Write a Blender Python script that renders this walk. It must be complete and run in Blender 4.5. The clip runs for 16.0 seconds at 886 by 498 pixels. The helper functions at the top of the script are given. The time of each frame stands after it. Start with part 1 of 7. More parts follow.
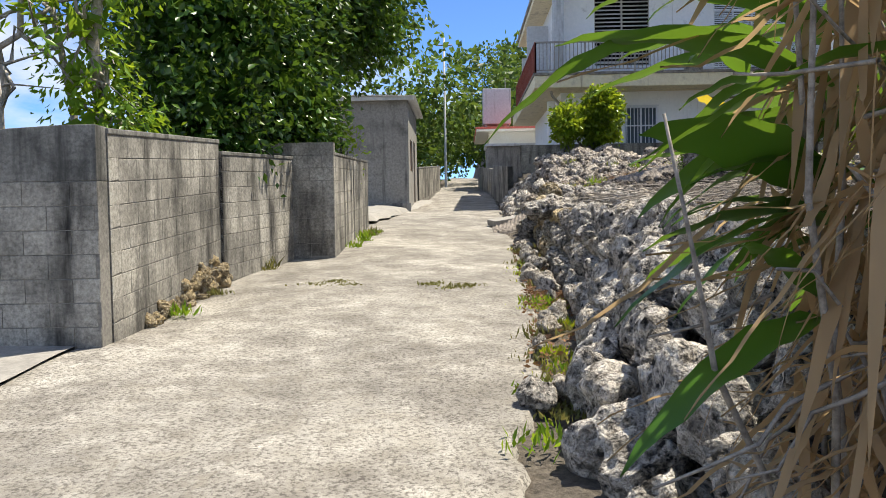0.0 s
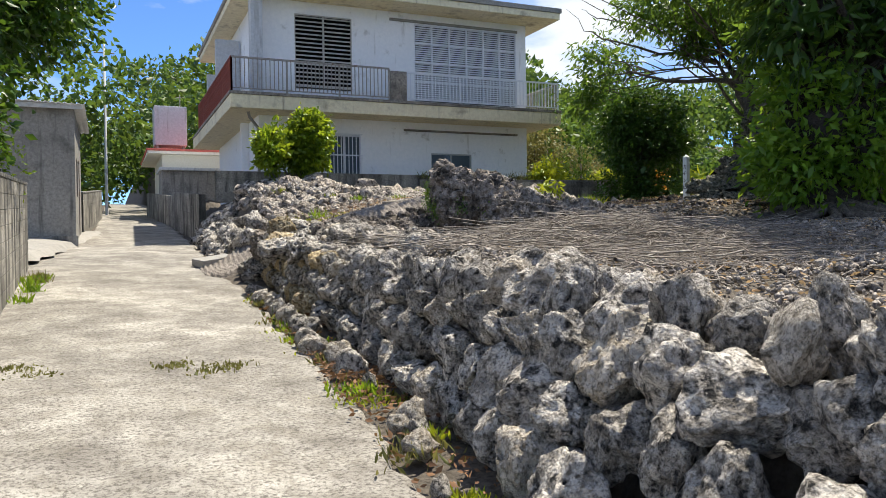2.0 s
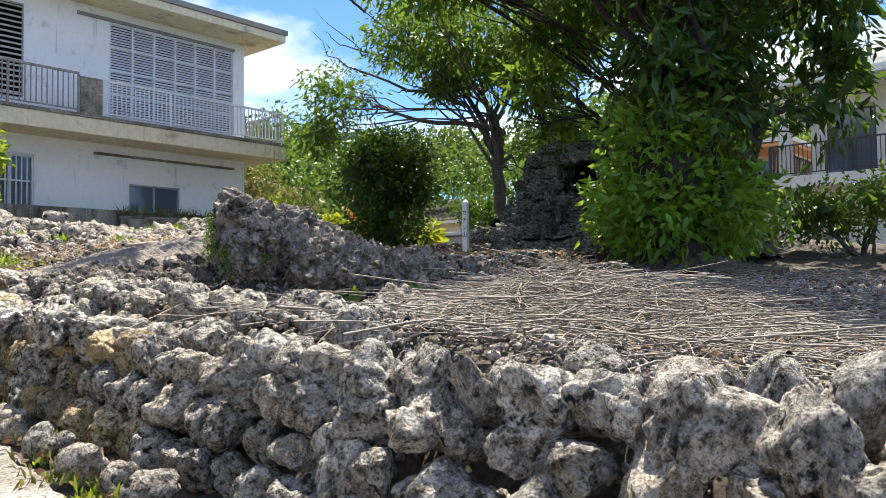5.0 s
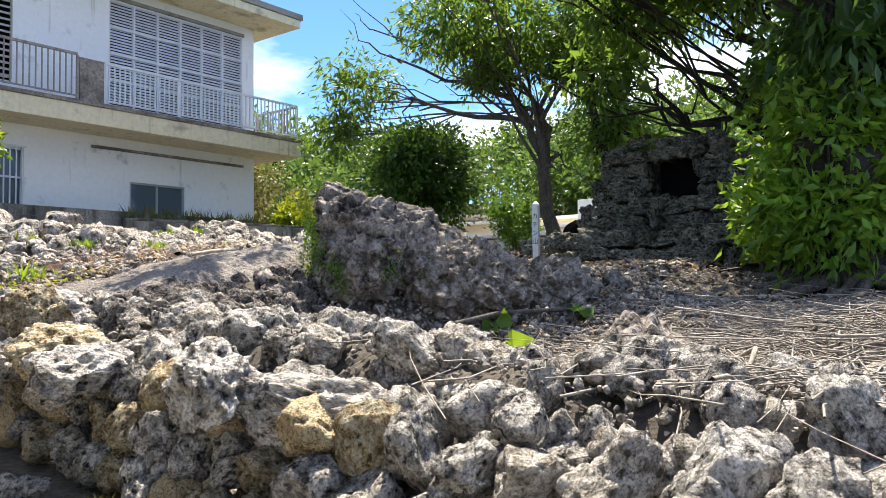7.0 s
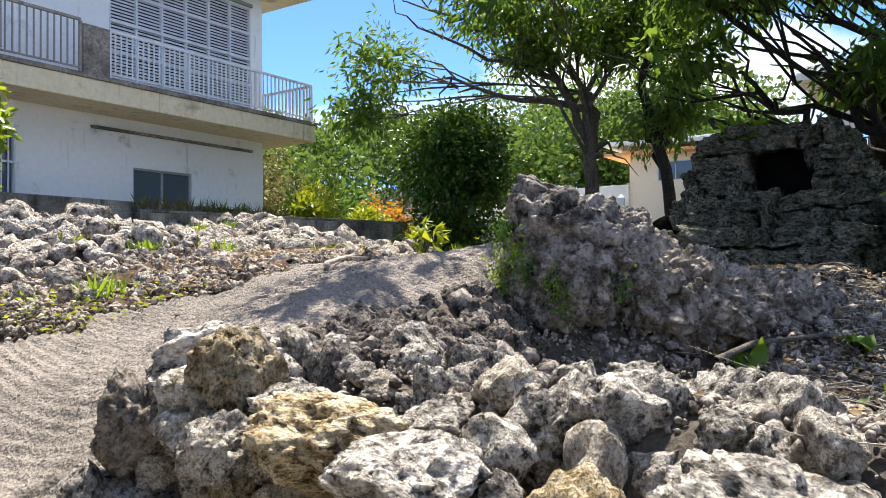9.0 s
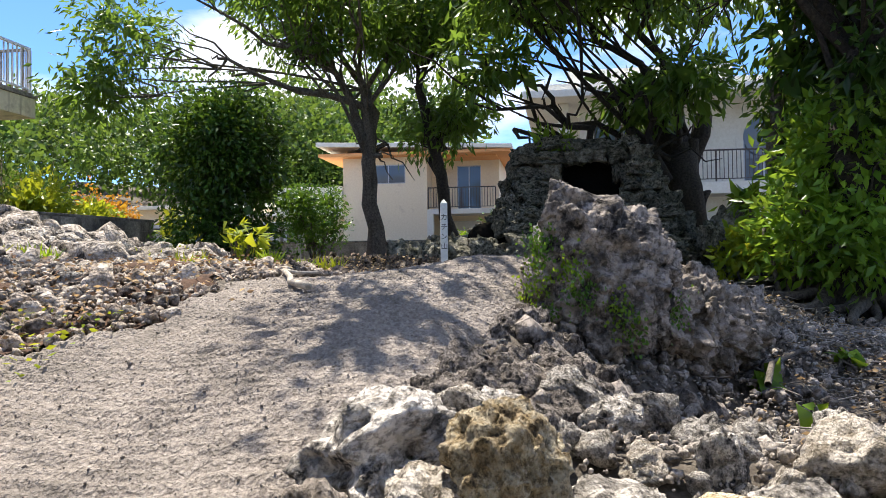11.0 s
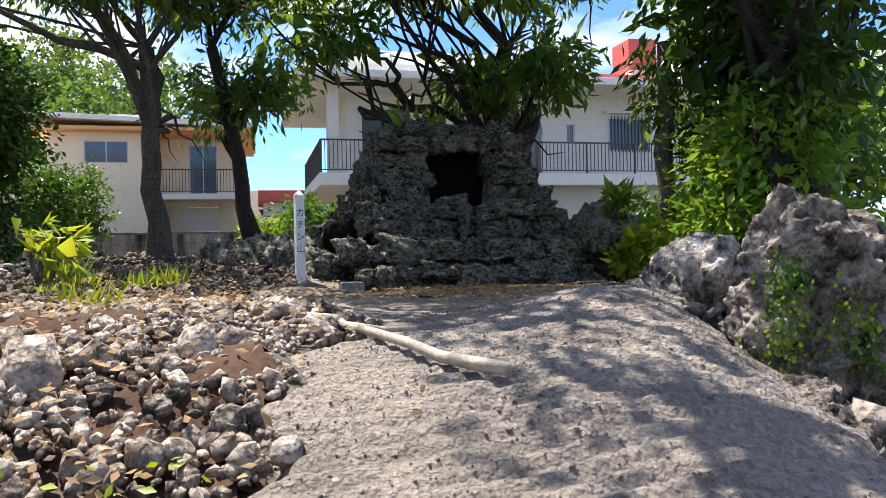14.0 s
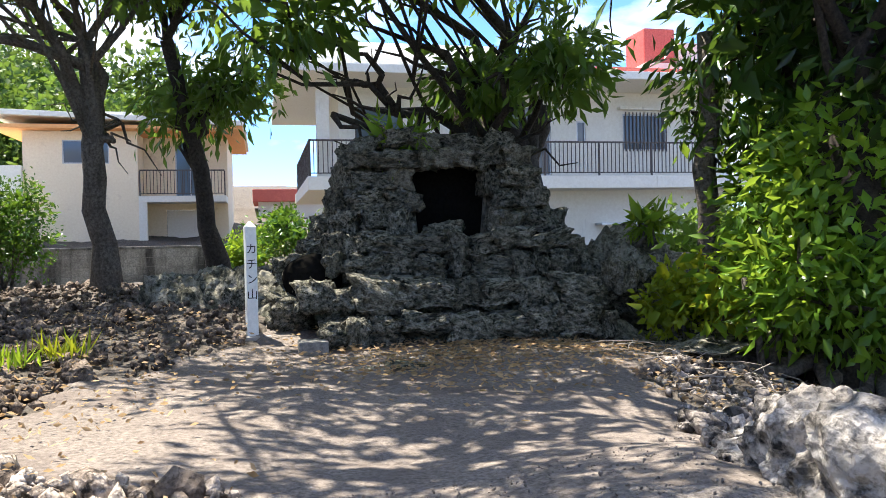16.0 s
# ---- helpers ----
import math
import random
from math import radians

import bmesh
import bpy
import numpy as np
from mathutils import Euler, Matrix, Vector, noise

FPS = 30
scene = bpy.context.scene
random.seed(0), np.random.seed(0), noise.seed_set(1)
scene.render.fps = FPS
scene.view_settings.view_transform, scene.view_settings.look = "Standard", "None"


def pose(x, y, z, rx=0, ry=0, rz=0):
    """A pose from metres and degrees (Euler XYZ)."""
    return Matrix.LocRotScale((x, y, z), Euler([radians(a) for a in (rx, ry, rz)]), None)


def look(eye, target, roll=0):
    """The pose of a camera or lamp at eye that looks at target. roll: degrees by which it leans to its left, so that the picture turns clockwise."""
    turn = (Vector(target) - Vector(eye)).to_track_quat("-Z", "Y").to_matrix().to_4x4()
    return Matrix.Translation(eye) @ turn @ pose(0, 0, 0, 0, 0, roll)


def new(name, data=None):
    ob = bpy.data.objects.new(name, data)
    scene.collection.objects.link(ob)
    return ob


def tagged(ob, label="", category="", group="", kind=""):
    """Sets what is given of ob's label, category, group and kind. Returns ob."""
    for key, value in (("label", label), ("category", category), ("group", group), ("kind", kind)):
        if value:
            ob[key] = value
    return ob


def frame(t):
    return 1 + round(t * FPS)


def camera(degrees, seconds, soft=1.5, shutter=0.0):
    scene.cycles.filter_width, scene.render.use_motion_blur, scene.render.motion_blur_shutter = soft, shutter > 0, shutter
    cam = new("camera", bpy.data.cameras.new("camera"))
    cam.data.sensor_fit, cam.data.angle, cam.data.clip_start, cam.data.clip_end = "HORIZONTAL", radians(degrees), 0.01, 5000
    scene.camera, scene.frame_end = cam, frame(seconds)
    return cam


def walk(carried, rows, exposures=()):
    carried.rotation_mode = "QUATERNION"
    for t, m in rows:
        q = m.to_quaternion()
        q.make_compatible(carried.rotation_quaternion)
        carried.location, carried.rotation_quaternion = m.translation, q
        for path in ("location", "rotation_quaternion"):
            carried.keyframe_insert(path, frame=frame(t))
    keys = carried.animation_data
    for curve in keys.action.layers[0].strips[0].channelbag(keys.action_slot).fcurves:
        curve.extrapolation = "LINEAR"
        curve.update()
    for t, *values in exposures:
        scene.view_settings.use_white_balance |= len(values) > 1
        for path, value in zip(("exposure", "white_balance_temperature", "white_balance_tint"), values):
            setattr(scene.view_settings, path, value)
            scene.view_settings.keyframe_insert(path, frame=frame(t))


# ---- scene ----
cam = camera(59.3, 16.0, soft=0.8)
METRES, EYE, TILT, LEAN, TURN = 21.0, 1.47, 0.0, 0.0, 1.4
ROWS = [
    (0.0, 0.0, 0.0, 0.0, -0.04, -2.29, 0.93),
    (0.5, -0.0191, 0.0277, 0.0017, -5.21, -2.01, 0.86),
    (1.0, -0.0296, 0.0576, 0.0048, -11.22, -1.59, 0.83),
    (1.5, -0.0353, 0.0888, 0.0074, -17.81, -1.09, 0.83),
    (2.0, -0.0387, 0.122, 0.0103, -24.69, -0.57, 0.79),
    (2.5, -0.0462, 0.1556, 0.014, -31.41, -0.08, 0.74),
    (3.0, -0.0488, 0.1891, 0.0164, -37.46, 0.43, 0.69),
    (3.5, -0.0533, 0.2225, 0.0179, -42.42, 1.04, 0.67),
    (6.0, -0.0373, 0.3828, 0.0243, -52.35, 2.72, 0.74),
    (6.5, -0.034, 0.4194, 0.0274, -53.04, 2.71, 0.71),
    (7.0, -0.0307, 0.4522, 0.0294, -53.46, 2.66, 0.72),
    (7.5, -0.0252, 0.4844, 0.0306, -53.7, 2.48, 0.7),
    (8.0, -0.0296, 0.5177, 0.0361, -53.92, 2.17, 0.68),
    (10.5, -0.0249, 0.6845, 0.0487, -74.39, 1.27, 0.64),
    (11.0, -0.0193, 0.7159, 0.0516, -82.45, 1.27, 0.66),
    (11.5, -0.011, 0.7432, 0.0538, -89.24, 1.21, 0.72),
    (12.0, 0.0037, 0.7719, 0.0552, -94.34, 1.05, 0.78),
    (12.5, 0.0229, 0.7952, 0.058, -98.15, 0.77, 0.84),
    (13.0, 0.0435, 0.8124, 0.0593, -101.16, 0.4, 0.88),
    (13.5, 0.0609, 0.8271, 0.0625, -103.43, 0.04, 0.95),
    (14.0, 0.0846, 0.8304, 0.0669, -104.91, -0.23, 1.07),
    (14.5, 0.1082, 0.8305, 0.0706, -105.6, -0.37, 1.14),
    (15.0, 0.1304, 0.8233, 0.0788, -105.62, -0.5, 1.25),
    (15.5, 0.153, 0.8118, 0.0852, -105.21, -0.68, 1.25),
    (16.0, 0.1756, 0.796, 0.0925, -104.43, -0.86, 1.22),
]
walk(cam, [(t, pose(0, 0, EYE, TILT, LEAN, TURN) @ pose(METRES * x, METRES * y, METRES * z, 90 + pitch, roll, yaw)) for t, x, y, z, yaw, pitch, roll in ROWS],
     [(0.0, 0.95, 6800, 9), (3.5, 1.02, 6600, 9), (6.0, 1.62, 6700, 10), (8.0, 1.55, 6600, 10), (10.5, 1.40, 6600, 12), (12.0, 1.38, 6500, 12), (14.0, 1.46, 6500, 13), (16.0, 1.90, 6500, 12)])

# ---- sky and sun ----
SUN_DIR = Vector((0.52, 0.30, 1.40)).normalized()
world = bpy.data.worlds.new("world")
scene.world = world
world.use_nodes = True
wn, wl = world.node_tree.nodes, world.node_tree.links
wn.clear()
w_out = wn.new("ShaderNodeOutputWorld")
w_bg = wn.new("ShaderNodeBackground")
w_sky = wn.new("ShaderNodeTexSky")
w_sky.sky_type = "NISHITA"
w_sky.sun_disc = False
w_sky.sun_elevation = math.asin(SUN_DIR.z)
w_sky.sun_rotation = math.atan2(SUN_DIR.x, SUN_DIR.y)
w_sky.air_density, w_sky.dust_density, w_sky.ozone_density = 0.6, 0.1, 2.5
w_bg.inputs["Strength"].default_value = 0.12
w_tc = wn.new("ShaderNodeTexCoord")
w_map = wn.new("ShaderNodeMapping")
w_map.inputs["Scale"].default_value = (1.3, 1.3, 3.6)
w_map.inputs["Location"].default_value = (2.6, -0.7, 0.9)
w_noise = wn.new("ShaderNodeTexNoise")
w_noise.inputs["Scale"].default_value = 2.1
w_noise.inputs["Detail"].default_value = 7
w_noise.inputs["Roughness"].default_value = 0.55
w_ramp = wn.new("ShaderNodeValToRGB")
w_ramp.color_ramp.elements[0].position = 0.465
w_ramp.color_ramp.elements[1].position = 0.60
w_mix = wn.new("ShaderNodeMix")
w_mix.data_type = "RGBA"
w_mix.inputs["B"].default_value = (4.2, 4.5, 4.9, 1)
wl.new(w_tc.outputs["Generated"], w_map.inputs["Vector"])
wl.new(w_map.outputs["Vector"], w_noise.inputs["Vector"])
wl.new(w_noise.outputs["Fac"], w_ramp.inputs["Fac"])
wl.new(w_ramp.outputs["Color"], w_mix.inputs["Factor"])
w_tint = wn.new("ShaderNodeMix")
w_tint.data_type, w_tint.blend_type = "RGBA", "MULTIPLY"
w_tint.inputs["Factor"].default_value = 1.0
w_tint.inputs["B"].default_value = (0.56, 0.78, 1.05, 1)
wl.new(w_sky.outputs["Color"], w_tint.inputs["A"])
wl.new(w_tint.outputs["Result"], w_mix.inputs["A"])
wl.new(w_mix.outputs["Result"], w_bg.inputs["Color"])
wl.new(w_bg.outputs["Background"], w_out.inputs["Surface"])

sun = new("sun", bpy.data.lights.new("sun", "SUN"))
sun.data.energy, sun.data.angle, sun.data.color = 4.4, radians(0.5), (1.0, 0.94, 0.82)
sun.matrix_world = look(SUN_DIR * 60, (0, 0, 0))


# ---- materials ----
def ramp_node(nt, fac, stops):
    r = nt.nodes.new("ShaderNodeValToRGB")
    els = r.color_ramp.elements
    while len(els) < len(stops):
        els.new(0.5)
    for e, (p, c) in zip(els, stops):
        e.position, e.color = p, (*c, 1)
    nt.links.new(fac, r.inputs["Fac"])
    return r.outputs["Color"]


def noise_node(nt, vec, scale, detail=5, rough=0.6, kind="noise"):
    if kind == "noise":
        n = nt.nodes.new("ShaderNodeTexNoise")
        n.inputs["Detail"].default_value, n.inputs["Roughness"].default_value = detail, rough
        out = n.outputs["Fac"]
    else:
        n = nt.nodes.new("ShaderNodeTexVoronoi")
        n.inputs["Detail"].default_value = 1.0
        out = n.outputs["Distance"]
    n.inputs["Scale"].default_value = scale
    nt.links.new(vec, n.inputs["Vector"])
    return out


def mixed(nt, fac, a, b, mode="MIX"):
    m = nt.nodes.new("ShaderNodeMix")
    m.data_type, m.blend_type = "RGBA", mode
    for sock, v in (("Factor", fac), ("A", a), ("B", b)):
        if isinstance(v, (int, float)):
            m.inputs[sock].default_value = v
        elif isinstance(v, tuple):
            m.inputs[sock].default_value = (*v, 1)
        else:
            nt.links.new(v, m.inputs[sock])
    return m.outputs["Result"]


def bump_node(nt, height, strength, dist, normal=None):
    b = nt.nodes.new("ShaderNodeBump")
    b.inputs["Strength"].default_value, b.inputs["Distance"].default_value = strength, dist
    nt.links.new(height, b.inputs["Height"])
    if normal is not None:
        nt.links.new(normal, b.inputs["Normal"])
    return b.outputs["Normal"]


def base_material(name, rough=0.8):
    m = bpy.data.materials.new(name)
    m.use_nodes = True
    nt = m.node_tree
    bsdf = nt.nodes["Principled BSDF"]
    bsdf.inputs["Roughness"].default_value = rough
    bsdf.inputs["Specular IOR Level"].default_value = 0.3
    tc = nt.nodes.new("ShaderNodeTexCoord")
    return m, nt, bsdf, tc.outputs["Object"]


def shifted(nt, vec):
    """Object coordinates moved by each object's own random number."""
    info = nt.nodes.new("ShaderNodeObjectInfo")
    sc = nt.nodes.new("ShaderNodeVectorMath")
    sc.operation = "MULTIPLY_ADD"
    comb = nt.nodes.new("ShaderNodeCombineXYZ")
    for s, k in zip("XYZ", (37.0, 91.0, 53.0)):
        mul = nt.nodes.new("ShaderNodeMath")
        mul.operation = "MULTIPLY"
        mul.inputs[1].default_value = k
        nt.links.new(info.outputs["Random"], mul.inputs[0])
        nt.links.new(mul.outputs[0], comb.inputs[s])
    sc.inputs[1].default_value = (1, 1, 1)
    nt.links.new(vec, sc.inputs[0])
    nt.links.new(comb.outputs[0], sc.inputs[2])
    return sc.outputs[0], info.outputs["Random"]


def surface(name, dark, light, big=0.8, fine=14.0, rough=0.8, bump=0.3, dist=0.01, streak=0.0, stain=(0.08, 0.075, 0.07), stain_amount=0.0, vary=0.0, metallic=0.0, stain_scale=1.6, spec=0.3, world_space=False, streak_scale=3.6):
    """General surface: two scales of variation, optional stains and downward streaks."""
    m, nt, bsdf, vec = base_material(name, rough)
    bsdf.inputs["Metallic"].default_value = metallic
    bsdf.inputs["Specular IOR Level"].default_value = spec
    rnd = None
    if world_space:
        geo = nt.nodes.new("ShaderNodeNewGeometry")
        vec = geo.outputs["Position"]
        rnd = shifted(nt, vec)[1] if vary else None
    elif vary:
        vec, rnd = shifted(nt, vec)
    a = noise_node(nt, vec, big, 4)
    b = noise_node(nt, vec, fine, 6, 0.7)
    mid = tuple((x + y) / 2 for x, y in zip(dark, light))
    col = ramp_node(nt, a, [(0.3, mid), (0.7, light)])
    col = mixed(nt, ramp_node(nt, b, [(0.35, (1, 1, 1)), (0.62, (0, 0, 0))]), col, dark)
    if stain_amount:
        s = noise_node(nt, vec, stain_scale, 7, 0.65)
        f = ramp_node(nt, s, [(0.62 - stain_amount * 0.25, (0, 0, 0)), (0.72, (1, 1, 1))])
        col = mixed(nt, f, col, stain)
    if streak:
        mp = nt.nodes.new("ShaderNodeMapping")
        mp.inputs["Scale"].default_value = (streak_scale, streak_scale, 0.32)
        nt.links.new(vec, mp.inputs["Vector"])
        s = noise_node(nt, mp.outputs["Vector"], 1.7, 5, 0.6)
        f = ramp_node(nt, s, [(0.66 - streak * 0.22, (0, 0, 0)), (0.78 - streak * 0.1, (1, 1, 1))])
        col = mixed(nt, f, col, stain)
    if rnd is not None:
        tone = ramp_node(nt, rnd, [(0.0, (1 - vary,) * 3), (1.0, (1 + vary * 0.0,) * 3)])
        col = mixed(nt, 1.0, col, tone, "MULTIPLY")
    nt.links.new(col, bsdf.inputs["Base Color"])
    if bump:
        nt.links.new(bump_node(nt, b, bump, dist), bsdf.inputs["Normal"])
    return m


def coral_material(name, pale, grey, black, tan, vary=0.35, tan_amount=0.5, pit=16.0):
    """Weathered coral limestone: pale grey with black lichen, ochre breaks and pits darkened in the colour."""
    m, nt, bsdf, vec = base_material(name, 0.93)
    bsdf.inputs["Specular IOR Level"].default_value = 0.15
    vec, rnd = shifted(nt, vec)
    big = noise_node(nt, vec, 3.2, 6, 0.7)
    mid = noise_node(nt, vec, 6.0, 8, 0.68)
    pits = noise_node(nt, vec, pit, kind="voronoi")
    fine = noise_node(nt, vec, 60.0, 6, 0.7)
    col = ramp_node(nt, mid, [(0.385, black), (0.45, grey), (0.545, pale)])
    col = mixed(nt, ramp_node(nt, big, [(0.36, (0.75, 0.75, 0.75)), (0.54, (0, 0, 0))]), col, mixed(nt, fine, black, grey))
    f = ramp_node(nt, rnd, [(0.82 - 0.15 * tan_amount, (0, 0, 0)), (0.97, (tan_amount,) * 3)])
    col = mixed(nt, f, col, mixed(nt, mid, tan, pale))
    # Recess darkening put into the colour: near-black where the pit bump sinks.
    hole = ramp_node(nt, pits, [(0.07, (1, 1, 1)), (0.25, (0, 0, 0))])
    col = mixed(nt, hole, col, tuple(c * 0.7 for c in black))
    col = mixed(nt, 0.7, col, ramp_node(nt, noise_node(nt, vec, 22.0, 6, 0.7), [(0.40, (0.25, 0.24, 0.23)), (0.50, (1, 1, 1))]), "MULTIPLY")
    tone = ramp_node(nt, rnd, [(0.0, (1 - vary,) * 3), (0.6, (1, 1, 1))])
    col = mixed(nt, 1.0, col, tone, "MULTIPLY")
    nt.links.new(col, bsdf.inputs["Base Color"])
    n1 = bump_node(nt, pits, 1.0, 0.030)
    n2 = bump_node(nt, mid, 1.0, 0.025, n1)
    nt.links.new(bump_node(nt, fine, 1.0, 0.005, n2), bsdf.inputs["Normal"])
    return m


def leaf_material(name, dark, light, back, gloss=0.35, trans=0.35, patch=0.9, low=0.55):
    """Leaves: colour by leaf, thin enough to let light through."""
    m, nt, bsdf, vec = base_material(name, gloss)
    bsdf.inputs["Specular IOR Level"].default_value = 0.35
    geo = nt.nodes.new("ShaderNodeNewGeometry")
    col = ramp_node(nt, geo.outputs["Random Per Island"], [(0.0, dark), (0.7, light), (0.97, light), (1.0, back)])
    big = noise_node(nt, vec, patch, 3)
    col = mixed(nt, ramp_node(nt, big, [(0.35, (low, low * 1.05, low)), (0.7, (1, 1, 1))]), (0.0, 0.0, 0.0), col)
    nt.links.new(col, bsdf.inputs["Base Color"])
    tr = nt.nodes.new("ShaderNodeBsdfTranslucent")
    nt.links.new(mixed(nt, 0.55, col, back), tr.inputs["Color"])
    mx = nt.nodes.new("ShaderNodeMixShader")
    mx.inputs[0].default_value = trans
    nt.links.new(bsdf.outputs[0], mx.inputs[1])
    nt.links.new(tr.outputs[0], mx.inputs[2])
    nt.links.new(mx.outputs[0], nt.nodes["Material Output"].inputs["Surface"])
    return m


def glass_material(name, tint):
    m, nt, bsdf, vec = base_material(name, 0.06)
    bsdf.inputs["Base Color"].default_value = (*tint, 1)
    bsdf.inputs["Specular IOR Level"].default_value = 0.6
    return m




def lane_material():
    """Old concrete: exposed grit, pale worn patches, dark damp stains and hairline cracks."""
    m, nt, bsdf, vec = base_material("lane_concrete", 0.92)
    big = noise_node(nt, vec, 0.45, 4, 0.6)
    mid = noise_node(nt, vec, 4.5, 7, 0.75)
    grit = noise_node(nt, vec, 38.0, 5, 0.72)
    stones = noise_node(nt, vec, 48.0, kind="voronoi")
    col = ramp_node(nt, big, [(0.32, (0.25, 0.236, 0.212)), (0.66, (0.395, 0.374, 0.336))])
    col = mixed(nt, ramp_node(nt, mid, [(0.36, (0.8, 0.8, 0.8)), (0.56, (0, 0, 0))]), col, (0.245, 0.225, 0.19))
    col = mixed(nt, ramp_node(nt, mid, [(0.58, (0, 0, 0)), (0.72, (0.8, 0.8, 0.8))]), col, (0.50, 0.465, 0.41))
    col = mixed(nt, ramp_node(nt, grit, [(0.40, (0.95, 0.95, 0.95)), (0.52, (0, 0, 0))]), col, (0.12, 0.108, 0.095))
    col = mixed(nt, ramp_node(nt, stones, [(0.10, (0.5, 0.5, 0.5)), (0.22, (0, 0, 0))]), col, (0.62, 0.58, 0.50))
    worn = noise_node(nt, vec, 1.5, 9, 0.72)
    col = mixed(nt, 0.85, col, ramp_node(nt, worn, [(0.38, (0.60, 0.58, 0.57)), (0.5, (0.92, 0.91, 0.90)), (0.60, (1.25, 1.25, 1.24))]), "MULTIPLY")
    warp = nt.nodes.new("ShaderNodeVectorMath")
    warp.operation = "ADD"
    wn_ = nt.nodes.new("ShaderNodeTexNoise")
    wn_.inputs["Scale"].default_value = 2.0
    nt.links.new(vec, wn_.inputs["Vector"])
    nt.links.new(vec, warp.inputs[0])
    nt.links.new(wn_.outputs["Color"], warp.inputs[1])
    cr = nt.nodes.new("ShaderNodeTexVoronoi")
    cr.feature = "DISTANCE_TO_EDGE"
    cr.inputs["Scale"].default_value = 0.3
    nt.links.new(warp.outputs[0], cr.inputs["Vector"])
    crack = ramp_node(nt, cr.outputs["Distance"], [(0.002, (0.6, 0.6, 0.6)), (0.006, (0, 0, 0))])
    col = mixed(nt, crack, col, (0.20, 0.18, 0.15))
    nt.links.new(col, bsdf.inputs["Base Color"])
    n1 = bump_node(nt, mid, 0.6, 0.02)
    nt.links.new(bump_node(nt, grit, 1.0, 0.012, n1), bsdf.inputs["Normal"])
    return m


M_ROAD = lane_material()
M_PAD = surface("grey_concrete_pad", (0.24, 0.23, 0.21), (0.36, 0.34, 0.31), 0.8, 22, 0.9, 0.4, 0.006, stain_amount=0.4, stain=(0.16, 0.15, 0.14))
M_BLOCK = surface("weathered_block", (0.24, 0.225, 0.195), (0.60, 0.565, 0.49), 1.4, 26, 0.92, 0.6, 0.008, streak=0.95, stain=(0.028, 0.026, 0.024), stain_amount=0.8, vary=0.22, stain_scale=0.9, world_space=True, streak_scale=1.9)
M_MORTAR = surface("old_mortar", (0.16, 0.15, 0.135), (0.34, 0.32, 0.28), 1.2, 30, 0.95, 0.6, 0.008, stain_amount=0.5, stain=(0.05, 0.05, 0.045))
M_CAP = surface("wall_cap", (0.13, 0.125, 0.115), (0.30, 0.29, 0.26), 1.4, 26, 0.92, 0.6, 0.008, streak=0.8, stain=(0.04, 0.04, 0.037), stain_amount=0.5)
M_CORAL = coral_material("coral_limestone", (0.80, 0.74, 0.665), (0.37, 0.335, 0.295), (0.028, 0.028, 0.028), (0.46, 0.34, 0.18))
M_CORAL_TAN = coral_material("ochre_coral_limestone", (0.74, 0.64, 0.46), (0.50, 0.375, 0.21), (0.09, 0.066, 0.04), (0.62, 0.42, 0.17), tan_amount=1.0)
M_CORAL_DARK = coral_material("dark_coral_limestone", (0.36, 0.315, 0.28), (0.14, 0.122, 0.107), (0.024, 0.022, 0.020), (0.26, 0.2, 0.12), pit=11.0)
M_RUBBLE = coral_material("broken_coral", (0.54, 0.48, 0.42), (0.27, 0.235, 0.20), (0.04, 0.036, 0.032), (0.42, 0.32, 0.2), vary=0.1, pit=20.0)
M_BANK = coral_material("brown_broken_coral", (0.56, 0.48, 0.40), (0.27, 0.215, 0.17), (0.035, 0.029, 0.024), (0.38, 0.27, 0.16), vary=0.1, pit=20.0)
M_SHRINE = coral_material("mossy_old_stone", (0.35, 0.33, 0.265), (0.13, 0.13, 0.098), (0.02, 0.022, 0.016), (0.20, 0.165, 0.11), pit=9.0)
M_PACKED = surface("packed_brown_earth", (0.105, 0.086, 0.072), (0.30, 0.255, 0.215), 0.9, 34, 0.95, 0.8, 0.02, stain_amount=0.5, stain=(0.12, 0.095, 0.08), stain_scale=1.4)
M_CLOD = coral_material("brown_clods", (0.27, 0.215, 0.17), (0.13, 0.10, 0.078), (0.035, 0.027, 0.021), (0.22, 0.14, 0.085), pit=14.0)
M_GRAVEL = surface("crushed_coral_gravel", (0.22, 0.19, 0.165), (0.50, 0.445, 0.395), 1.1, 40, 0.95, 0.9, 0.02, stain_amount=0.5, stain=(0.18, 0.16, 0.14), stain_scale=2.0)


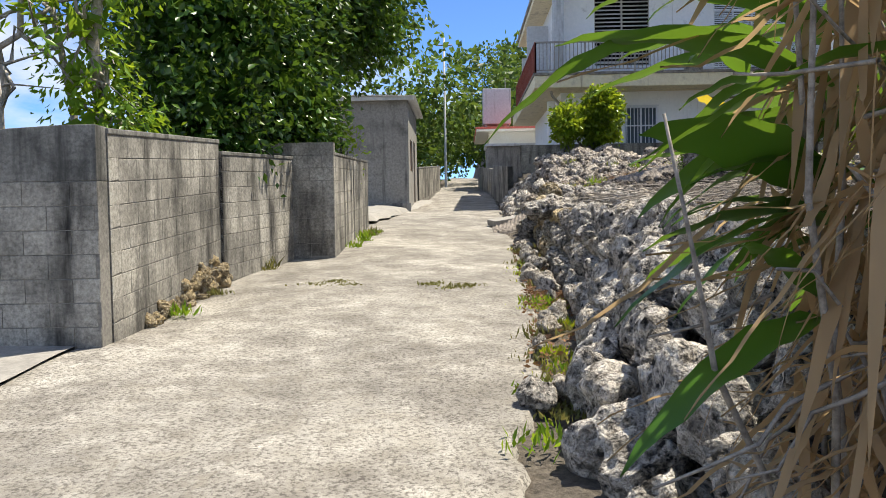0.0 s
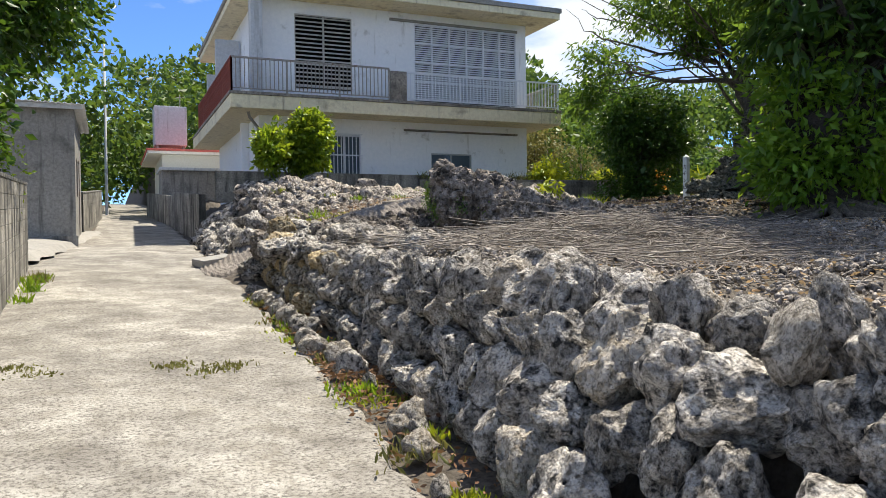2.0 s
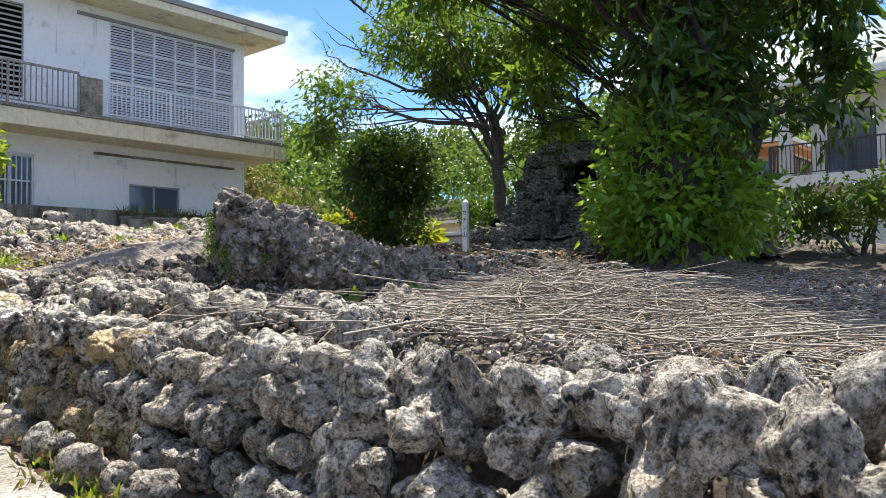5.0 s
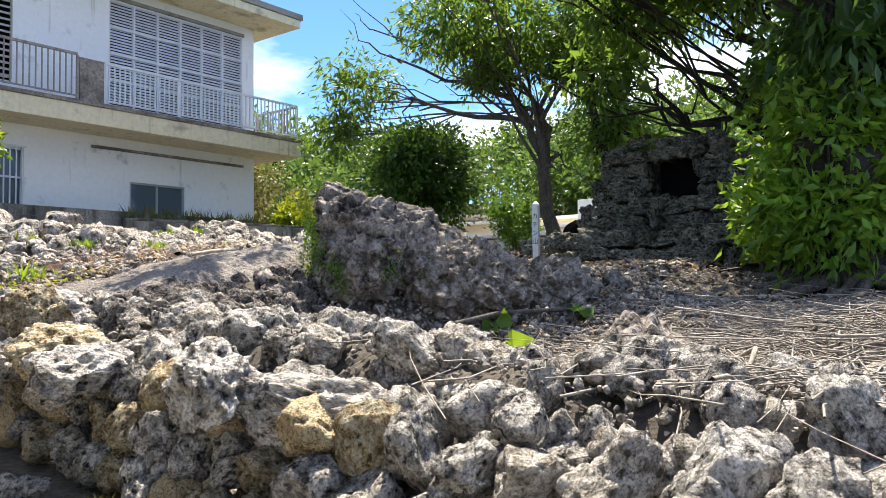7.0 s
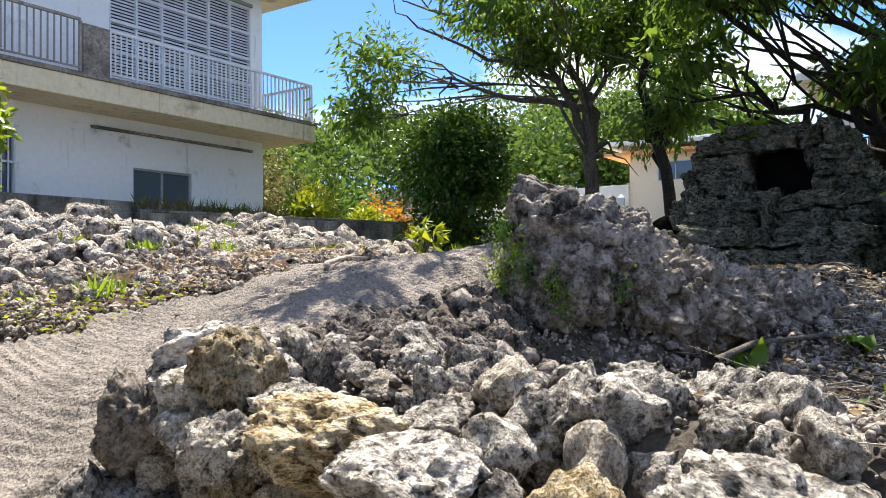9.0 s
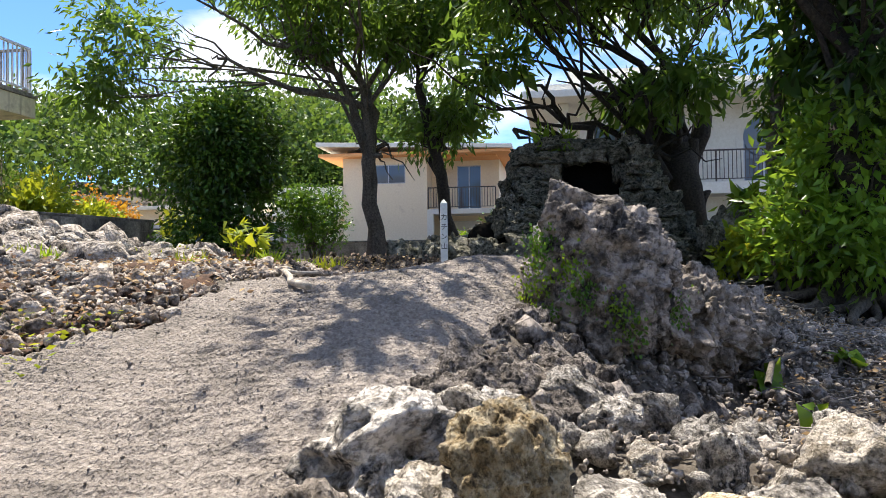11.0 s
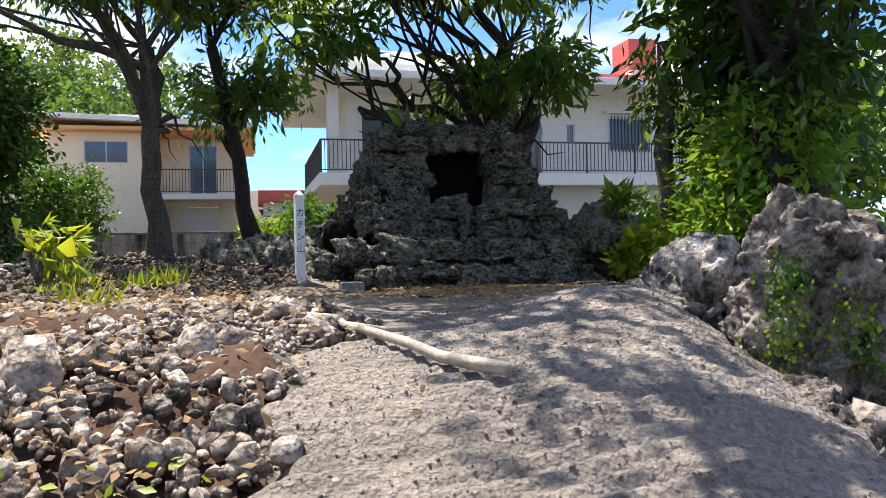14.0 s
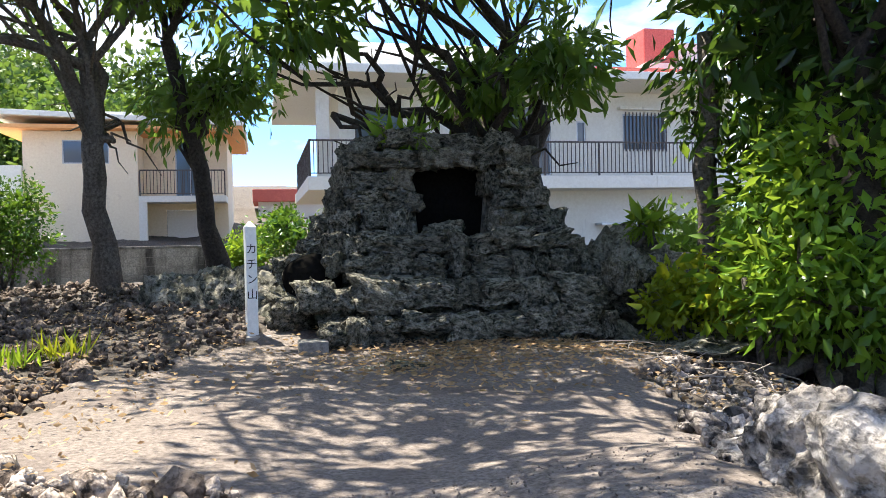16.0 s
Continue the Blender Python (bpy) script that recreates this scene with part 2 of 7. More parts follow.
def rough_gravel(m):
    """Adds lumpy clods and grit to a gravel surface."""
    nt = m.node_tree
    bsdf = nt.nodes["Principled BSDF"]
    pos = nt.nodes.new("ShaderNodeNewGeometry").outputs["Position"]
    old = bsdf.inputs["Normal"].links[0].from_socket
    colour = bsdf.inputs["Base Color"].links[0].from_socket
    clods = noise_node(nt, pos, 38.0, kind="voronoi")
    grit = noise_node(nt, pos, 90.0, 4, 0.7)
    # Crevices between clods are darkened in the colour, as their shade would be.
    crevice_dark = ramp_node(nt, clods, [(0.30, (1, 1, 1)), (0.8, (0.62, 0.60, 0.58))])
    nt.links.new(mixed(nt, 0.55, mixed(nt, 0.5, colour, crevice_dark, "MULTIPLY"), ramp_node(nt, grit, [(0.35, (0.66, 0.65, 0.64)), (0.55, (1, 1, 1))]), "MULTIPLY"), bsdf.inputs["Base Color"])
    inv = nt.nodes.new("ShaderNodeMath")
    inv.operation = "MULTIPLY"
    inv.inputs[1].default_value = -1.0
    nt.links.new(clods, inv.inputs[0])
    nt.links.new(bump_node(nt, inv.outputs[0], 0.7, 0.02, old), bsdf.inputs["Normal"])


rough_gravel(M_GRAVEL)
M_SOIL = surface("rocky_soil", (0.05, 0.042, 0.034), (0.17, 0.145, 0.118), 0.9, 18, 0.97, 1.0, 0.03, stain_amount=0.4, stain=(0.085, 0.065, 0.048), stain_scale=2.2)
M_EARTH = surface("red_earth", (0.045, 0.026, 0.017), (0.105, 0.058, 0.036), 2.0, 20, 0.97, 0.8, 0.02)
M_BARK = surface("bark", (0.055, 0.045, 0.038), (0.20, 0.175, 0.145), 3.0, 24, 0.95, 1.0, 0.02, streak=0.5, stain=(0.03, 0.026, 0.022))
M_BARK_DARK = surface("dark_bark", (0.018, 0.015, 0.013), (0.075, 0.062, 0.05), 3.0, 24, 0.95, 1.0, 0.02)
M_BARK_PALE = surface("pale_bark", (0.24, 0.21, 0.17), (0.46, 0.42, 0.36), 3.0, 24, 0.9, 0.6, 0.01)
M_TWIG = surface("dry_twig", (0.15, 0.13, 0.11), (0.42, 0.375, 0.325), 4.0, 30, 0.9, 0.5, 0.004)
M_LOG = surface("bleached_driftwood", (0.28, 0.24, 0.19), (0.56, 0.50, 0.42), 4.0, 30, 0.85, 0.8, 0.01, streak=0.3, stain=(0.16, 0.13, 0.1))
M_WHITE = surface("white_house_paint", (0.82, 0.84, 0.86), (0.90, 0.91, 0.92), 0.7, 9, 0.75, 0.1, 0.003, streak=0.18, stain=(0.48, 0.48, 0.47), stain_amount=0.1)
M_CREAM = surface("stained_cream_slab", (0.66, 0.58, 0.40), (0.82, 0.75, 0.54), 0.8, 9, 0.8, 0.2, 0.004, streak=0.35, stain=(0.36, 0.30, 0.21), stain_amount=0.3)
M_EDGE = surface("blackened_slab_edge", (0.13, 0.115, 0.10), (0.42, 0.38, 0.32), 2.2, 14, 0.9, 0.5, 0.008, stain_amount=0.6, stain=(0.05, 0.045, 0.04))
M_SHUTTER = surface("white_louvre", (0.66, 0.69, 0.74), (0.80, 0.82, 0.85), 1.0, 20, 0.5, 0.0)
M_SHUTTER_DARK = surface("brown_grey_louvre", (0.40, 0.38, 0.35), (0.58, 0.56, 0.52), 1.0, 20, 0.6, 0.0)
# Near-black colour standing in for deep shade behind windows and inside hollows.
M_DEEP_SHADE = surface("painted_deep_shade", (0.006, 0.006, 0.005), (0.012, 0.011, 0.010), 2.0, 20, 1.0, 0.5, 0.01, spec=0.0)
M_RAIL = surface("grey_rail_paint", (0.22, 0.20, 0.18), (0.40, 0.37, 0.33), 3.0, 20, 0.6, 0.2, 0.002, streak=0.4, stain=(0.16, 0.08, 0.04))
M_RAIL_DARK = surface("dark_rail_paint", (0.055, 0.045, 0.042), (0.11, 0.09, 0.08), 3.0, 20, 0.5, 0.1, 0.002)
M_RED = surface("red_rail_paint", (0.20, 0.045, 0.03), (0.34, 0.09, 0.06), 3.0, 16, 0.65, 0.2, 0.003, streak=0.4, stain=(0.10, 0.04, 0.03))
M_TILE = surface("red_roof", (0.46, 0.10, 0.08), (0.62, 0.17, 0.13), 2.0, 16, 0.6, 0.2, 0.004)
M_PEACH = surface("cream_peach_render", (0.78, 0.66, 0.47), (0.88, 0.77, 0.58), 0.6, 12, 0.85, 0.15, 0.003, stain_amount=0.12, stain=(0.64, 0.53, 0.38))
M_ORANGE = surface("orange_eave_paint", (0.72, 0.33, 0.12), (0.82, 0.42, 0.18), 1.0, 12, 0.75, 0.1, 0.003)
M_OFFWHITE = surface("offwhite_render", (0.72, 0.69, 0.60), (0.82, 0.80, 0.72), 0.6, 12, 0.8, 0.1, 0.003, streak=0.12, stain=(0.52, 0.49, 0.42))
M_GLASS = glass_material("window_glass", (0.10, 0.13, 0.16))
M_ALU = surface("aluminium_frame", (0.42, 0.43, 0.44), (0.56, 0.57, 0.58), 2.0, 20, 0.4, 0.0, metallic=0.6)
M_METAL = surface("galvanised_sheet", (0.50, 0.52, 0.54), (0.68, 0.69, 0.70), 1.0, 12, 0.5, 0.15, 0.004, metallic=0.3, streak=0.2, stain=(0.36, 0.32, 0.28))
M_TANK = surface("concrete_tank", (0.44, 0.46, 0.48), (0.62, 0.64, 0.66), 0.8, 10, 0.85, 0.2, 0.004, streak=0.4, stain=(0.26, 0.27, 0.27))
M_POST = surface("white_painted_post", (0.66, 0.68, 0.66), (0.80, 0.82, 0.80), 2.0, 26, 0.75, 0.3, 0.003, streak=0.2, stain=(0.46, 0.46, 0.42))
M_INK = surface("black_lettering", (0.012, 0.012, 0.012), (0.03, 0.03, 0.03), 4.0, 30, 0.7, 0.0)
M_SHED = surface("grey_shed_render", (0.20, 0.19, 0.175), (0.36, 0.345, 0.32), 0.7, 14, 0.9, 0.4, 0.006, streak=0.5, stain=(0.10, 0.095, 0.09), stain_amount=0.35)
M_RUST = surface("rusty_iron", (0.16, 0.08, 0.045), (0.30, 0.17, 0.10), 3.0, 24, 0.85, 0.4, 0.004)
M_CYAN = surface("blue_green_plastic", (0.06, 0.34, 0.46), (0.12, 0.46, 0.58), 3.0, 24, 0.4, 0.0)
M_LITTER = surface("orange_plastic", (0.62, 0.22, 0.10), (0.75, 0.34, 0.18), 3.0, 24, 0.4, 0.0)
L_FICUS = leaf_material("ficus_leaf", (0.014, 0.048, 0.008), (0.07, 0.165, 0.024), (0.22, 0.36, 0.03), 0.32, 0.25)
L_BIG = leaf_material("broad_leaf", (0.025, 0.075, 0.014), (0.10, 0.21, 0.034), (0.30, 0.44, 0.05), 0.30, 0.45)
L_MANGO = leaf_material("mango_leaf", (0.014, 0.045, 0.009), (0.062, 0.14, 0.024), (0.22, 0.36, 0.04), 0.28, 0.30)
L_SHOOT = leaf_material("shoot_leaf", (0.07, 0.18, 0.018), (0.20, 0.38, 0.035), (0.42, 0.56, 0.05), 0.32, 0.42)
L_SHRUB = leaf_material("glossy_shrub_leaf", (0.05, 0.13, 0.015), (0.24, 0.38, 0.03), (0.50, 0.58, 0.03), 0.3, 0.45)
L_BRIGHT = leaf_material("fresh_leaf", (0.07, 0.19, 0.015), (0.19, 0.36, 0.03), (0.40, 0.50, 0.03), 0.36, 0.5)
L_LIME = leaf_material("lime_leaf", (0.20, 0.33, 0.02), (0.36, 0.46, 0.03), (0.55, 0.52, 0.03), 0.4, 0.45)
L_WOOD = leaf_material("forest_leaf", (0.04, 0.105, 0.018), (0.125, 0.245, 0.04), (0.26, 0.37, 0.05), 0.5, 0.32, patch=0.32, low=0.3)
L_OLIVE = leaf_material("olive_scrub_leaf", (0.11, 0.13, 0.03), (0.22, 0.23, 0.06), (0.33, 0.27, 0.09), 0.5, 0.35)
L_GINGER = leaf_material("ginger_leaf", (0.03, 0.10, 0.018), (0.085, 0.22, 0.025), (0.24, 0.38, 0.03), 0.28, 0.34)
L_DRY = leaf_material("dead_leaf", (0.30, 0.17, 0.075), (0.62, 0.43, 0.23), (0.70, 0.50, 0.27), 0.7, 0.38)
L_BROWN = leaf_material("brown_litter", (0.12, 0.055, 0.028), (0.28, 0.15, 0.075), (0.36, 0.22, 0.10), 0.8, 0.15)
L_YELLOW = leaf_material("yellow_leaf", (0.55, 0.36, 0.02), (0.72, 0.52, 0.03), (0.75, 0.60, 0.06), 0.5, 0.35)
L_FLOWER = leaf_material("orange_flower", (0.70, 0.20, 0.02), (0.85, 0.38, 0.03), (0.80, 0.50, 0.05), 0.6, 0.3)


# ---- builders ----
def part(name, bm, material, parent=None, label=""):
    """Links a bmesh as one mesh object, under a thing or a part."""
    me = bpy.data.meshes.new(name)
    bm.to_mesh(me)
    bm.free()
    me.materials.append(material)
    ob = new(name, me)
    ob.parent = parent
    if label:
        ob["label"] = label
    return ob


def raw_part(name, verts, faces, material, parent=None, smooth=False, label=""):
    me = bpy.data.meshes.new(name)
    v = np.asarray(verts, dtype=np.float32).reshape(-1, 3)
    f = np.asarray(faces, dtype=np.int32)
    k = f.shape[1]
    me.vertices.add(len(v))
    me.vertices.foreach_set("co", v.ravel())
    me.loops.add(f.size)
    me.loops.foreach_set("vertex_index", f.ravel())
    me.polygons.add(len(f))
    me.polygons.foreach_set("loop_start", np.arange(0, f.size, k, dtype=np.int32))
    if smooth:
        me.polygons.foreach_set("use_smooth", np.ones(len(f), dtype=bool))
    me.update(calc_edges=True)
    me.materials.append(material)
    ob = new(name, me)
    ob.parent = parent
    if label:
        ob["label"] = label
    return ob


def thing(name, at, label, category, group="", kind="", turn=0.0):
    ob = new(name)
    ob.matrix_world = pose(*at, 0, 0, turn)
    ob.empty_display_size = 0.2
    return tagged(ob, label, category, group, kind)


def box(bm, x0, y0, z0, x1, y1, z1, bevel=0.0):
    m = Matrix.Translation(((x0 + x1) / 2, (y0 + y1) / 2, (z0 + z1) / 2)) @ Matrix.Diagonal((abs(x1 - x0), abs(y1 - y0), abs(z1 - z0), 1))
    made = bmesh.ops.create_cube(bm, size=1, matrix=m)["verts"]
    if bevel:
        edges = list({e for v in made for e in v.link_edges})
        bmesh.ops.bevel(bm, geom=edges, offset=bevel, segments=2, affect="EDGES", profile=0.6)
    return bm


def boxed(*dims, bevel=0.0):
    return box(bmesh.new(), *dims, bevel=bevel)


def tube_arrays(points, radii, sides=6):
    """Vertices and quads of a tapered tube along points."""
    pts = [Vector(p) for p in points]
    vs, fs = [], []
    up = Vector((0.13, 0.21, 1)).normalized()
    for i, p in enumerate(pts):
        d = (pts[min(i + 1, len(pts) - 1)] - pts[max(i - 1, 0)]).normalized()
        a = d.cross(up if abs(d.dot(up)) < 0.95 else Vector((1, 0, 0))).normalized()
        b = d.cross(a)
        for k in range(sides):
            t = 2 * math.pi * k / sides
            vs.append(p + (a * math.cos(t) + b * math.sin(t)) * radii[i])
    for i in range(len(pts) - 1):
        for k in range(sides):
            n = (k + 1) % sides
            fs.append((i * sides + k, i * sides + n, (i + 1) * sides + n, (i + 1) * sides + k))
    last = (len(pts) - 1) * sides
    if sides >= 4:
        for k in range(0, sides - 2, 2):
            fs.append((last, last + k + 1, last + k + 2, last + (k + 3) % sides if k + 3 < sides else last))
    fs = [f for f in fs if len(set(f)) == 4]
    return [tuple(v) for v in vs], fs


class Soup:
    """Collects quads of many tubes into one mesh."""

    def __init__(self):
        self.v, self.f = [], []

    def tube(self, points, radii, sides=6):
        v, f = tube_arrays(points, radii, sides)
        o = len(self.v)
        self.v += v
        self.f += [tuple(i + o for i in q) for q in f]

    def done(self, name, material, parent=None, label=""):
        return raw_part(name, self.v, self.f, material, parent, smooth=True, label=label)


def wander(a, b, n, amount, rng):
    """A crooked line from a to b."""
    a, b = np.array(a, float), np.array(b, float)
    out = []
    for i in range(n + 1):
        t = i / n
        out.append(tuple(a + (b - a) * t + rng.normal(0, amount, 3) * (1 - abs(2 * t - 1)) ** 0.6))
    return out


def leaf_arrays(p, d, length, width, rng, fold=0.25):
    """Folded leaves at points p along unit directions d: 4 vertices and 2 triangles each."""
    n = len(p)
    r = rng.normal(0, 1, (n, 3))
    s = np.cross(d, r)
    s /= np.linalg.norm(s, axis=1, keepdims=True) + 1e-9
    nn = np.cross(s, d)
    length = np.asarray(length).reshape(-1, 1) * np.ones((n, 1))
    width = np.asarray(width).reshape(-1, 1) * np.ones((n, 1))
    mid = p + d * length * 0.45
    v = np.stack([p, mid + s * width * 0.5 + nn * width * fold, p + d * length, mid - s * width * 0.5 + nn * width * fold], 1).reshape(-1, 3)
    i = np.arange(n)[:, None] * 4
    f = np.concatenate([i + np.array([[0, 1, 2]]), i + np.array([[0, 2, 3]])], 1).reshape(-1, 3)
    return v, f


def blob_points(blobs, n, rng, hollow=0.45, clump=0.0, per=7):
    """Points in the outer part of ellipsoids, in sprays of a few leaves."""
    vol = np.array([b[3] * b[4] * b[5] for b in blobs]) ** 0.5
    pick = rng.choice(len(blobs), max(1, n // per), p=vol / vol.sum())
    c = np.array([b[:3] for b in blobs])[pick]
    r = np.array([b[3:6] for b in blobs])[pick]
    u = rng.normal(0, 1, (len(pick), 3))
    u /= np.linalg.norm(u, axis=1, keepdims=True)
    k = hollow + (1.06 - hollow) * rng.random((len(pick), 1)) ** 0.6
    k *= 1 + 0.22 * np.sin(u[:, :1] * 5 + c[:, :1] * 3) * np.sin(u[:, 1:2] * 4.3 + c[:, 1:2]) + 0.1 * rng.normal(0, 1, (len(pick), 1)) * (rng.random((len(pick), 1)) < 0.3)
    p = np.repeat(c + u * r * k, per, 0)
    out = np.repeat(u, per, 0)
    p = p + rng.normal(0, clump, p.shape)
    return p, out


def foliage(name, parent, blobs, n, length, width, material, seed, droop=0.5, clump=0.10, per=7, hollow=0.45, label="", core=0.0):
    rng = np.random.default_rng(seed)
    p, out = blob_points(blobs, n, rng, hollow, clump, per)
    d = out * 0.7 + rng.normal(0, 0.6, p.shape) + np.array([0, 0, -droop])
    d /= np.linalg.norm(d, axis=1, keepdims=True)
    size = rng.uniform(0.65, 1.2, (len(p), 1))
    v, f = leaf_arrays(p, d, length * size, width * size, rng)
    if core:
        # larger, sparse leaves added inside the crown to block sky showing through
        q, o = blob_points([(*b[:3], *(0.62 * r for r in b[3:6])) for b in blobs], int(n * core), rng, 0.2, clump, 3)
        e = rng.normal(0, 1, q.shape)
        e /= np.linalg.norm(e, axis=1, keepdims=True)
        v2, f2 = leaf_arrays(q, e, length * 2.0, width * 3.2, rng)
        v, f = np.concatenate([v, v2]), np.concatenate([f, f2 + len(v)])
    if parent is not None:
        v = v - np.array(parent.matrix_world.translation)
    return raw_part(name, v, f, material, parent, label=label)


def stone_mesh(name, seed, level=3, rough=0.34, flat=1.0):
    """A pitted, lumpy boulder about one metre across."""
    rng = np.random.default_rng(seed)
    bm = bmesh.new()
    bmesh.ops.create_icosphere(bm, subdivisions=level, radius=0.5)
    off = Vector(rng.uniform(-50, 50, 3))
    planes = rng.normal(0, 1, (11, 3))
    planes /= np.linalg.norm(planes, axis=1, keepdims=True)
    cut = rng.uniform(0.28, 0.45, 11)
    for v in bm.verts:
        c = v.co.copy()
        for q, k in zip(planes, cut):
            over = c.dot(Vector(q)) - k
            if over > 0:
                c -= Vector(q) * over * 0.90
        n = c.normalized()
        lump = noise.fractal(c * 2.8 + off, 0.7, 2.2, 6) * rough * 0.30
        ridge = 1 - 2 * abs(noise.noise(c * 5.5 + off))
        lump += ridge * rough * 0.06
        lump -= max(0.0, 0.36 - noise.voronoi(c * 4.2 + off)[0][0]) * rough * 1.15
        lump -= max(0.0, 0.36 - noise.voronoi(c * 10.0 + off)[0][0]) * rough * 0.55
        v.co = c + n * lump
        v.co.z *= flat
    for f in bm.faces:
        f.smooth = True
    me = bpy.data.meshes.new(name)
    bm.to_mesh(me)
    bm.free()
    return me


def mesh_arrays(me):
    v = np.empty(len(me.vertices) * 3)
    me.vertices.foreach_get("co", v)
    f = np.array([tuple(p.vertices) for p in me.polygons], dtype=np.int32)
    return v.reshape(-1, 3), f


def turn_matrices(n, rng):
    q = rng.normal(0, 1, (n, 4))
    q /= np.linalg.norm(q, axis=1, keepdims=True)
    w, x, y, z = q.T
    return np.stack([np.stack([1 - 2 * (y * y + z * z), 2 * (x * y - z * w), 2 * (x * z + y * w)], 1), np.stack([2 * (x * y + z * w), 1 - 2 * (x * x + z * z), 2 * (y * z - x * w)], 1), np.stack([2 * (x * z - y * w), 2 * (y * z + x * w), 1 - 2 * (x * x + y * y)], 1)], 1)


def scatter(name, places, sizes, level, material, seed, parent=None, smooth=False, sink=0.2, variants=5, flat=0.75):
    """Many loose stones joined into one mesh."""
    rng = np.random.default_rng(seed)
    places, sizes = np.asarray(places, float), np.asarray(sizes, float)
    shapes = []
    for k in range(variants):
        me = stone_mesh("loose_shape", seed * 31 + k, level, 0.5, flat)
        shapes.append(mesh_arrays(me))
        bpy.data.meshes.remove(me)
    vs, fs, o = [], [], 0
    which = rng.integers(0, variants, len(places))
    for k, (sv, sf) in enumerate(shapes):
        idx = np.where(which == k)[0]
        if not len(idx):
            continue
        rot = turn_matrices(len(idx), rng)
        stretch = rng.uniform(0.7, 1.3, (len(idx), 1, 3))
        v = np.einsum("nij,nvj->nvi", rot, sv[None] * stretch) * sizes[idx, None, None]
        v = v + places[idx][:, None, :] + np.array([0, 0, 1.0]) * (sizes[idx] * (0.4 - sink))[:, None, None]
        f = sf[None] + (np.arange(len(idx)) * len(sv))[:, None, None] + o
        vs.append(v.reshape(-1, 3))
        fs.append(f.reshape(-1, sf.shape[1]))
        o += len(idx) * len(sv)
    return raw_part(name, np.concatenate(vs), np.concatenate(fs), material, parent, smooth)


# ---- the land ----
LANE_SLOPE = 0.07
HEIGHTS = np.array([
    (2.6, 3.0, 1.20), (2.6, 6.5, 1.25), (5.5, 5.0, 1.30), (5.0, 8.5, 1.42), (3.9, 11.6, 1.42), (4.3, 13.6, 1.50), (4.2, 14.35, 1.58), (4.75, 14.2, 1.60), (5.6, 13.2, 1.72), (7.6, 12.1, 1.80),
    (9.2, 13.3, 2.28), (8.9, 11.8, 1.86), (9.5, 7.0, 1.75), (3.0, 15.3, 1.93), (2.1, 15.7, 1.80), (1.0, 16.2, 1.42), (0.9, 17.2, 1.40), (2.1, 17.4, 1.78),
    (3.1, 16.9, 2.08), (3.2, 15.7, 2.20), (3.5, 16.0, 2.26), (4.0, 16.5, 2.38), (5.2, 15.35, 2.74), (5.8, 15.2, 2.60), (5.0, 16.05, 2.46), (5.9, 15.9, 2.42), (5.9, 16.7, 2.47), (4.5, 17.2, 2.46), (6.2, 17.6, 2.48), (7.2, 16.2, 2.36), (7.4, 17.8, 2.42), (9.0, 16.0, 2.32), (11.0, 16.9, 2.38), (4.1, 18.2, 2.38), (3.4, 18.5, 2.15),
    (1.9, 18.6, 2.05), (5.4, 19.4, 2.55), (4.3, 20.5, 2.80), (6.2, 22.2, 2.90), (9.2, 23.2, 3.20),
])  # lot, ramp and rubble bank
HEIGHTS_EAST = np.array([(3.7, 23.3, 3.30), (10.4, 22.9, 2.90), (7.5, 20.7, 2.62), (11.8, 19.3, 2.60), (12.5, 17.6, 2.72), (15.9, 19.4, 2.75), (13.1, 19.4, 2.45), (17.0, 13.0, 2.8), (17.0, 8.0, 2.4), (24.0, 20.0, 2.5), (26.0, 8.0, 2.65), (36.0, 22.0, 3.2), (14.0, 28.0, 3.3), (6.0, 27.5, 3.3)])
KNOTS = np.concatenate([HEIGHTS, HEIGHTS_EAST])

GAP2 = (KNOTS[:, None, 0] - KNOTS[None, :, 0]) ** 2 + (KNOTS[:, None, 1] - KNOTS[None, :, 1]) ** 2
BROAD = 1 / (1 + GAP2 / 6) ** 2
KNOT_PULL = np.linalg.solve(np.exp(-GAP2 / (2 * 1.1 ** 2)) + 0.08 * np.eye(len(KNOTS)), KNOTS[:, 2] - (BROAD @ KNOTS[:, 2]) / BROAD.sum(1))


def lane_edge(y):
    """The lane's east edge."""
    return np.interp(y, [-20, 0, 3.5, 5.7, 8.7, 14.2, 23, 60], [0.1, 0.15, 0.30, 0.58, 0.80, 0.98, 1.2, 2.0])


def smoothstep(a, b, x):
    t = np.clip((x - a) / (b - a), 0, 1)
    return t * t * (3 - 2 * t)


def lane_z(y):
    return LANE_SLOPE * np.minimum(y, 75.0)


